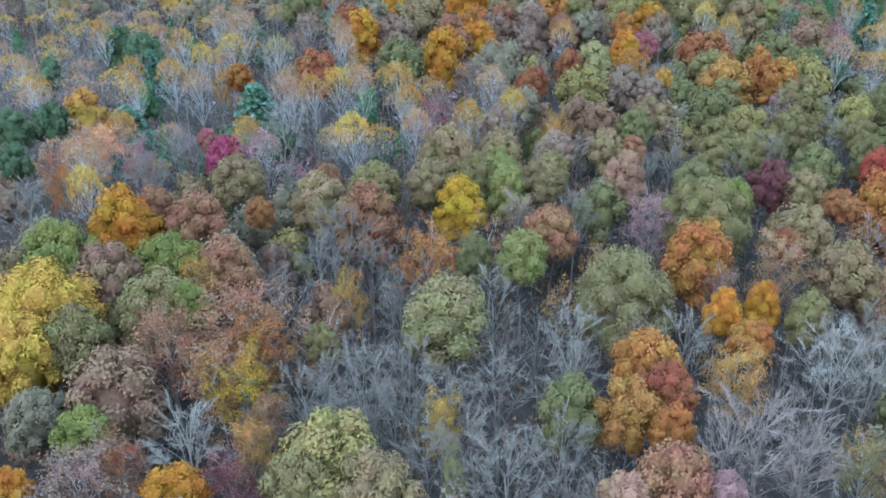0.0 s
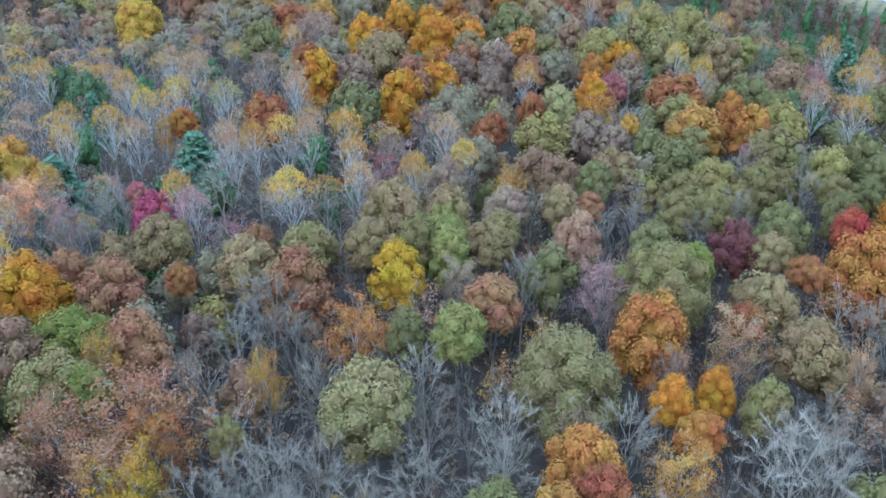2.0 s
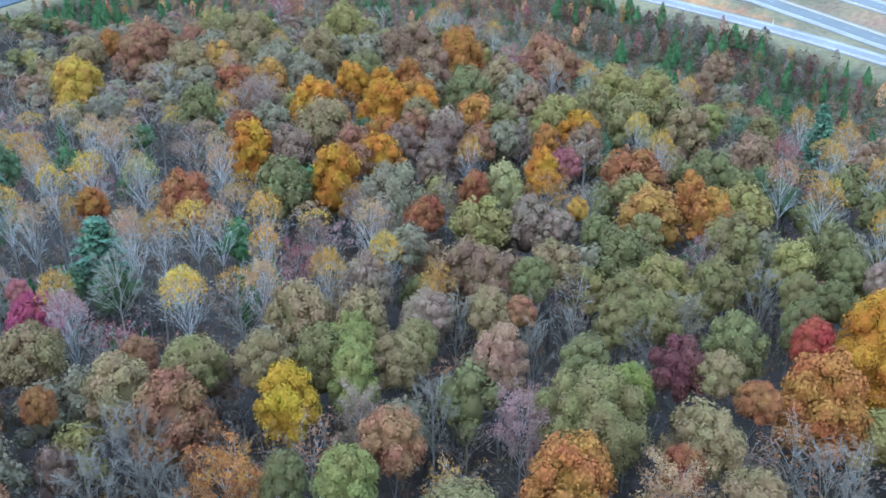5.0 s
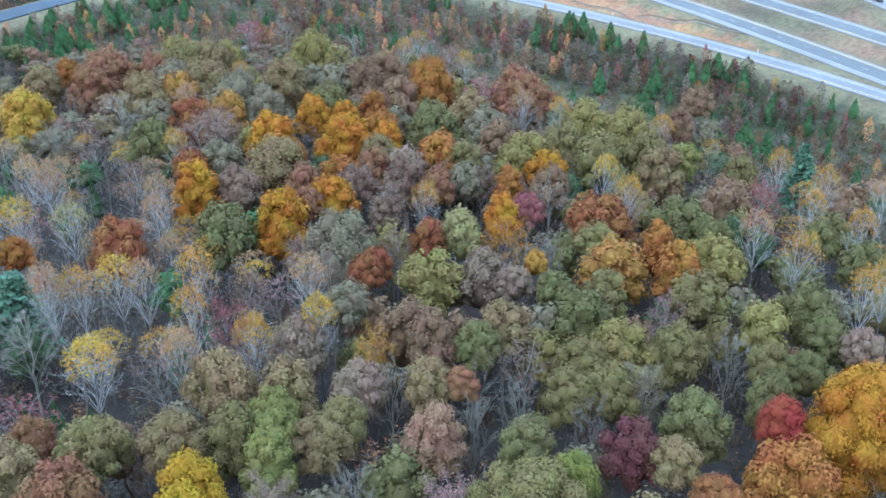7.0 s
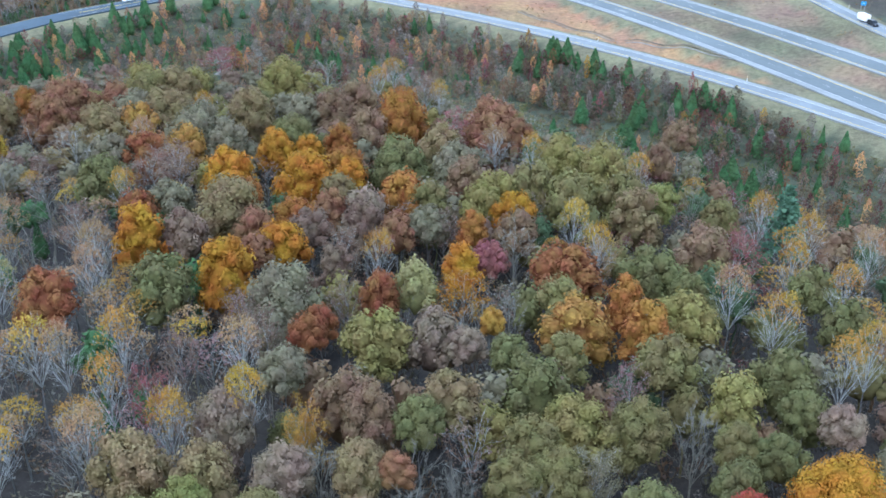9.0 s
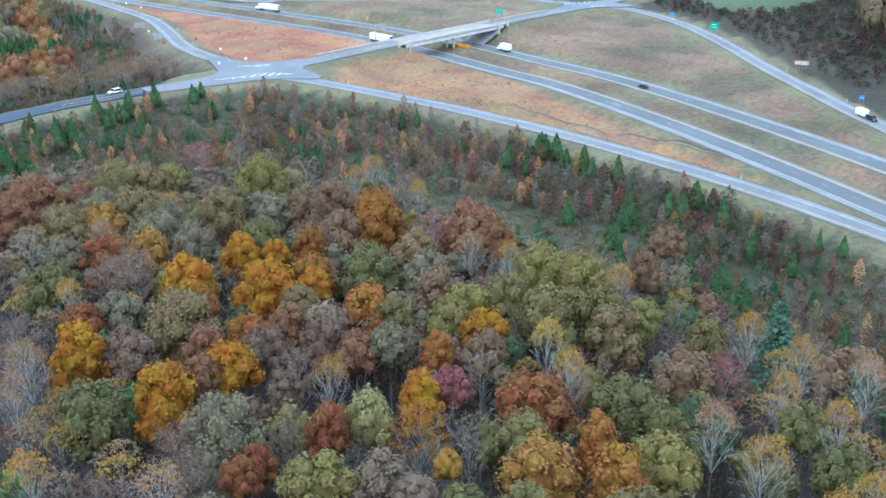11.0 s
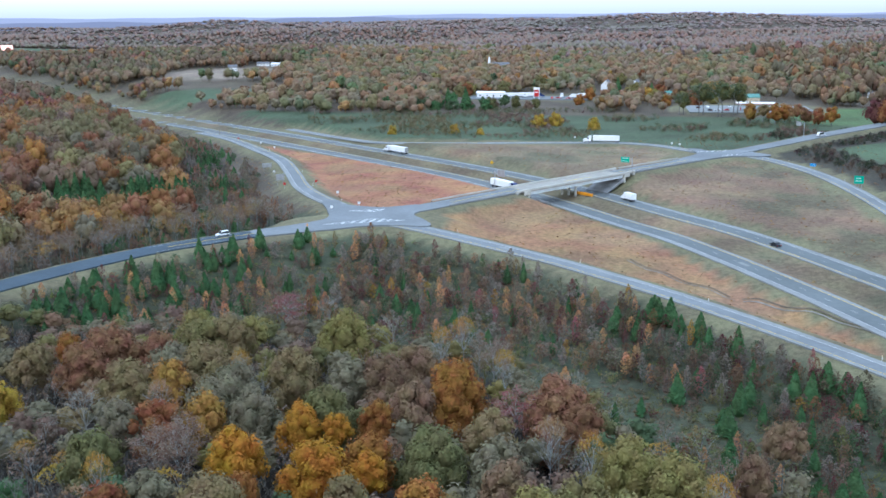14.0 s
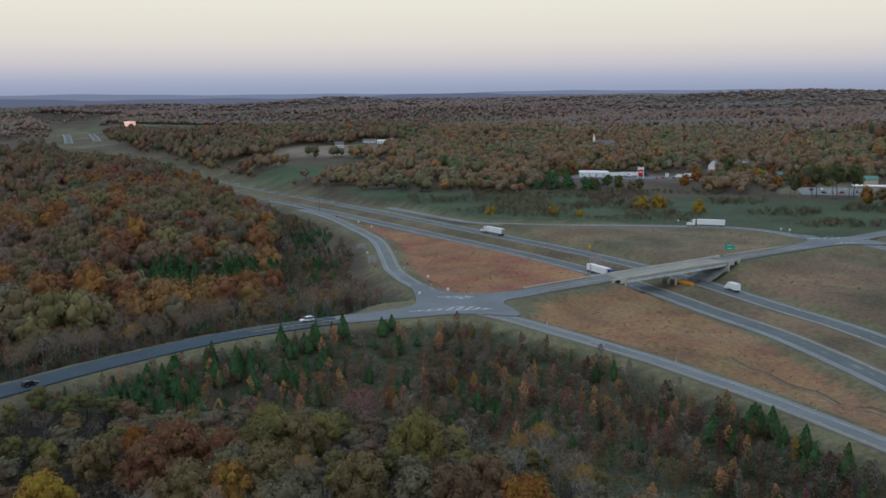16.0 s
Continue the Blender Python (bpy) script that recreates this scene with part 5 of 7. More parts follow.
FILL = {}
for gy_ in np.arange(-16, 330, 4.7):
    for gx_ in np.arange(-150, 132, 4.7):
        x, y = gx_ + rng.uniform(-2.2, 2.2), gy_ + rng.uniform(-2.2, 2.2)
        if not in_wood(np.array([x]), np.array([y]))[0] or abs(x - 12 - 0.12 * y) > max(44 + 0.46 * y, 48):
            continue
        r = rng.uniform(2.6, 4.3)
        if any((x - a) ** 2 + (y - b) ** 2 < (0.60 * (c + r)) ** 2 for a, b, c, _ in PLANTED):
            continue
        kind, hue = pick(x, y)
        h = float(np.interp(y, [50, 105, 190, 260, 330], [16.5, 15.5, 13.5, 11.5, 8.5])) * rng.uniform(0.78, 1.04)
        if kind == "cedar":
            plant(kind, x, y, 7.0, 1.7, hue)
        else:
            FILL.setdefault(kind, []).append((x, y, h, r, *HUES[hue]))
            PLANTED.append((x, y, r, kind))

# cedars and young trees in the brush between the wood and the roads
CEDARS = [(64, 347), (65, 345), (68, 343), (54, 345), (63, 345), (75, 334), (83, 323), (67, 298), (80, 294), (83, 300), (93, 303), (96, 300), (100, 304), (103, 300), (104, 292), (76, 282), (74, 261), (95, 256), (91, 248), (86, 247), (83, 248), (92, 239), (95, 241), (106, 273), (-99, 316), (-97, 326), (-91, 322), (-90, 333), (-87, 330), (-84, 331), (-81, 330), (-81, 351), (-73, 342), (-74, 348), (-86, 320), (-91, 307), (-71, 322), (-65, 323), (-69, 358), (-66, 358), (-64, 362), (-53, 346), (-8, 350), (-3, 347)]
for x, y in [(-118, 398), (-112, 404), (-106, 410), (-100, 416), (-96, 420), (-92, 424), (-86, 428), (-82, 432)]:
    plant("cedar", x, y, rng.uniform(6.0, 8.5), rng.uniform(1.9, 2.7), "darkgreen", "cedars below the hillside")
stand = 0
while stand < 112:
    if stand < 62:
        u, v = rng.uniform(), rng.uniform()
        x, y = -187 + 46 * u + 20 * v + rng.normal(0, 3), 477 + 30 * u - 34 * v + rng.normal(0, 3)
        h, r = rng.uniform(11.0, 15.0), rng.uniform(2.5, 3.5)
    else:
        u = rng.uniform(0, 3)
        x, y = np.interp(u, range(4), (-218, -165, -131, -98)) + rng.normal(-6, 7), np.interp(u, range(4), (708, 604, 541, 476)) + rng.normal(0, 9)
        h, r = rng.uniform(4.5, 8.5), rng.uniform(1.3, 2.2)
    if near_road(np.array([x]), np.array([y]))[0] < 13:
        continue
    plant("cedar", x, y, h, r, "darkgreen", "cedars below the hillside")
    stand += 1
for x, y in ((-96, 323), (-94, 333), (-90, 338), (-89, 352), (-85, 346), (-83, 355), (-78, 355), (-77, 374), (-73, 371), (-71, 378), (-69, 383), (-63, 391), (-96, 342), (-85, 325), (-63, 374), (-52, 398), (-44, 392)):
    for k in range(3):
        plant("cedar", x + rng.normal(0, 2.6) * (k > 0), y + rng.normal(0, 2.6) * (k > 0), rng.uniform(5.5, 8.5) - k, rng.uniform(1.7, 2.4) - 0.25 * k, "darkgreen", "cedars in the brush")
for x, y in CEDARS:
    plant("cedar", x, y, rng.uniform(6.2, 8.8), rng.uniform(1.9, 2.7), "darkgreen", "cedars in the brush")
young = 0
while young < 400:
    x, y = rng.uniform(-125, 125), rng.uniform(225, 420)
    p, q = np.array([x]), np.array([y])
    if in_wood(p, q - 2)[0] or side_of(RAMP_NEAR, p, q)[0] < 8 or side_of(CROSSROAD, p, q)[0] < 8 or near_road(p, q)[0] < 9:
        continue
    if plot(p, q, *CLEARING)[0] and rng.uniform() < 0.85:
        continue
    u = rng.uniform() * (0.8 if x > 60 else 1.0)
    if u < 0.26:
        plant("cedar", x, y, rng.uniform(3.0, 6.5), rng.uniform(0.9, 1.7), "darkgreen", "cedars in the brush")
    else:
        plant("sapling", x, y, rng.uniform(4.5, 8.5), rng.uniform(0.9, 1.6), rng.choice(["peachorange", "peachtan", "pinkgrey", "rustpink", "maroon", "pinkbrown", "peachorange", "pinkgrey", "gold", "peach", "pinkred", "peachtan", "peachorange", "pinkbrown", "pinkgrey", "olivetan"] if x < 75 or u > 0.6 else ["maroon", "greendark", "pinkgrey", "greenolive", "pinkbrown"]), "young trees in the brush")
    young += 1


# ---- woods, brush and grass too many to count ----
def scattered(name, template, x, y, sx, sz, hues, label, category, mat=WOOD_LEAF, sink=0.0, wooden=0):
    """Copies of the template at the places, joined into one mesh; its first wooden vertices are bark."""
    tv, tf = template
    n = len(x)
    a = rng.uniform(0, 6.283, n)
    c, s = np.cos(a)[:, None], np.sin(a)[:, None]
    v = np.empty((n, len(tv), 3), np.float32)
    v[:, :, 0] = (tv[None, :, 0] * c - tv[None, :, 1] * s) * sx[:, None] + x[:, None]
    v[:, :, 1] = (tv[None, :, 0] * s + tv[None, :, 1] * c) * sx[:, None] + y[:, None]
    v[:, :, 2] = tv[None, :, 2] * sz[:, None] + (height(x, y) - sink)[:, None]
    f = (tf[None] + (np.arange(n) * len(tv))[:, None, None]).reshape(-1, 3)
    hue = np.repeat(np.concatenate([hues, np.ones((n, 1))], 1)[:, None, :], len(tv), axis=1)
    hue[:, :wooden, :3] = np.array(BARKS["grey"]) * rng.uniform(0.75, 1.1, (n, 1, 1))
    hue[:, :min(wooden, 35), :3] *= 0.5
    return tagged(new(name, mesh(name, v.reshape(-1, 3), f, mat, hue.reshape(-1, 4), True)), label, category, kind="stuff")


def hue_mix(n, names):
    t = np.array([HUES[k] for k in names])
    return t[rng.integers(0, len(t), n)] * rng.uniform(0.86, 1.14, (n, 1))


def tuft(twigs, leaves):
    """A low bush: upright twigs and loose leaves, 1 m high and wide."""
    out = []
    for _ in range(twigs):
        b, e = rng.normal(0, 0.16, 3) * (1, 1, 0), rng.normal(0, 0.34, 3) * (1, 1, 0) + (0, 0, rng.uniform(0.6, 1.1))
        s = np.cross(e - b, rng.normal(0, 1, 3))
        s *= 0.018 / np.linalg.norm(s)
        out.append((np.array([b - s, b + s, e]), np.array([[0, 1, 2]])))
    p = rng.normal(0, 0.26, (leaves, 3)) * (1, 1, 0.6) + (0, 0, 0.55)
    out.append(flakes(p, rng.normal(0, 1, p.shape) + (0, 0, 0.5), 0.17))
    return joined(out)


for kind, rows in FILL.items():
    t = np.array(rows)
    if kind in ("round", "tall"):
        trunk, limbs, _ = skeleton_limbs(16, 7, 2.6, 5, 0, 4.0, 0.22, forks=0)
        for q, c in ((t[t[:, 1] < 150], crown(9, 8, 19, 0.10, 1.3, 0.1)), (t[t[:, 1] >= 150], crown(6, 5, 9, 0.185, 1.3, 0.1))):
            tv = joined([((trunk[0]) * (1 / 3.6, 1 / 3.6, 1 / 20), trunk[1]), (c[0] * (1, 1, 0.25) + (0, 0, 1), c[1])])
            scattered("broadleaf_trees", tv, q[:, 0], q[:, 1], q[:, 3], q[:, 2], q[:, 4:], "olive, tan and rust broadleaf trees filling the wood", "trees")
    else:
        for near in (True, False):
            q = t[(t[:, 1] < 150) == near]
            trunk, limbs, tips = skeleton_limbs(20, 10 if kind == "cap" else 8, 3.7, 15 if near else 10, 9 if near else 6, 4.4 if kind == "cap" else 5.2, 0.16, 3)
            bits = [trunk, limbs]
            if kind == "sparse":
                p = np.repeat(tips, 2, axis=0)
                p = p + rng.normal(0, 0.30, p.shape)
                bits.append(flakes(p, rng.normal(0, 0.5, p.shape) + (p - (0, 0, 14)) / 5, 0.23 if near else 0.36))
            if kind == "cap":
                p = cap_leaves(700 if near else 420)
                bits.append(flakes(p, rng.normal(0, 0.5, p.shape) + (p - (0, 0, 15)) / 4, 0.24 if near else 0.28))
            v, f = joined(bits)
            if len(q):
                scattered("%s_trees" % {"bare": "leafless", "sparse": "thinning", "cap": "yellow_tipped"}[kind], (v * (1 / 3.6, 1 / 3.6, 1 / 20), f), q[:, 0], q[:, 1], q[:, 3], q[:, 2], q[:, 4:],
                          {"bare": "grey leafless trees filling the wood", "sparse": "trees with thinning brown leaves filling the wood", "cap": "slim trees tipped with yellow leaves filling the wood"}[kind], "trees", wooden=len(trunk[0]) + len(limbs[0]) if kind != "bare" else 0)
n = 11500
bx, by = rng.uniform(-150, 135, n), rng.uniform(-30, 330, n)
k = in_wood(bx, by) & (np.abs(bx - 12 - 0.12 * by) < np.maximum(46 + 0.46 * by, 64))
bx, by = bx[k], by[k]
scattered("undergrowth", tuft(11, 12), bx, by, rng.uniform(1.5, 3.4, len(bx)), rng.uniform(1.6, 4.5, len(bx)), hue_mix(len(bx), ["grey", "pinkbrown", "tanbrown", "greydark", "olivegrey", "pinkgrey"]) * 0.95,
          "grey-brown leafless undergrowth beneath the trees", "undergrowth")
n = 3400
bx, by = rng.uniform(-125, 135, n), rng.uniform(190, 425, n)
k = ~in_wood(bx, by) & (side_of(RAMP_NEAR, bx, by) > 13) & (side_of(CROSSROAD, bx, by) > 12)
k &= (near_road(bx, by) > 9) & (plot(bx, by, *CLEARING) == 0) & (rng.uniform(0, 1, n) < np.where((bx > -35) & (bx < 115), 0.95, 0.22))
bx, by = bx[k], by[k]
q, s = [], rng.uniform(0, 1, 170)
for u in s:
    a_, r_ = rng.uniform(0, 6.283), 1.0 * np.sin(np.pi * (0.12 + 0.8 * u)) * rng.uniform(0.3, 1.1)
    q.append((r_ * np.cos(a_), r_ * np.sin(a_), 0.12 + 0.88 * u))
q = np.array(q)
lv, lf = flakes(q * (1, 1, 3.6), rng.normal(0, 1, q.shape), 0.22)
# The hue is multiplied darker where bx passes 55.
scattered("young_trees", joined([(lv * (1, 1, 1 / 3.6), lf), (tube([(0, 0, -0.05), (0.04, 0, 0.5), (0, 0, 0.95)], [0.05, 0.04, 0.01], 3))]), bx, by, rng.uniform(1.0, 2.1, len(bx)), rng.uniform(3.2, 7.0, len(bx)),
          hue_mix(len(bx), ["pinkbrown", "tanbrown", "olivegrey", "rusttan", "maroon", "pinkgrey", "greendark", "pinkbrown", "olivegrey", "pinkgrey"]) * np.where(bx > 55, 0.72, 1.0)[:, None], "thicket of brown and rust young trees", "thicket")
n = 13000
bx, by = rng.uniform(-150, 160, n), rng.uniform(190, 430, n)
k = ~in_wood(bx, by) & (side_of(RAMP_NEAR, bx, by) > 9) & (side_of(CROSSROAD, bx, by) > 9)
k &= near_road(bx, by) > 7
k &= (plot(bx, by, *CLEARING) == 0) | (rng.uniform(0, 1, n) < 0.5)
bx, by = bx[k], by[k]
# Darker hue factor for brush beyond bx 55, lighter before it.
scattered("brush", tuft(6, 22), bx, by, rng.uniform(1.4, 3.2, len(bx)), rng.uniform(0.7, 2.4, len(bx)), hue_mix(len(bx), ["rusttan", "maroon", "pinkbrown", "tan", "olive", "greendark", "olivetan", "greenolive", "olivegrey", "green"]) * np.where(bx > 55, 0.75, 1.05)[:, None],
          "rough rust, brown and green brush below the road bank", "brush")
n = 2600
bx, by = rng.uniform(10, 98, n), rng.uniform(255, 330, n)
k = plot(bx, by, *CLEARING) > 0
bx, by = bx[k], by[k]
scattered("meadow_grass", tuft(14, 8), bx, by, rng.uniform(0.9, 2.4, len(bx)), rng.uniform(0.3, 0.9, len(bx)), hue_mix(len(bx), ["olivetan", "olivegrey", "tan", "olive", "greenolive", "tanbrown"]) * 0.85,
          "tufts of rough olive and tan meadow grass", "grass")
n = 5200
bx, by = rng.uniform(-175, 190, n), rng.uniform(330, 700, n)
dr = near_road(bx, by)
k = (dr > 5) & (dr < 60) & ~in_wood(bx, by) & (side_of(RAMP_NEAR, bx, by) < 0)
bx, by = bx[k], by[k]
scattered("dry_grass", tuft(14, 4), bx, by, rng.uniform(0.8, 2.2, len(bx)), rng.uniform(0.3, 0.9, len(bx)), hue_mix(len(bx), ["tan", "rusttan", "olivetan", "rusttan", "tanbrown", "ochre"]),
          "tufts of dry tan and reddish grass", "grass")


def small_crown(leaves, size, solid=True):
    """A rough crown 1 m in radius and about 2.6 m high, foot at 0."""
    v, f = (ICO_V, ICO_F) if solid else (OCT_V, OCT_F)
    out = [(v * ((0.78, 0.78, 0.94) if solid else (0.90, 0.90, 1.05)) * rng.uniform(0.8, 1.12, (len(v), 1)) + (0, 0, 1.55), f)]
    if solid:
        out.append(tube([(0, 0, -0.2), (0, 0, 1.0)], [0.06, 0.05], 3))
    n = rng.normal(0, 1, (leaves, 3)) + (0, 0, 0.3)
    n /= np.linalg.norm(n, axis=1)[:, None]
    bulge = 0.90 + 0.13 * np.sin(n[:, 0:1] * 5 + 1) * np.sin(n[:, 1:2] * 5) + rng.normal(0, 0.05, (leaves, 1))
    out.append(flakes(n * bulge * (0.95, 0.95, 1.12) + (0, 0, 1.5), n, size, 0.2))
    return joined(out)


DULL = ["olive", "olivegrey", "tanbrown", "pinkbrown", "tanbrown", "greenolive", "olivetan"]
WARM = ["tanbrown", "tanbrown", "rust", "rustpink", "rusttan", "olivetan", "rustorange", "pinkbrown"]
GREEN = ["greendark", "greenolive", "olive", "darkgreen", "olivegrey", "tanbrown"]
AUTUMN = [DULL, DULL + WARM, WARM + ["orange", "pinkred"], DULL, DULL + GREEN]
# Hues for far woods, picked dull so that haze sits in the colour.
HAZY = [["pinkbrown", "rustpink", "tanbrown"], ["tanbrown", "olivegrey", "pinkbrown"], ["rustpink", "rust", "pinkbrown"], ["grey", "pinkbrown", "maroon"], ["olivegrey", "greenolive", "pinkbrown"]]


def patchwork(x, y, lists, size):
    """Hues in patches about the size, so that like grows beside like."""
    f = np.sin(x / size + 1.3) + np.sin(y / size * 1.25 + x / size * 0.6) + 0.8 * np.sin((x - y) / size * 2.1 + 2) + rng.normal(0, 0.5, len(x))
    j = np.clip(((f + 2.2) / 4.4 * len(lists)).astype(int), 0, len(lists) - 1)
    out, own = np.empty((len(x), 3)), 0.35 if size > 60 else 0.6 if size > 27 else 0.85
    for k, names in enumerate(lists):
        out[j == k] = hue_mix(int((j == k).sum()), names) * own + np.mean([HUES[c] for c in names], axis=0) * (1 - own)
    return out


def sites(n, x0, x1, y0, y1, gap=9.0):
    """Places for woods, clear of roads, fields, the village yards and sightlines from the camera."""
    x, y = rng.uniform(x0, x1, n), rng.uniform(y0, y1, n)
    k = near_road(x, y) > gap
    for cx, cy, sx, sy, turn, _ in FIELDS:
        k &= plot(x, y, cx, cy, sx + 4, sy + 4, turn) == 0
    for cx, cy, sx, sy in YARDS_AND_SIGHTLINES:
        k &= (np.abs(x - cx) > sx) | (np.abs(y - cy) > sy)
    return x[k], y[k]


# Yards, with extra gaps that open the camera's view of buildings and field.
YARDS_AND_SIGHTLINES = [(160, 870, 56, 66), (-20, 915, 62, 50), (50, 1003, 13, 20), (97, 952, 19, 24), (-78, 1240, 22, 36), (77, 1024, 8, 14), (-338, 1235, 42, 32), (180, 1420, 40, 38), (277, 950, 28, 34), (-385, 1160, 14, 30), (-338, 990, 80, 26)]


def infield(x, y):
    """Inside the grass of the interchange."""
    k = (x > -200) & (x < 200) & (y > 300) & (y < 760)
    out = np.zeros(len(x), bool)
    j = np.nonzero(k)[0]
    a, b = x[j], y[j]
    c, h = side_of(CROSSROAD, a, b), side_of(HIGHWAY, a, b)
    o = (h > 0) & (c > 0) & (side_of(RAMP_NEAR, a, b) < 14) & (a > -60)
    o |= (h > 0) & (c < 0) & (side_of(RAMP_WEST, a, b) > -13)
    o |= (h < 0) & (c < 0) & (side_of(RAMP_FAR, a, b) < 0)
    o |= (h < 0) & (c > 0) & (side_of(RAMP_EAST, a, b) > -16)
    out[j] = o
    return out


def wood(name, n, area, template, r, h, hues, label, gap=9.0, keep=None, bright=1.0, size=30.0, haze_tint=0.15):
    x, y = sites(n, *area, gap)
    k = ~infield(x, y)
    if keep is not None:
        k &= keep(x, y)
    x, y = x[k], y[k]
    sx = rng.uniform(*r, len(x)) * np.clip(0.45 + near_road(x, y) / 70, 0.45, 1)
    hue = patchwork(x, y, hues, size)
    # Greys and blues the leaf hues: distance haze painted into the colour.
    hue = (hue * (1 - haze_tint) + hue.mean(axis=1)[:, None] * haze_tint * np.array((1.0, 0.97, 1.08))) * bright
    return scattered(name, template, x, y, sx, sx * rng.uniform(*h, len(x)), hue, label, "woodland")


def lobed(boughs, clumps, leaves, size):
    """A broad crown of several boughs, 1 m in radius and 2.6 m high, foot at 0."""
    v, f = crown(boughs, clumps, leaves, size, 1.08)
    return joined([tube([(0, 0, -0.2), (0, 0, 1.2)], [0.06, 0.05], 3), (v * (1, 1, 1.1) + (0, 0, 2.55), f)])


def west(x, y):
    """West of the crossroad and the western slip road."""
    return ((side_of(CROSSROAD, x, y) < -11) & (y < 430)) | ((side_of(RAMP_WEST, x, y) < -12) & (y >= 430) & (y < 690)) | ((side_of(HIGHWAY, x, y) > 24) & (y >= 690))


def low_belt(x, y):
    return west(x, y) & (near_road(x, y) < 62) & (plot(x, y, -157, 470, 36, 24, 0.35) == 0)


def high_belt(x, y):
    return west(x, y) & (near_road(x, y) >= 50) & (plot(x, y, -157, 470, 36, 24, 0.35) == 0)


wood("hillside_wood", 2000, (-330, -40, 330, 820), lobed(8, 4, 8, 0.155), (4.2, 7.4), (0.85, 1.2), [DULL + ["olive", "paleolive"], ["pinkbrown", "rustpink", "tanbrown"], ["olivetan", "ochre", "olive"], ["rusttan", "rust", "rustorange", "orange"], ["olive", "olivegrey", "tanbrown"], ["rustorange", "ochre", "rustpink"], ["yellowolive", "olivetan"]], "dense autumn wood of olive, brown and orange crowns on a hillside", 12, high_belt, 1.05, 26)
wood("hillside_wood", 2600, (-300, -40, 330, 800), tuft(14, 54), (3.0, 6.0), (1.3, 2.0), [["pinkbrown", "pinkgrey", "greydark", "tanbrown"], ["pinkbrown", "rustpink", "olivegrey"], ["greendark", "darkgreen", "olivegrey", "tanbrown"], ["tanbrown", "olivetan", "rusttan", "pinkbrown"]],
     "thin mauve-brown and dark green young wood below the hillside", 12, low_belt, 1.0, 17)
wood("hillside_wood", 2300, (-760, -330, 500, 1400), small_crown(34, 0.46), (3.2, 5.4), (0.9, 1.3), AUTUMN, "dense autumn wood of olive, brown and orange crowns on a hillside", 14, west, 1.0, 30)
wood("hillside_wood", 1500, (150, 480, 330, 760), small_crown(64, 0.40), (2.8, 4.6), (1.3, 1.8), [WARM, ["pinkbrown", "tanbrown", "rustpink", "maroon"], DULL], "rust-brown autumn wood on a bank beside the slip road", 20, lambda x, y: x > 215 + 0.1 * np.abs(y - 480))
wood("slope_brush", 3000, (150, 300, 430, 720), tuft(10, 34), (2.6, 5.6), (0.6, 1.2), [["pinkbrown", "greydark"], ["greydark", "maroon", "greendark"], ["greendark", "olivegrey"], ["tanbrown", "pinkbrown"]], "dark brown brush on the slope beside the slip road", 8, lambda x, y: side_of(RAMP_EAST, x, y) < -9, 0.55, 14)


wood("hillside_wood", 150, (-430, -335, 725, 810), lobed(6, 4, 8, 0.2), (3.4, 5.4), (0.8, 1.15), [["orange", "rustorange", "gold"], ["rustorange", "rust", "pinkred"], ["orange", "pinkred", "rustpink"]], "bright orange and red trees on the brow of the hill", 14)

trunk, limbs, tips = skeleton_limbs(20, 10, 3.6, 9, 6, 4.6, 0.17, 3)
q = np.repeat(tips, 2, axis=0) + rng.normal(0, 0.35, (len(tips) * 2, 3))
v, f = joined([trunk, limbs, flakes(q, rng.normal(0, 0.5, q.shape) + (q - (0, 0, 14)) / 5, 0.36)])
x, y = sites(620, -260, -70, 330, 470, 9)
k = west(x, y) & (near_road(x, y) < 60) & (y < 440 + 0.1 * (x + 150))
x, y = x[k], y[k]
scattered("roadside_trees", (v * (1 / 3.6, 1 / 3.6, 1 / 20), f), x, y, rng.uniform(2.2, 3.6, len(x)), rng.uniform(9, 13.5, len(x)), hue_mix(len(x), ["pinkbrown", "tanbrown", "pinkgrey", "rusttan", "olivetan", "pinkbrown", "gold"]),
          "thin pale-stemmed trees with the last brown leaves along the road", "trees", wooden=len(trunk[0]) + len(limbs[0]))


def beyond(x, y):
    return (side_of(HIGHWAY, x, y) < -40) & (side_of(RAMP_FAR, x, y) > 14) & (side_of(CROSSROAD, x, y) < -14)


def village(x, y):
    return (side_of(HIGHWAY, x, y) < -26) & ((y > 880) | (x < -84) | (x > 215) | ((x > 45) & (x < 108) & (y > 850)))


wood("bank_scrub", 5000, (-170, 180, 690, 930), tuft(8, 32), (1.6, 4.6), (0.7, 1.3), [["olive", "greenolive", "tanbrown"], ["greendark", "greenolive", "olivegrey"], ["pinkbrown", "maroon", "tanbrown"]], "low olive and brown scrub on the grass bank", 8, lambda x, y: beyond(x, y) & (np.sin(x / 13 + y / 29) + np.sin(y / 11 - x / 23) > -0.2 + 0.9 * np.sin(x / 47)))
VILLAGE_HUES = [DULL, ["tanbrown", "olivetan", "rusttan"], DULL + ["rusttan", "ochre", "rustorange"], ["tanbrown", "olivegrey", "olive"], GREEN + ["paleolive", "greenolive"]]
# bright above 1 pales these hues, standing in for thin haze.
wood("village_wood", 1800, (-520, 620, 820, 1500), lobed(5, 4, 5, 0.28), (4.0, 6.8), (0.75, 1.05), VILLAGE_HUES, "autumn trees round the village", 12, village, 1.4, 28, 0.1)
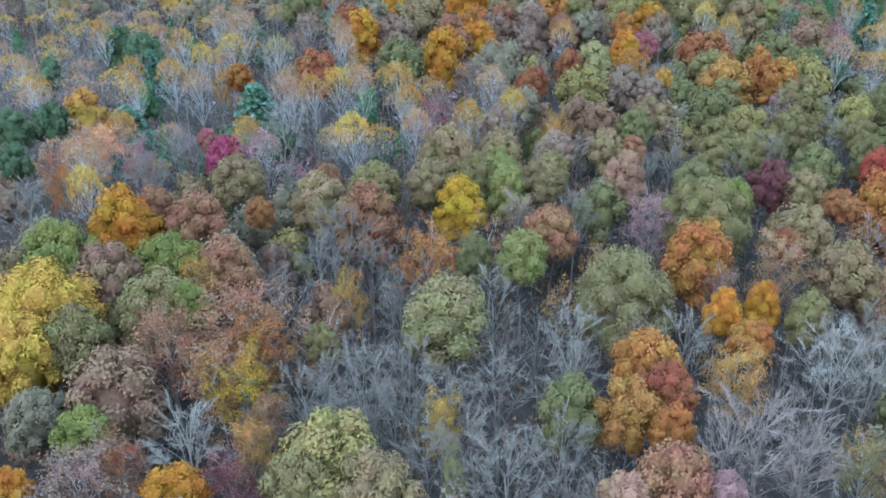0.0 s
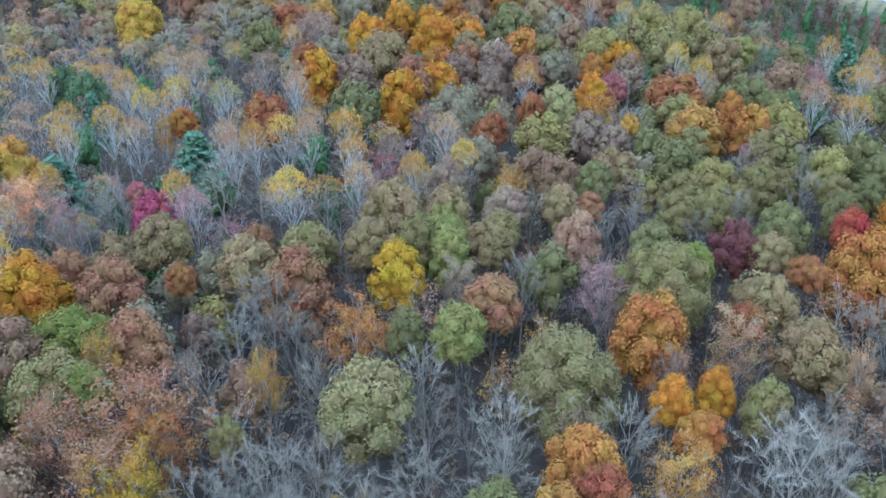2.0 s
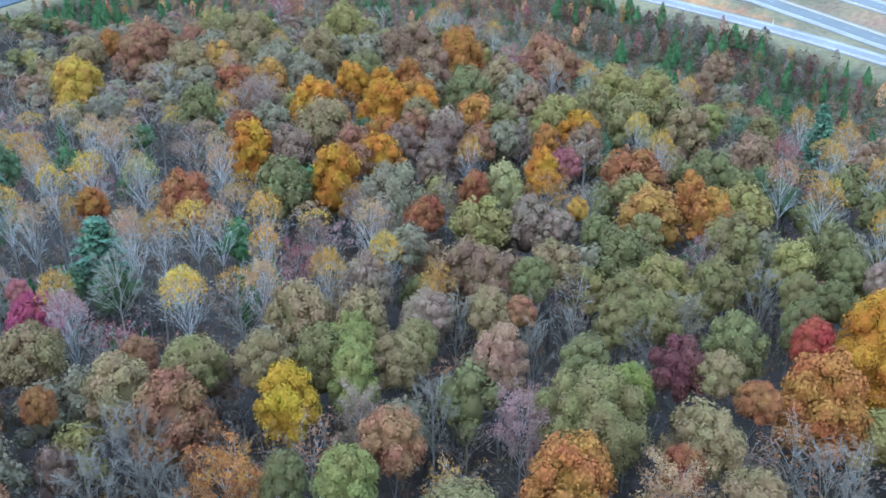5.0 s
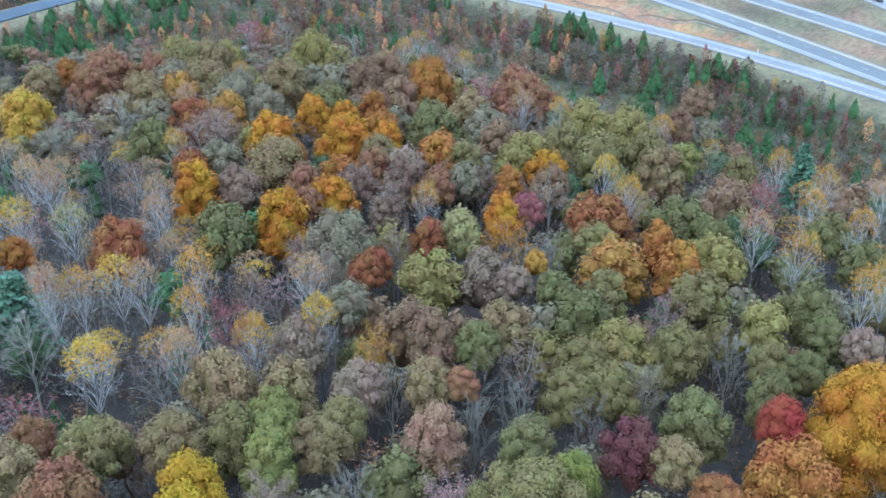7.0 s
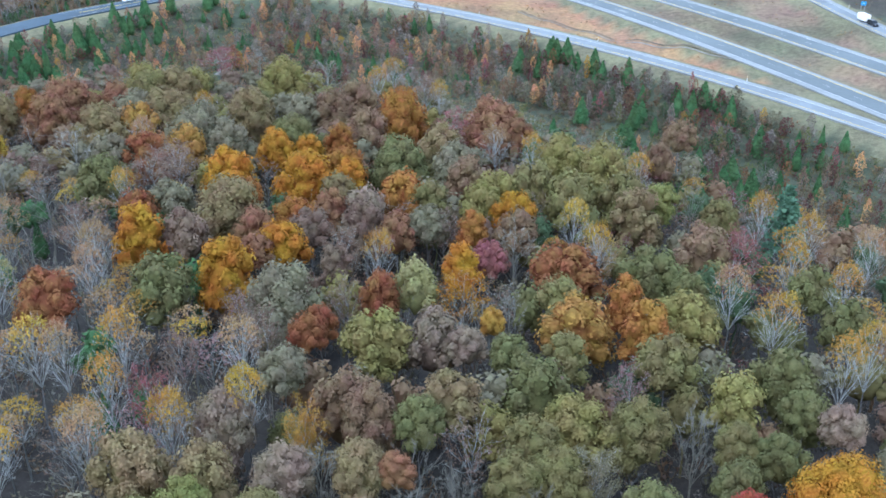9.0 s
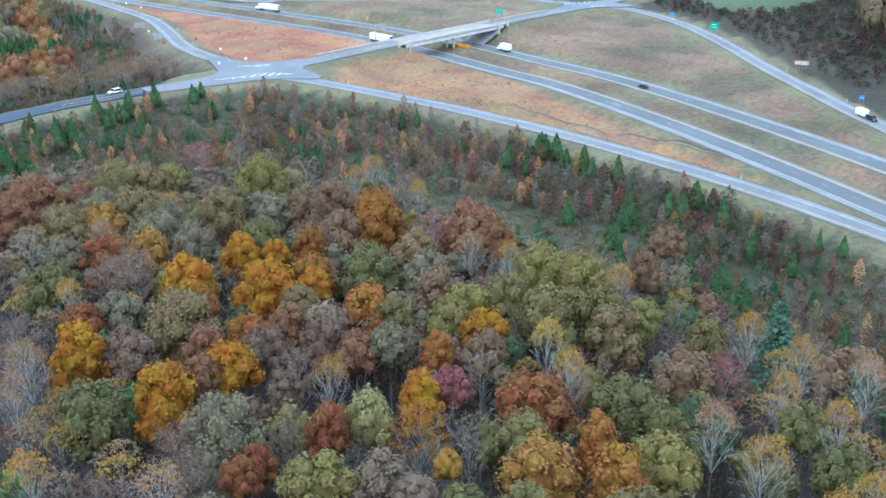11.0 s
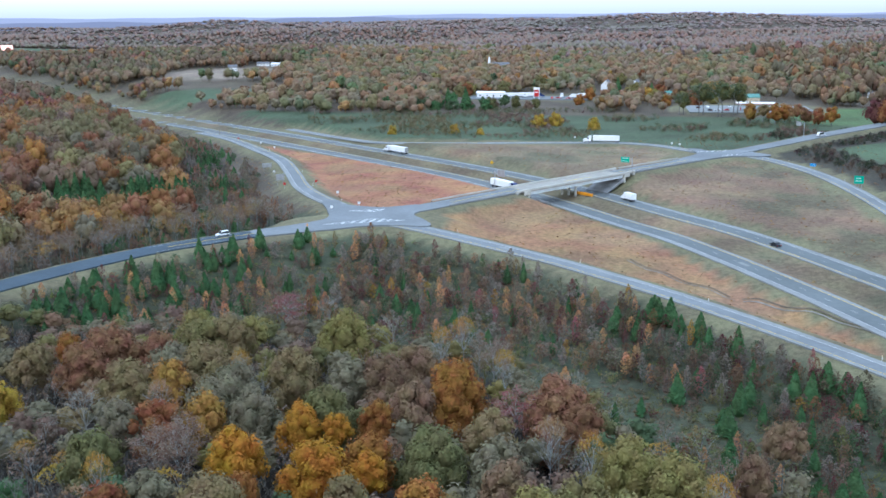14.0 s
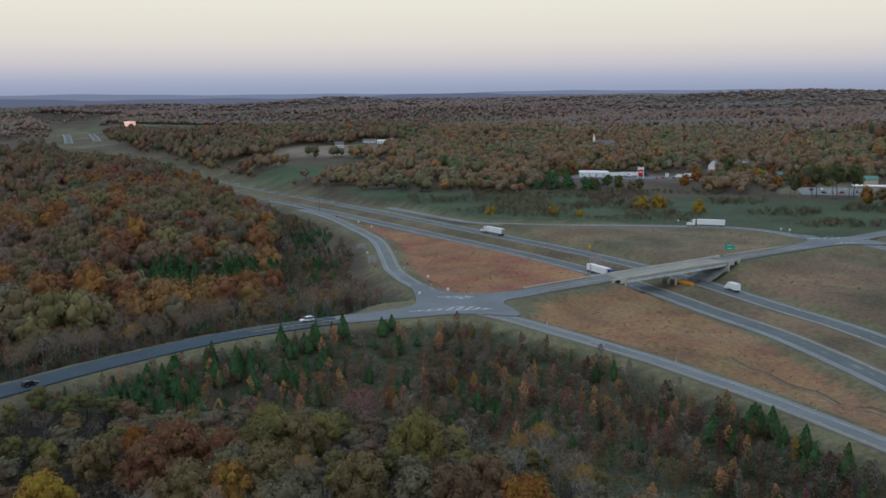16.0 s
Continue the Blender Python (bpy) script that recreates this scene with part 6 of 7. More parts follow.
wood("village_wood", 6500, (-520, 620, 820, 1500), small_crown(15, 0.46), (3.4, 5.8), (0.7, 1.0), VILLAGE_HUES, "lower autumn trees and thickets round the village", 12, village, 1.3, 28, 0.15)
wood("valley_wood", 4200, (-1050, -330, 940, 1500), small_crown(24, 0.5), (3.2, 5.6), (0.95, 1.3), AUTUMN + [DULL], "autumn woods beyond the highway", 14, lambda x, y: side_of(HIGHWAY, x, y) < -26, 1.0, 40)
# Far hues raised and greyed to mauve in place of distance haze.
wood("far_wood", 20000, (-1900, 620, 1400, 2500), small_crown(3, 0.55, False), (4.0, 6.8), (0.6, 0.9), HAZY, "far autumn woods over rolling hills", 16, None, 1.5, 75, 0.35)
wood("far_wood", 13500, (-3000, 900, 2400, 4500), small_crown(3, 0.6, False), (8, 13), (0.3, 0.48), HAZY, "far brown woods tinted mauve in place of haze over rolling hills", 0, None, 1.6, 190, 0.5)
wood("side_wood", 900, (215, 560, 700, 1500), small_crown(30, 0.45), (3.2, 6), (1.1, 1.6), AUTUMN, "autumn woods beside the village", 10)


# ---- vehicles ----
def road_pose(line, x, y, off=0.0, back=False, up=0.03):
    """A pose on the line nearest to (x, y), its y axis along the way of travel."""
    j = int(np.hypot(line[:, 0] - x, line[:, 1] - y).argmin())
    g = np.gradient(line, axis=0)[j]
    p = aside(line, off)[j] + (0, 0, up)
    g = -g if back else g
    return Matrix.Translation(Vector(p)) @ Matrix.Rotation(math.atan2(-g[0], g[1]), 4, "Z")


def wheel(parent, x, y, r, wide):
    tyre = part("wheel", rods(((x - wide / 2, y, r), (x + wide / 2, y, r), r), sides=16), RUBBER, parent, "black tyre")
    part("rim", rods(((x - wide / 2 - 0.02, y, r), (x + wide / 2 + 0.02, y, r), r * 0.55), sides=12), STEEL, tyre, "steel rim")


def semi_truck(at, cab, label):
    truck = thing("semi_truck", label, "truck", "trucks on the roads", at=at)
    part("trailer", boxed(-1.3, 1.3, -10.4, 5.0, 1.15, 4.05, bevel=0.06), WHITE, truck, "white box trailer")
    part("trailer_door", boxed(-1.2, 1.2, -10.46, -10.41, 1.3, 3.95, bevel=0.02), STEEL, truck)
    part("chassis", boxed(-0.5, 0.5, -10.2, 10.3, 0.75, 1.13), DARK, truck)
    part("cab", prism([(6.0, 1.0), (10.6, 0.6), (10.7, 1.9), (8.9, 2.15), (8.3, 3.1), (7.4, 3.8), (6.0, 3.9)], -1.2, 1.2), cab, truck)
    part("windscreen", prism([(8.86, 2.2), (8.96, 2.2), (8.40, 3.06), (8.30, 3.06)], -1.05, 1.05), GLASS, truck)
    for s in (-1, 1):
        part("side_window", boxed(s * 1.2 - 0.02, s * 1.2 + 0.02, 7.4, 8.4, 2.2, 3.0), GLASS, truck)
        part("fuel_tank", rods(((s * 1.0, 6.3, 0.75), (s * 1.0, 8.0, 0.75), 0.32), sides=12), STEEL, truck)
        part("headlight", boxed(s * 0.9 - 0.18, s * 0.9 + 0.18, 10.62, 10.72, 1.0, 1.25), WHITE, truck)
        for y in (-9.0, -7.7, 6.0, 7.3, 9.9):
            wheel(truck, s * 1.05, y, 0.5, 0.45 if y < 9 else 0.3)
    return truck


def car(at, paint, label, name="car", long=4.6, tall=1.5, estate=False):
    c = thing(name, label, "car", "cars on the roads", at=at)
    h = long / 2
    rear = [(-h, 0.95), (-h + 0.1, 1.0), (-h + 0.35, tall)] if estate else [(-h, 0.9), (-h + 0.7, 0.98), (-h + 1.35, tall)]
    body = prism([(-h, 0.35), (h - 0.1, 0.3), (h, 0.6), (h - 0.2, 0.82), (h - 1.25, 0.98), (h - 2.0, tall)] + rear[::-1], -0.88, 0.88)
    bmesh.ops.bevel(body, geom=list(body.edges), offset=0.06, segments=2, affect="EDGES")
    part("body", body, paint, c)
    top = [(h - 1.32, 1.0), (h - 2.02, tall - 0.06), (rear[2][0] + 0.08, tall - 0.06), (rear[1][0] + 0.16, 1.0)]
    part("side_glass", prism(top, -0.90, 0.90), GLASS, c, "dark side glass")
    part("windscreen", prism([(h - 1.22, 1.0), (h - 1.19, 1.02), (h - 1.93, tall - 0.03), (h - 1.98, tall - 0.03)], -0.74, 0.74), GLASS, c)
    for s in (-1, 1):
        part("headlight", boxed(s * 0.62 - 0.18, s * 0.62 + 0.18, h - 0.12, h - 0.02, 0.62, 0.76), WHITE, c)
        part("tail_light", boxed(s * 0.66 - 0.14, s * 0.66 + 0.14, -h - 0.01, -h + 0.08, 0.70, 0.86), RED, c)
        for y in (-h + 0.85, h - 0.9):
            wheel(c, s * 0.82, y, 0.34, 0.22)
    return c


def box_truck(at, label):
    t = thing("box_truck", label, "truck", "trucks on the roads", at=at)
    part("load_box", boxed(-1.2, 1.2, -4.2, 2.0, 0.9, 3.5, bevel=0.06), WHITE, t)
    part("cab", prism([(2.1, 0.5), (4.3, 0.5), (4.4, 1.3), (3.6, 1.45), (3.0, 2.35), (2.1, 2.4)], -1.05, 1.05), WHITE, t)
    part("windscreen", prism([(3.58, 1.5), (3.66, 1.5), (3.08, 2.3), (3.0, 2.3)], -0.9, 0.9), GLASS, t)
    part("chassis", boxed(-0.5, 0.5, -4.1, 3.9, 0.5, 0.88), DARK, t)
    for s in (-1, 1):
        for y in (-2.8, 3.2):
            wheel(t, s * 0.95, y, 0.42, 0.3)
    return t


semi_truck(road_pose(NEAR_WAY, 6, 543, 1.9), BLUE, "semi-trailer truck with a dark blue cab on the highway")
semi_truck(road_pose(FAR_WAY, -75, 662, -1.9, True), WHITE, "semi-trailer truck with a white cab on the highway")
semi_truck(road_pose(RAMP_FAR, 49, 673, 0.0), WHITE, "white semi-trailer truck standing on the slip road")
box_truck(road_pose(FAR_WAY, 64, 521, -1.9, True), "white box truck driving on the highway")
car(road_pose(FAR_WAY, 112, 441, 1.8, True), DARK, "dark saloon car on the highway")
car(road_pose(CROSSROAD, -76, 396, -3.2, True), WHITE, "white estate car standing on fresh asphalt", long=4.8, tall=1.7, estate=True)
car(road_pose(CROSSROAD, -122, 313, 2.0), DARK, "dark hatchback on the crossroad", long=4.3, estate=True)
car(road_pose(CROSSROAD, 170, 680, 1.9), WHITE, "white van on the crossroad", "van", 5.6, 2.2, True)
pick_at = road_pose(RAMP_EAST, 174, 380, 0.0)
car(pick_at, DARK, "dark estate car pulling a white trailer on the slip road", long=5.0, tall=1.75, estate=True)
trailer = thing("box_trailer", "white box trailer behind a dark car", "trailer", at=pick_at @ Matrix.Translation((0, -6.0, 0)))
part("load_box", boxed(-1.05, 1.05, -2.6, 2.4, 0.55, 2.6, bevel=0.05), WHITE, trailer)
part("drawbar", rods(((0, 2.4, 0.5), (0, 3.4, 0.5), 0.06)), DARK, trailer)
for s in (-1, 1):
    wheel(trailer, s * 0.95, -0.2, 0.34, 0.2)


# ---- signs, posts and small things along the roads ----
def facing(x, y, tx, ty, z=None):
    """A pose on the ground at (x, y) whose -y side looks towards (tx, ty)."""
    return Matrix.Translation((x, y, ground_at(x, y) if z is None else z)) @ Matrix.Rotation(math.atan2(ty - y, tx - x) + math.pi / 2, 4, "Z")


def board_sign(name, at, wide, tall, low, front, label, category="road sign", group="", posts=2, bars=(), back=False):
    """A flat sign on posts; bars are rows of unreadable writing."""
    s = thing(name, label, category, group, at=at)
    part("board", boxed(-wide / 2, wide / 2, -0.04, 0.04, low, low + tall, bevel=0.015), STEEL if back else front, s)
    if not back:
        part("board_back", boxed(-wide / 2, wide / 2, 0.045, 0.06, low, low + tall), STEEL, s)
        for k, (x0, x1, z) in enumerate(bars):
            part("writing_bar", boxed(x0 * wide, x1 * wide, -0.06, -0.045, low + z * tall - 0.03 * tall, low + z * tall + 0.03 * tall), WHITE, s)
    for k in range(posts):
        x = 0 if posts == 1 else -wide * 0.32 + k * wide * 0.64 / (posts - 1)
        part("post", boxed(x - 0.06, x + 0.06, 0.065, 0.165, -0.6, low + tall * 0.9), STEEL, s)
    return s


ROWS_OF_WRITING = ((-0.34, 0.24, 0.70), (-0.34, 0.34, 0.36))
board_sign("exit_sign", facing(160, 536, 130, 420), 3.9, 3.5, 2.2, SIGN_GREEN, "large green direction sign on steel posts beside the slip road", bars=ROWS_OF_WRITING, posts=3)
board_sign("service_sign", facing(150, 584, 125, 450), 2.6, 1.4, 1.6, SIGN_BLUE, "blue service sign on posts beside the slip road", bars=((-0.35, 0.35, 0.5),))
board_sign("service_sign", facing(182, 410, 130, 300), 1.8, 1.4, 1.8, SIGN_BLUE, "small blue service sign beside the slip road", bars=((-0.35, 0.35, 0.5),))
board_sign("route_sign", facing(-73.5, 376, -140, 280), 1.9, 1.9, 1.8, SIGN_GREEN, "green route sign on the road bank", bars=ROWS_OF_WRITING)
board_sign("exit_sign", facing(-123, 570, -300, 800), 5.2, 2.2, 1.8, SIGN_GREEN, "back of a grey metal sign beside the slip road", back=True)
board_sign("exit_sign", facing(-99, 520, -300, 800), 4.0, 3.0, 1.8, SIGN_GREEN, "back of a grey metal sign beside the slip road", back=True)
board_sign("billboard", facing(176, 458, 120, 330), 5.4, 1.5, 1.8, TAN_WALL, "low weathered billboard on timber posts", "billboard", posts=4)

warn = thing("warning_sign", "yellow diamond warning sign on a post", "road sign", at=facing(-10, 607, 60, 480))
bm = boxed(-0.75, 0.75, -0.03, 0.03, -0.75, 0.75, bevel=0.01)
bmesh.ops.rotate(bm, verts=bm.verts, cent=(0, 0, 0), matrix=Matrix.Rotation(radians(45), 3, "Y"))
bmesh.ops.translate(bm, verts=bm.verts, vec=(0, 0, 3.0))
part("board", bm, SIGN_YELLOW, warn)
part("post", rods(((0, 0.08, -0.5), (0, 0.08, 3.0), 0.05)), STEEL, warn)


def mast_sign(at, arm, board, mat, label, high=7.0, back=False):
    """A sign that hangs from an arm on a tall mast."""
    s = thing("mast_sign", label, "road sign", at=at)
    part("mast", rods(((0, 0, -0.8), (0, 0, high), 0.19), sides=12), STEEL, s)
    part("arm", rods(((0, 0, high - 0.4), (-arm, 0, high - 0.4), 0.11), ((0, 0, high - 1.4), (-arm, 0, high - 1.4), 0.09)), STEEL, s)
    w, t = board
    part("board", boxed(-arm - w * 0.4, -arm + w * 0.6, -0.26, -0.18, high - 0.9 - t / 2, high - 0.9 + t / 2, bevel=0.02), STEEL if back else mat, s)
    if not back:
        for z in (0.25, -0.25):
            part("writing_bar", boxed(-arm - w * 0.3, -arm + w * 0.45, -0.28, -0.265, high - 0.9 + z * t - 0.08, high - 0.9 + z * t + 0.08), WHITE, s)


mast_sign(facing(62.5, 551, 20, 460, 7.2), 4.0, (4.2, 2.6), SIGN_GREEN, "green direction sign on a mast arm beside the bridge")
mast_sign(facing(2, 514, 60, 620, 3.5), 3.5, (4.0, 3.0), SIGN_GREEN, "mast with a sign seen from behind beside the bridge", 9.5, True)
mast_sign(facing(163.5, 683, 260, 760), -4.0, (3.4, 2.4), SIGN_GREEN, "mast with a sign seen from behind at the crossroad", 8.0, True)

SMALL_SIGNS = [(-92.3, 506, 1), (-79.6, 513, 1), (-63, 489, 0), (-53.6, 446, 0), (-37.7, 464, 0), (-45, 455, 0), (-111.6, 548, 0), (-161, 668, 0), (-184, 690, 1), (-150.4, 662, 0), (87.6, 664, 0), (92, 662, 0), (31.5, 690, 0)]
for x, y, red in SMALL_SIGNS:
    board_sign("small_sign", facing(x, y, 20, 250), 1.0, 1.0, 1.7, RED if red else WHITE, "small %s sign on a post beside the slip road" % ("red" if red else "white"), group="small signs along the slip roads", posts=1)
DELINEATORS = [(line, s, off) for line, off in ((RAMP_NEAR, -5.2), (RAMP_WEST, 5.4), (RAMP_EAST, -5.4), (NEAR_WAY, 7.4)) for s in range(6, 60, 9)]
for line, k, off in DELINEATORS:
    if k < len(line) - 2 and -240 < line[k][0] < 190:
        p = aside(line, off)[k]
        d = thing("delineator_post", "slim white delineator post in the verge", "marker post", "delineator posts", at=Matrix.Translation((p[0], p[1], ground_at(p[0], p[1]))))
        part("post", boxed(-0.05, 0.05, -0.03, 0.03, -0.3, 1.25, bevel=0.01), WHITE, d)
        part("reflector", boxed(-0.05, 0.05, -0.04, -0.032, 0.95, 1.2), SIGN_YELLOW, d)
cone = thing("traffic_cone", "orange traffic cone on the junction", "traffic cone", at=Matrix.Translation((-55, 418.5, 7.1)))
part("base", boxed(-0.3, 0.3, -0.3, 0.3, 0, 0.06), ORANGE, cone)
bm = bmesh.new()
rod(bm, (0, 0, 0.06), (0, 0, 1.0), 0.22, 0.05, 12)
part("cone", bm, ORANGE, cone)

# barrier before the bridge pier
barrier = thing("crash_barrier", "yellow-orange crash barrier in the median before the pier", "crash barrier", at=Matrix.Translation((41, 521.5, ground_at(41, 521.5))) @ Matrix.Rotation(math.atan2(44.3 - 37, 526 - 519), 4, "Z"))
for k in range(7):
    part("barrier_unit", boxed(-0.5, 0.5, -5.2 + 1.5 * k, -3.8 + 1.5 * k, -0.2, 1.0, bevel=0.08), ORANGE, barrier)


def utility_pole(x, y, high=11.0):
    p = thing("utility_pole", "weathered timber utility pole with a cross arm", "utility pole", "utility poles", at=facing(x, y, x + 1, y - 2))
    part("pole", rods(((0, 0, -1), (0, 0, high), 0.16)), TIMBER, p)
    part("cross_arm", boxed(-1.2, 1.2, -0.08, 0.08, high - 1.0, high - 0.8), TIMBER, p)
    for x_ in (-1.0, 0.0, 1.0):
        part("insulator", rods(((x_, 0, high - 0.8), (x_, 0, high - 0.55), 0.06)), STEEL, p)


for x, y in ((-158, 775), (-215, 735), (-60, 800)):
    utility_pole(x, y)


def draped(name, points, wide, mat, label, category, up=0.05):
    """A strip that lies on the ground along the points."""
    c = spline([(x, y, 0) for x, y in points], 2.0)
    l, r = aside(c, -wide / 2), aside(c, wide / 2)
    for e in (l, r):
        e[:, 2] = height(e[:, 0], e[:, 1]) + up
    n, i = len(c), np.arange(len(c) - 1)
    return tagged(new(name, mesh(name, np.vstack([l, r]), np.stack([i, i + n, i + n + 1, i + 1], 1), mat)), label, category, kind="structure")


GRAVEL = plain("gravel", (0.21, 0.19, 0.16), 0.95, scale=0.3, vary=0.3, fine=3.0)
BANK_SOIL = plain("bank_soil", (0.13, 0.098, 0.068), 0.9, scale=0.3, vary=0.3, fine=2.0)
DITCH = [(58, 415), (64, 406), (69, 402.5), (75, 394), (82, 390), (88, 381), (95, 376.5), (101, 367), (108, 361), (113, 351), (120, 342)]
draped("ditch_bed", DITCH, 0.5, GRAVEL, "narrow drainage ditch with a pale gravel bed", "ditch", 0.12)
# A darker brown strip along one side of the ditch bed.
draped("ditch_bank", [(x + 1.0, y + 1.2) for x, y in DITCH], 0.7, BANK_SOIL, "dark bank of a drainage ditch", "ditch", 0.09)
draped("path", [(-30, 371), (-29, 364), (-31, 356), (-36, 349), (-38, 343)], 2.2, GRAVEL, "short pale gravel track in the brush", "path", 0.12)
for line, x, y in ((RAMP_NEAR, 14.5, 403.5), (NEAR_WAY, 83.6, 409)):
    j = int(np.hypot(line[:, 0] - x, line[:, 1] - y).argmin())
    v, f = ribbon(line[j:j + 2] if line is NEAR_WAY else line[j:j + 2], -1.0, 0.7, 0.045)
    tagged(new("road_patch", mesh("road_patch", v, f, SHOULDER)), "pale concrete patch in the road surface", "road patch", kind="structure")

# ---- village ----
def lot(name, x0, x1, y0, y1, mat, label):
    z = ground_at((x0 + x1) / 2, (y0 + y1) / 2) + 0.25
    ob = part(name, boxed(x0, x1, y0, y1, z - 8, z, bevel=0.05), mat)
    tagged(ob, label, "paved lot", kind="structure")
    return z


def house(x, y, wide, deep, eaves, ridge, wall, roof, label, turn=0.0, z=None, name="house", windows=3):
    h = thing(name, label, "house", "houses of the village", at=Matrix.Translation((x, y, ground_at(x, y) if z is None else z)) @ Matrix.Rotation(turn, 4, "Z"))
    part("wall", boxed(-wide / 2, wide / 2, -deep / 2, deep / 2, -1.5, eaves), wall, h)
    o = 0.4
    part("roof", prism([(-deep / 2 - o, eaves - 0.1), (0, ridge), (deep / 2 + o, eaves - 0.1), (deep / 2 + o, eaves + 0.15), (0, ridge + 0.25), (-deep / 2 - o, eaves + 0.15)], -wide / 2 - o, wide / 2 + o), roof, h)
    for s in (-1, 1):
        part("gable", prism([(-deep / 2, eaves), (deep / 2, eaves), (0, ridge)], s * wide / 2 - 0.08, s * wide / 2), wall, h)
    for k in range(windows):
        wx = -wide / 2 + (k + 0.5) * wide / windows
        win = part("window", boxed(wx - 0.6, wx + 0.6, -deep / 2 - 0.07, -deep / 2 + 0.03, 1.0, 2.3, bevel=0.02), WHITE, h, "white window frame")
        part("pane", boxed(wx - 0.5, wx + 0.5, -deep / 2 - 0.09, -deep / 2 - 0.075, 1.1, 2.2), GLASS, win)
    part("door", boxed(wide * 0.08, wide * 0.08 + 1.0, -deep / 2 - 0.06, -deep / 2 + 0.02, 0, 2.05), TIMBER, h)
    return h


house(50, 1012, 12, 9, 5.0, 9.5, WHITE, ROOF_GREY, "white two-storey house with a steep grey gable", 1.4)
house(56, 1002, 8, 6, 3.0, 5.0, WHITE, ROOF_GREY, "low white house wing with a grey roof", 0.1)
house(77, 1031, 9, 8, 4.5, 8.0, WHITE, ROOF_GREY, "white house with a grey gable between trees", 1.2)
house(92, 965, 5, 6, 4.0, 7.5, WHITE, ROOF_GREY, "small white house beside a dark conifer", 1.3)
house(103, 964, 13, 7, 3.2, 5.4, WHITE, ROOF_GREEN, "white bungalow with a pale green roof", 0.1)
house(277, 972, 16, 8, 3.0, 5.2, WHITE, ROOF_GREY, "long white bungalow beyond the green field", 0.05)
for k in range(4):
    house(-365 + 19 * k, 1255 - 2 * k, 15, 7, 2.8, 4.4, WHITE, WHITE if k % 2 else ROOF_GREY, "long low white building beside the fields", 0.05, windows=4)
for k in range(3):
    house(165 + 24 * k, 1442 + 3 * k, 20, 10, 3.5, 5.2, WHITE, ROOF_GREY, "long pale roofed building among far trees", 0.1, windows=4)
house(-375, 1178, 10, 7, 4.0, 7.0, WHITE, ROOF_GREY, "white farmhouse beyond the tilled field", 0.4)
house(20, 1120, 12, 8, 4.0, 7.0, TAN_WALL, ROOF_GREY, "tan house among autumn trees", 0.2)
house(-140, 1190, 12, 8, 4.0, 7.0, BRICK, ROOF_GREY, "brick house among autumn trees", 0.5)
house(130, 1090, 12, 8, 4.0, 7.0, WHITE, ROOF_GREY, "white house among autumn trees", 0.2)

church = house(-75, 1258, 22, 11, 6.0, 10.5, TAN_WALL, ROOF_GREY, "brick church with a white steeple", 0.1, name="church", windows=5)
tower = part("steeple", boxed(-14.0, -11.2, -1.4, 1.4, -1, 12), WHITE, church, "white steeple tower")
bm = bmesh.new()
rod(bm, (-12.6, 0, 12), (-12.6, 0, 18), 1.7, 0.1, 8)
part("spire", bm, WHITE, tower)

zs = lot("forecourt", 112, 205, 848, 905, SHOULDER, "pale concrete forecourt of the filling station")
station = thing("canopy", "flat white filling station canopy with a red band", "filling station", at=Matrix.Translation((160, 868, zs)))
part("canopy_roof", boxed(-12, 17, -6, 6, 4.8, 5.6, bevel=0.05), WHITE, station)
part("fascia_band", boxed(-12.05, 17.05, -6.05, 6.05, 5.0, 5.25), RED, station, "red fascia band")
for x in (-9, -1.5, 6, 13):
    part("column", boxed(x - 0.25, x + 0.25, -0.3, 0.3, 0, 4.6), WHITE, station)
    part("pump", boxed(x - 0.4, x + 0.4, -2.2, -1.5, 0.15, 2.0, bevel=0.05), RED, station, "red fuel pump")
house(164, 925, 17, 12, 5.2, 7.6, TAN_WALL, ROOF_GREEN, "tan station building with a green roof", 0.05, zs, "station_building", 4)
for k, (x, y, paint) in enumerate(((128, 860, DARK), (134, 862, WHITE), (140, 861, RED), (146, 889, WHITE), (181, 879, DARK), (188, 860, WHITE), (121, 880, DARK), (128, 884, WHITE))):
    car(Matrix.Translation((x, y, zs + 0.01)) @ Matrix.Rotation(0.4 + k * 0.9, 4, "Z"), paint, "parked car on the pale forecourt")
zl = lot("truck_lot", -68, 34, 930, 962, RAMP, "pale concrete lot with parked trucks")
house(-50, 950, 24, 9, 3.6, 4.8, WHITE, WHITE, "low white shed with a pale roof on the lot", 0.0, zl, "shed", 4)
for k, (x, y) in enumerate(((-28, 947), (-14, 951))):
    semi_truck(Matrix.Translation((x, y, zl)) @ Matrix.Rotation(-1.45, 4, "Z"), BLUE if k else WHITE, "parked semi-trailer truck on the pale lot")
for k, (x, y) in enumerate(((12, 946), (22, 943), (28, 950))):
    box_truck(Matrix.Translation((x, y, zl)) @ Matrix.Rotation(0.9 * k, 4, "Z"), "white box truck parked on the lot")
for k, (x, y) in enumerate(((4, 936), (9, 937), (18, 936))):
    car(Matrix.Translation((x, y, zl + 0.01)) @ Matrix.Rotation(1.2 * k, 4, "Z"), RED, "red car parked on the pale lot")
pylon = thing("pylon_sign", "tall red and white pylon sign beside the lot", "sign", at=Matrix.Translation((-9, 934, zl)))
for s in (-1, 1):
    part("leg", boxed(s * 2.2 - 0.25, s * 2.2 + 0.25, -0.3, 0.3, -2, 9.5), WHITE, pylon)
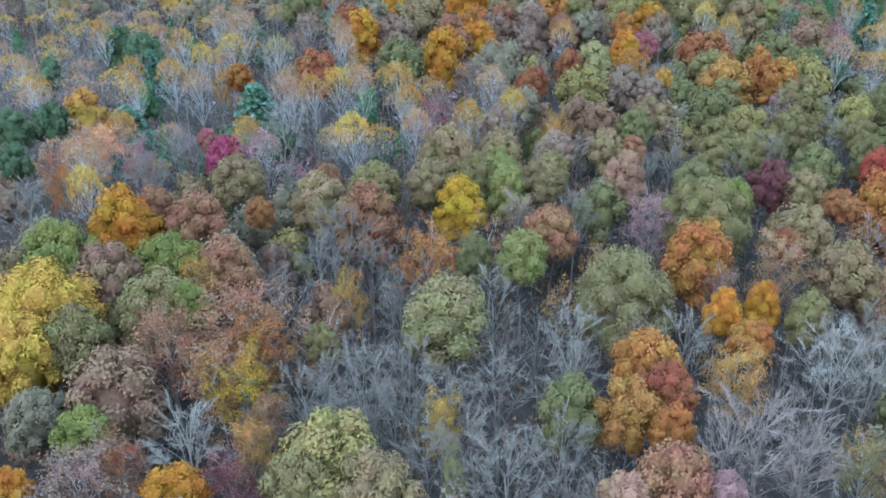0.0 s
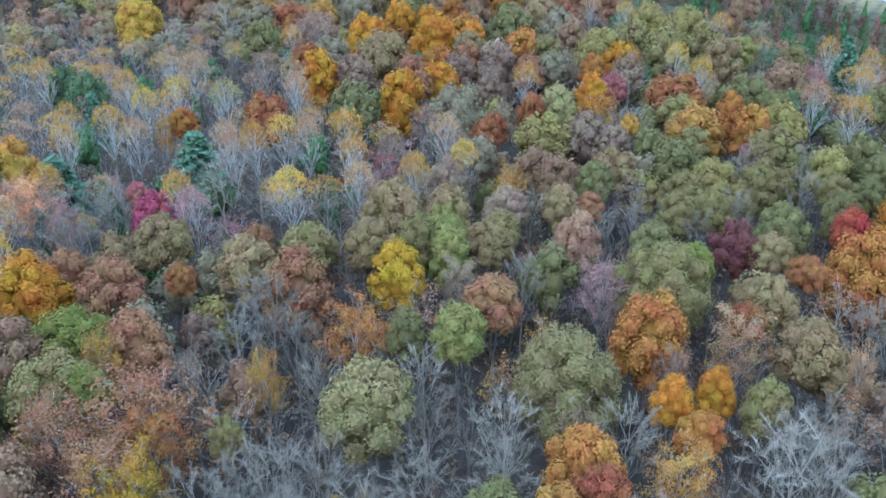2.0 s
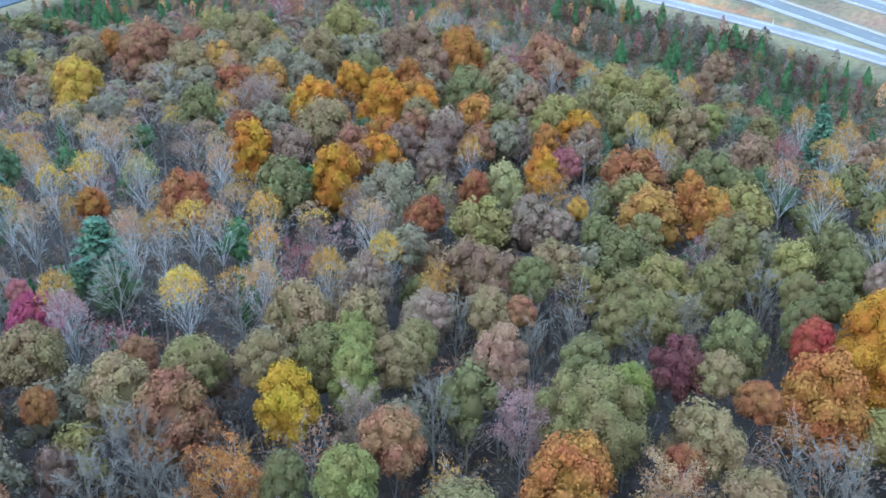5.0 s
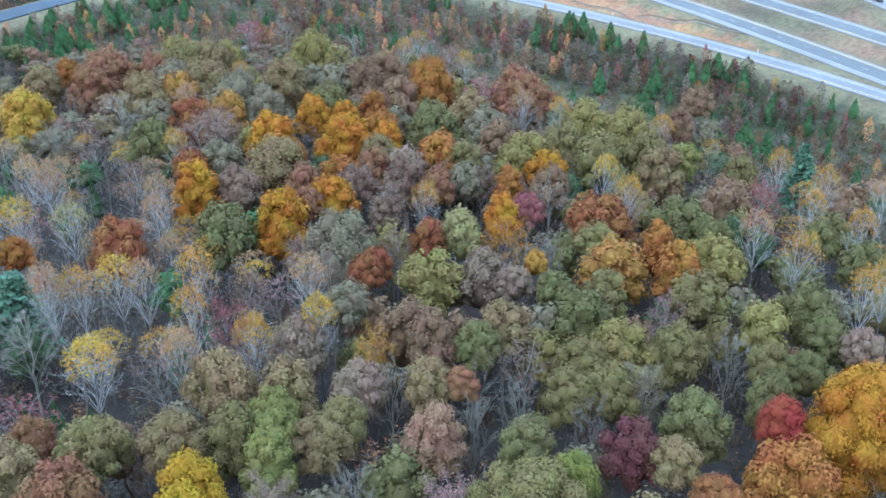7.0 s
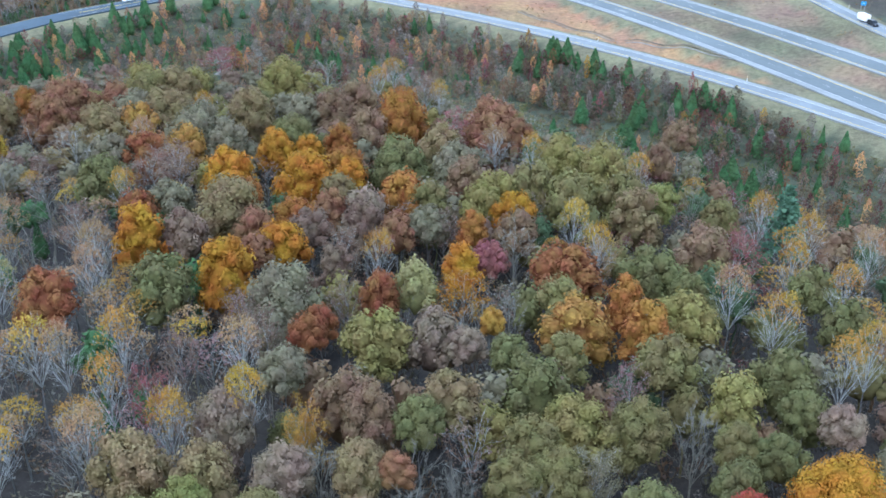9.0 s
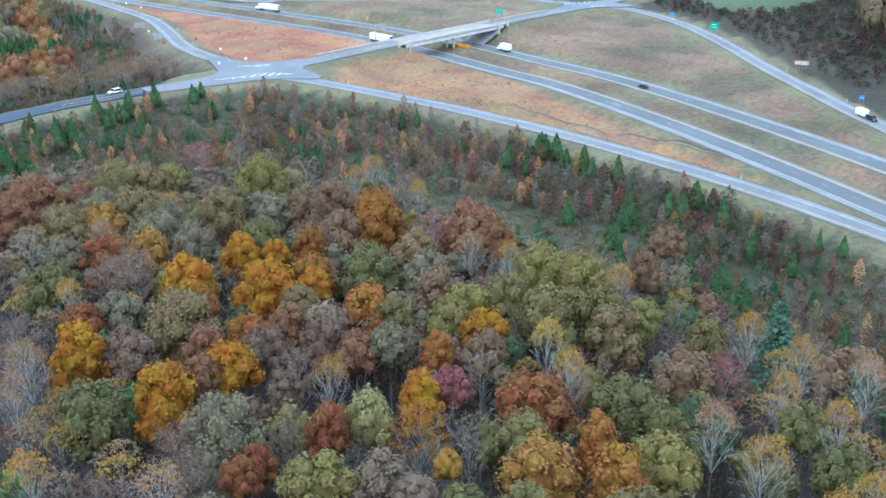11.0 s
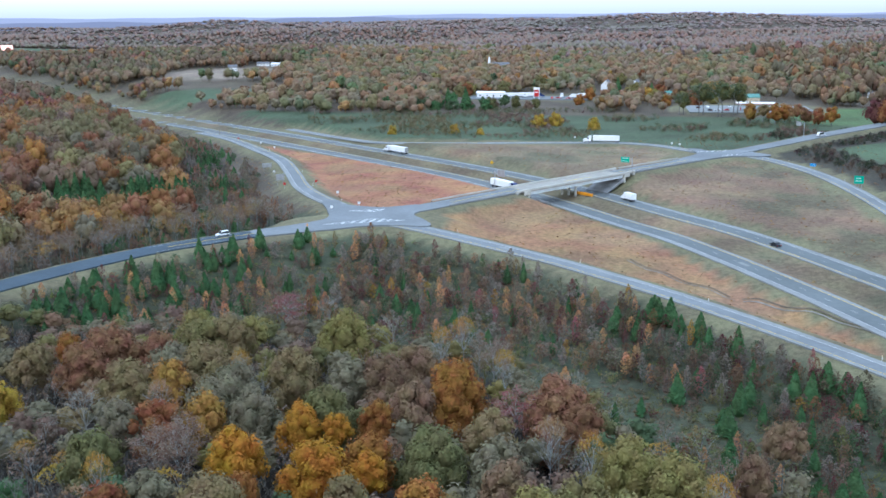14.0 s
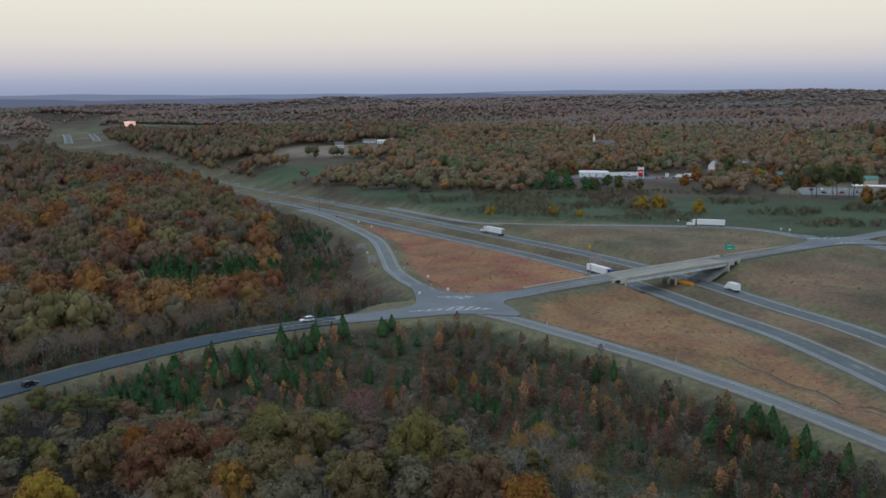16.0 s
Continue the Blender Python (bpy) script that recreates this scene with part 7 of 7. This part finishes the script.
part("sign_top", boxed(-2.6, 2.6, -0.4, 0.4, 7.6, 9.6, bevel=0.05), WHITE, pylon)
part("sign_board", boxed(-1.95, 1.95, -0.35, 0.35, 2.0, 7.3, bevel=0.05), RED, pylon, "red sign board")
part("price_bar", boxed(-1.4, 1.4, -0.40, -0.36, 5.2, 6.0), WHITE, pylon)

far_board = thing("billboard", "lit orange billboard on a mast far beyond the hill", "billboard", at=facing(-877, 1521, 53, 100))
part("mast", rods(((0, 0.6, -2), (0, 0.6, 9), 0.7)), STEEL, far_board)
part("panel", boxed(-9, 9, -0.4, 0.4, 9, 17, bevel=0.05), LAMP, far_board, "glowing orange panel")
part("panel", boxed(-8, 8, -0.4, 0.4, 1, 8, bevel=0.05), TAN_WALL, far_board, "pale lower panel")

# trees that stand by themselves beyond the highway
for x, y, r, h in ((5, 760, 4.6, 9), (16, 768, 4.2, 9.5), (42, 748, 4.2, 9), (-48, 722, 3.4, 6), (-88, 716, 3.0, 6), (-30, 716, 2.6, 4.5)):
    plant("round", x, y, h, r, "yellow", "yellow trees on the bank")
for x, y, r, h in ((118, 838, 8, 24), (131, 832, 8.5, 26), (143, 840, 7, 24), (104, 842, 6, 17)):
    plant("sparse", x, y, h, r, "greendark", "tall dark trees before the forecourt")
    plant("round", x + 3, y + 2, h, r * 0.72, "greenolive", "tall dark trees before the forecourt")
for x, y, hue in ((148, 792, "ochre"), (156, 786, "olivetan"), (163, 780, "rustorange"), (170, 786, "rustorange"), (176, 777, "rusttan"), (183, 782, "rustpink"), (190, 775, "rust"), (197, 770, "rustorange"), (214, 730, "maroon"), (219, 722, "rust"), (224, 734, "maroon"), (229, 726, "rustpink")):
    plant("round", x, y, rng.uniform(11, 15) if x < 200 else rng.uniform(15, 18), rng.uniform(3.6, 4.8) if x < 200 else 5.4, hue, "rust-coloured trees beside the forecourt")
for _ in range(30):
    plant("round", -82 + 44 * rng.normal() * 0.8, 868 + 12 * rng.normal(), rng.uniform(7, 11), rng.uniform(3.2, 4.8), rng.choice(["greendark", "greendark", "darkgreen", "greenolive", "pinkbrown"]), "dark trees on the bank below the village")
for _ in range(52):
    x, y = rng.uniform(-140, 150), rng.uniform(905, 1080)
    if -52 < x < 20 and y < 972 or 128 < x < 190 and y < 920:
        continue
    plant("round", x, y, rng.uniform(9, 15), rng.uniform(4.2, 6.6), rng.choice(["olive", "yellowolive", "rustorange", "tanbrown", "ochre", "greendark", "pinkbrown", "rust", "paleolive", "gold"]), "garden trees of the village")
for x, y in ((28, 905), (46, 890), (58, 900), (36, 930), (98, 905), (106, 925)):
    plant("round", x, y, rng.uniform(8, 12), rng.uniform(3.5, 5), rng.choice(["rustorange", "ochre", "rusttan"]), "garden trees of the village")
for x, y in ((88, 955), (60, 1000), (-95, 905), (-110, 915), (-80, 900), (-125, 905), (-66, 905)):
    plant("cedar", x, y, 13, 3.6, "darkgreen", "dark conifers by the village")

# ---- the farthest ridges ----
def ridge(name, y, top, uneven, phase, rgb, label):
    """A long far ridge, its bluish distance haze painted on as an even glow."""
    a = np.linspace(radians(55), radians(150), 260)
    n, i = len(a), np.arange(259)
    s = a * 4700
    z = top + uneven * (np.sin(s / 420 + phase) + 0.6 * np.sin(s / 170 + 2 * phase) + 0.25 * np.sin(s / 61 + phase))
    v = np.vstack([np.stack([50 + r * np.cos(a), 100 + r * np.sin(a), h], 1) for r, h in ((y, np.full(n, -60.0)), (y + 6, z), (y + 60, np.full(n, -60.0)))])
    f = np.vstack([np.stack([i, i + 1, i + 1 + n, i + n], 1), np.stack([i + n, i + n + 1, i + 2 * n + 1, i + 2 * n], 1)])
    # The emission stands in for haze; the ridge is no lamp.
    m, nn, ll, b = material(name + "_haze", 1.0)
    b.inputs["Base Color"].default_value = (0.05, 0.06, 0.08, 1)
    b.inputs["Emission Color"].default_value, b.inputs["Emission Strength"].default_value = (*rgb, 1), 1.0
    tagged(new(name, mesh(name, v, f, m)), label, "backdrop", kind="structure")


ridge("backdrop_1", 4600, 58, 7, 0.4, (0.16, 0.19, 0.30), "far wooded ridge, glowing flat blue in place of haze")
ridge("backdrop_2", 4780, 72, 4, 1.9, (0.27, 0.32, 0.48), "farthest ridge on the horizon, glowing pale blue in place of haze")

# a cluster of thinning peach and rust-coloured trees at the edge of the pines
plant("sparse", -51.3, 134.5, 18.4, 3.6, "peachorange")
plant("sparse", -55.0, 136.5, 18.0, 2.8, "peachtan")
plant("sparse", -56.6, 128.6, 17.2, 3.0, "rustpink")
plant("cap", -49.5, 136.6, 19.6, 2.3, "gold")
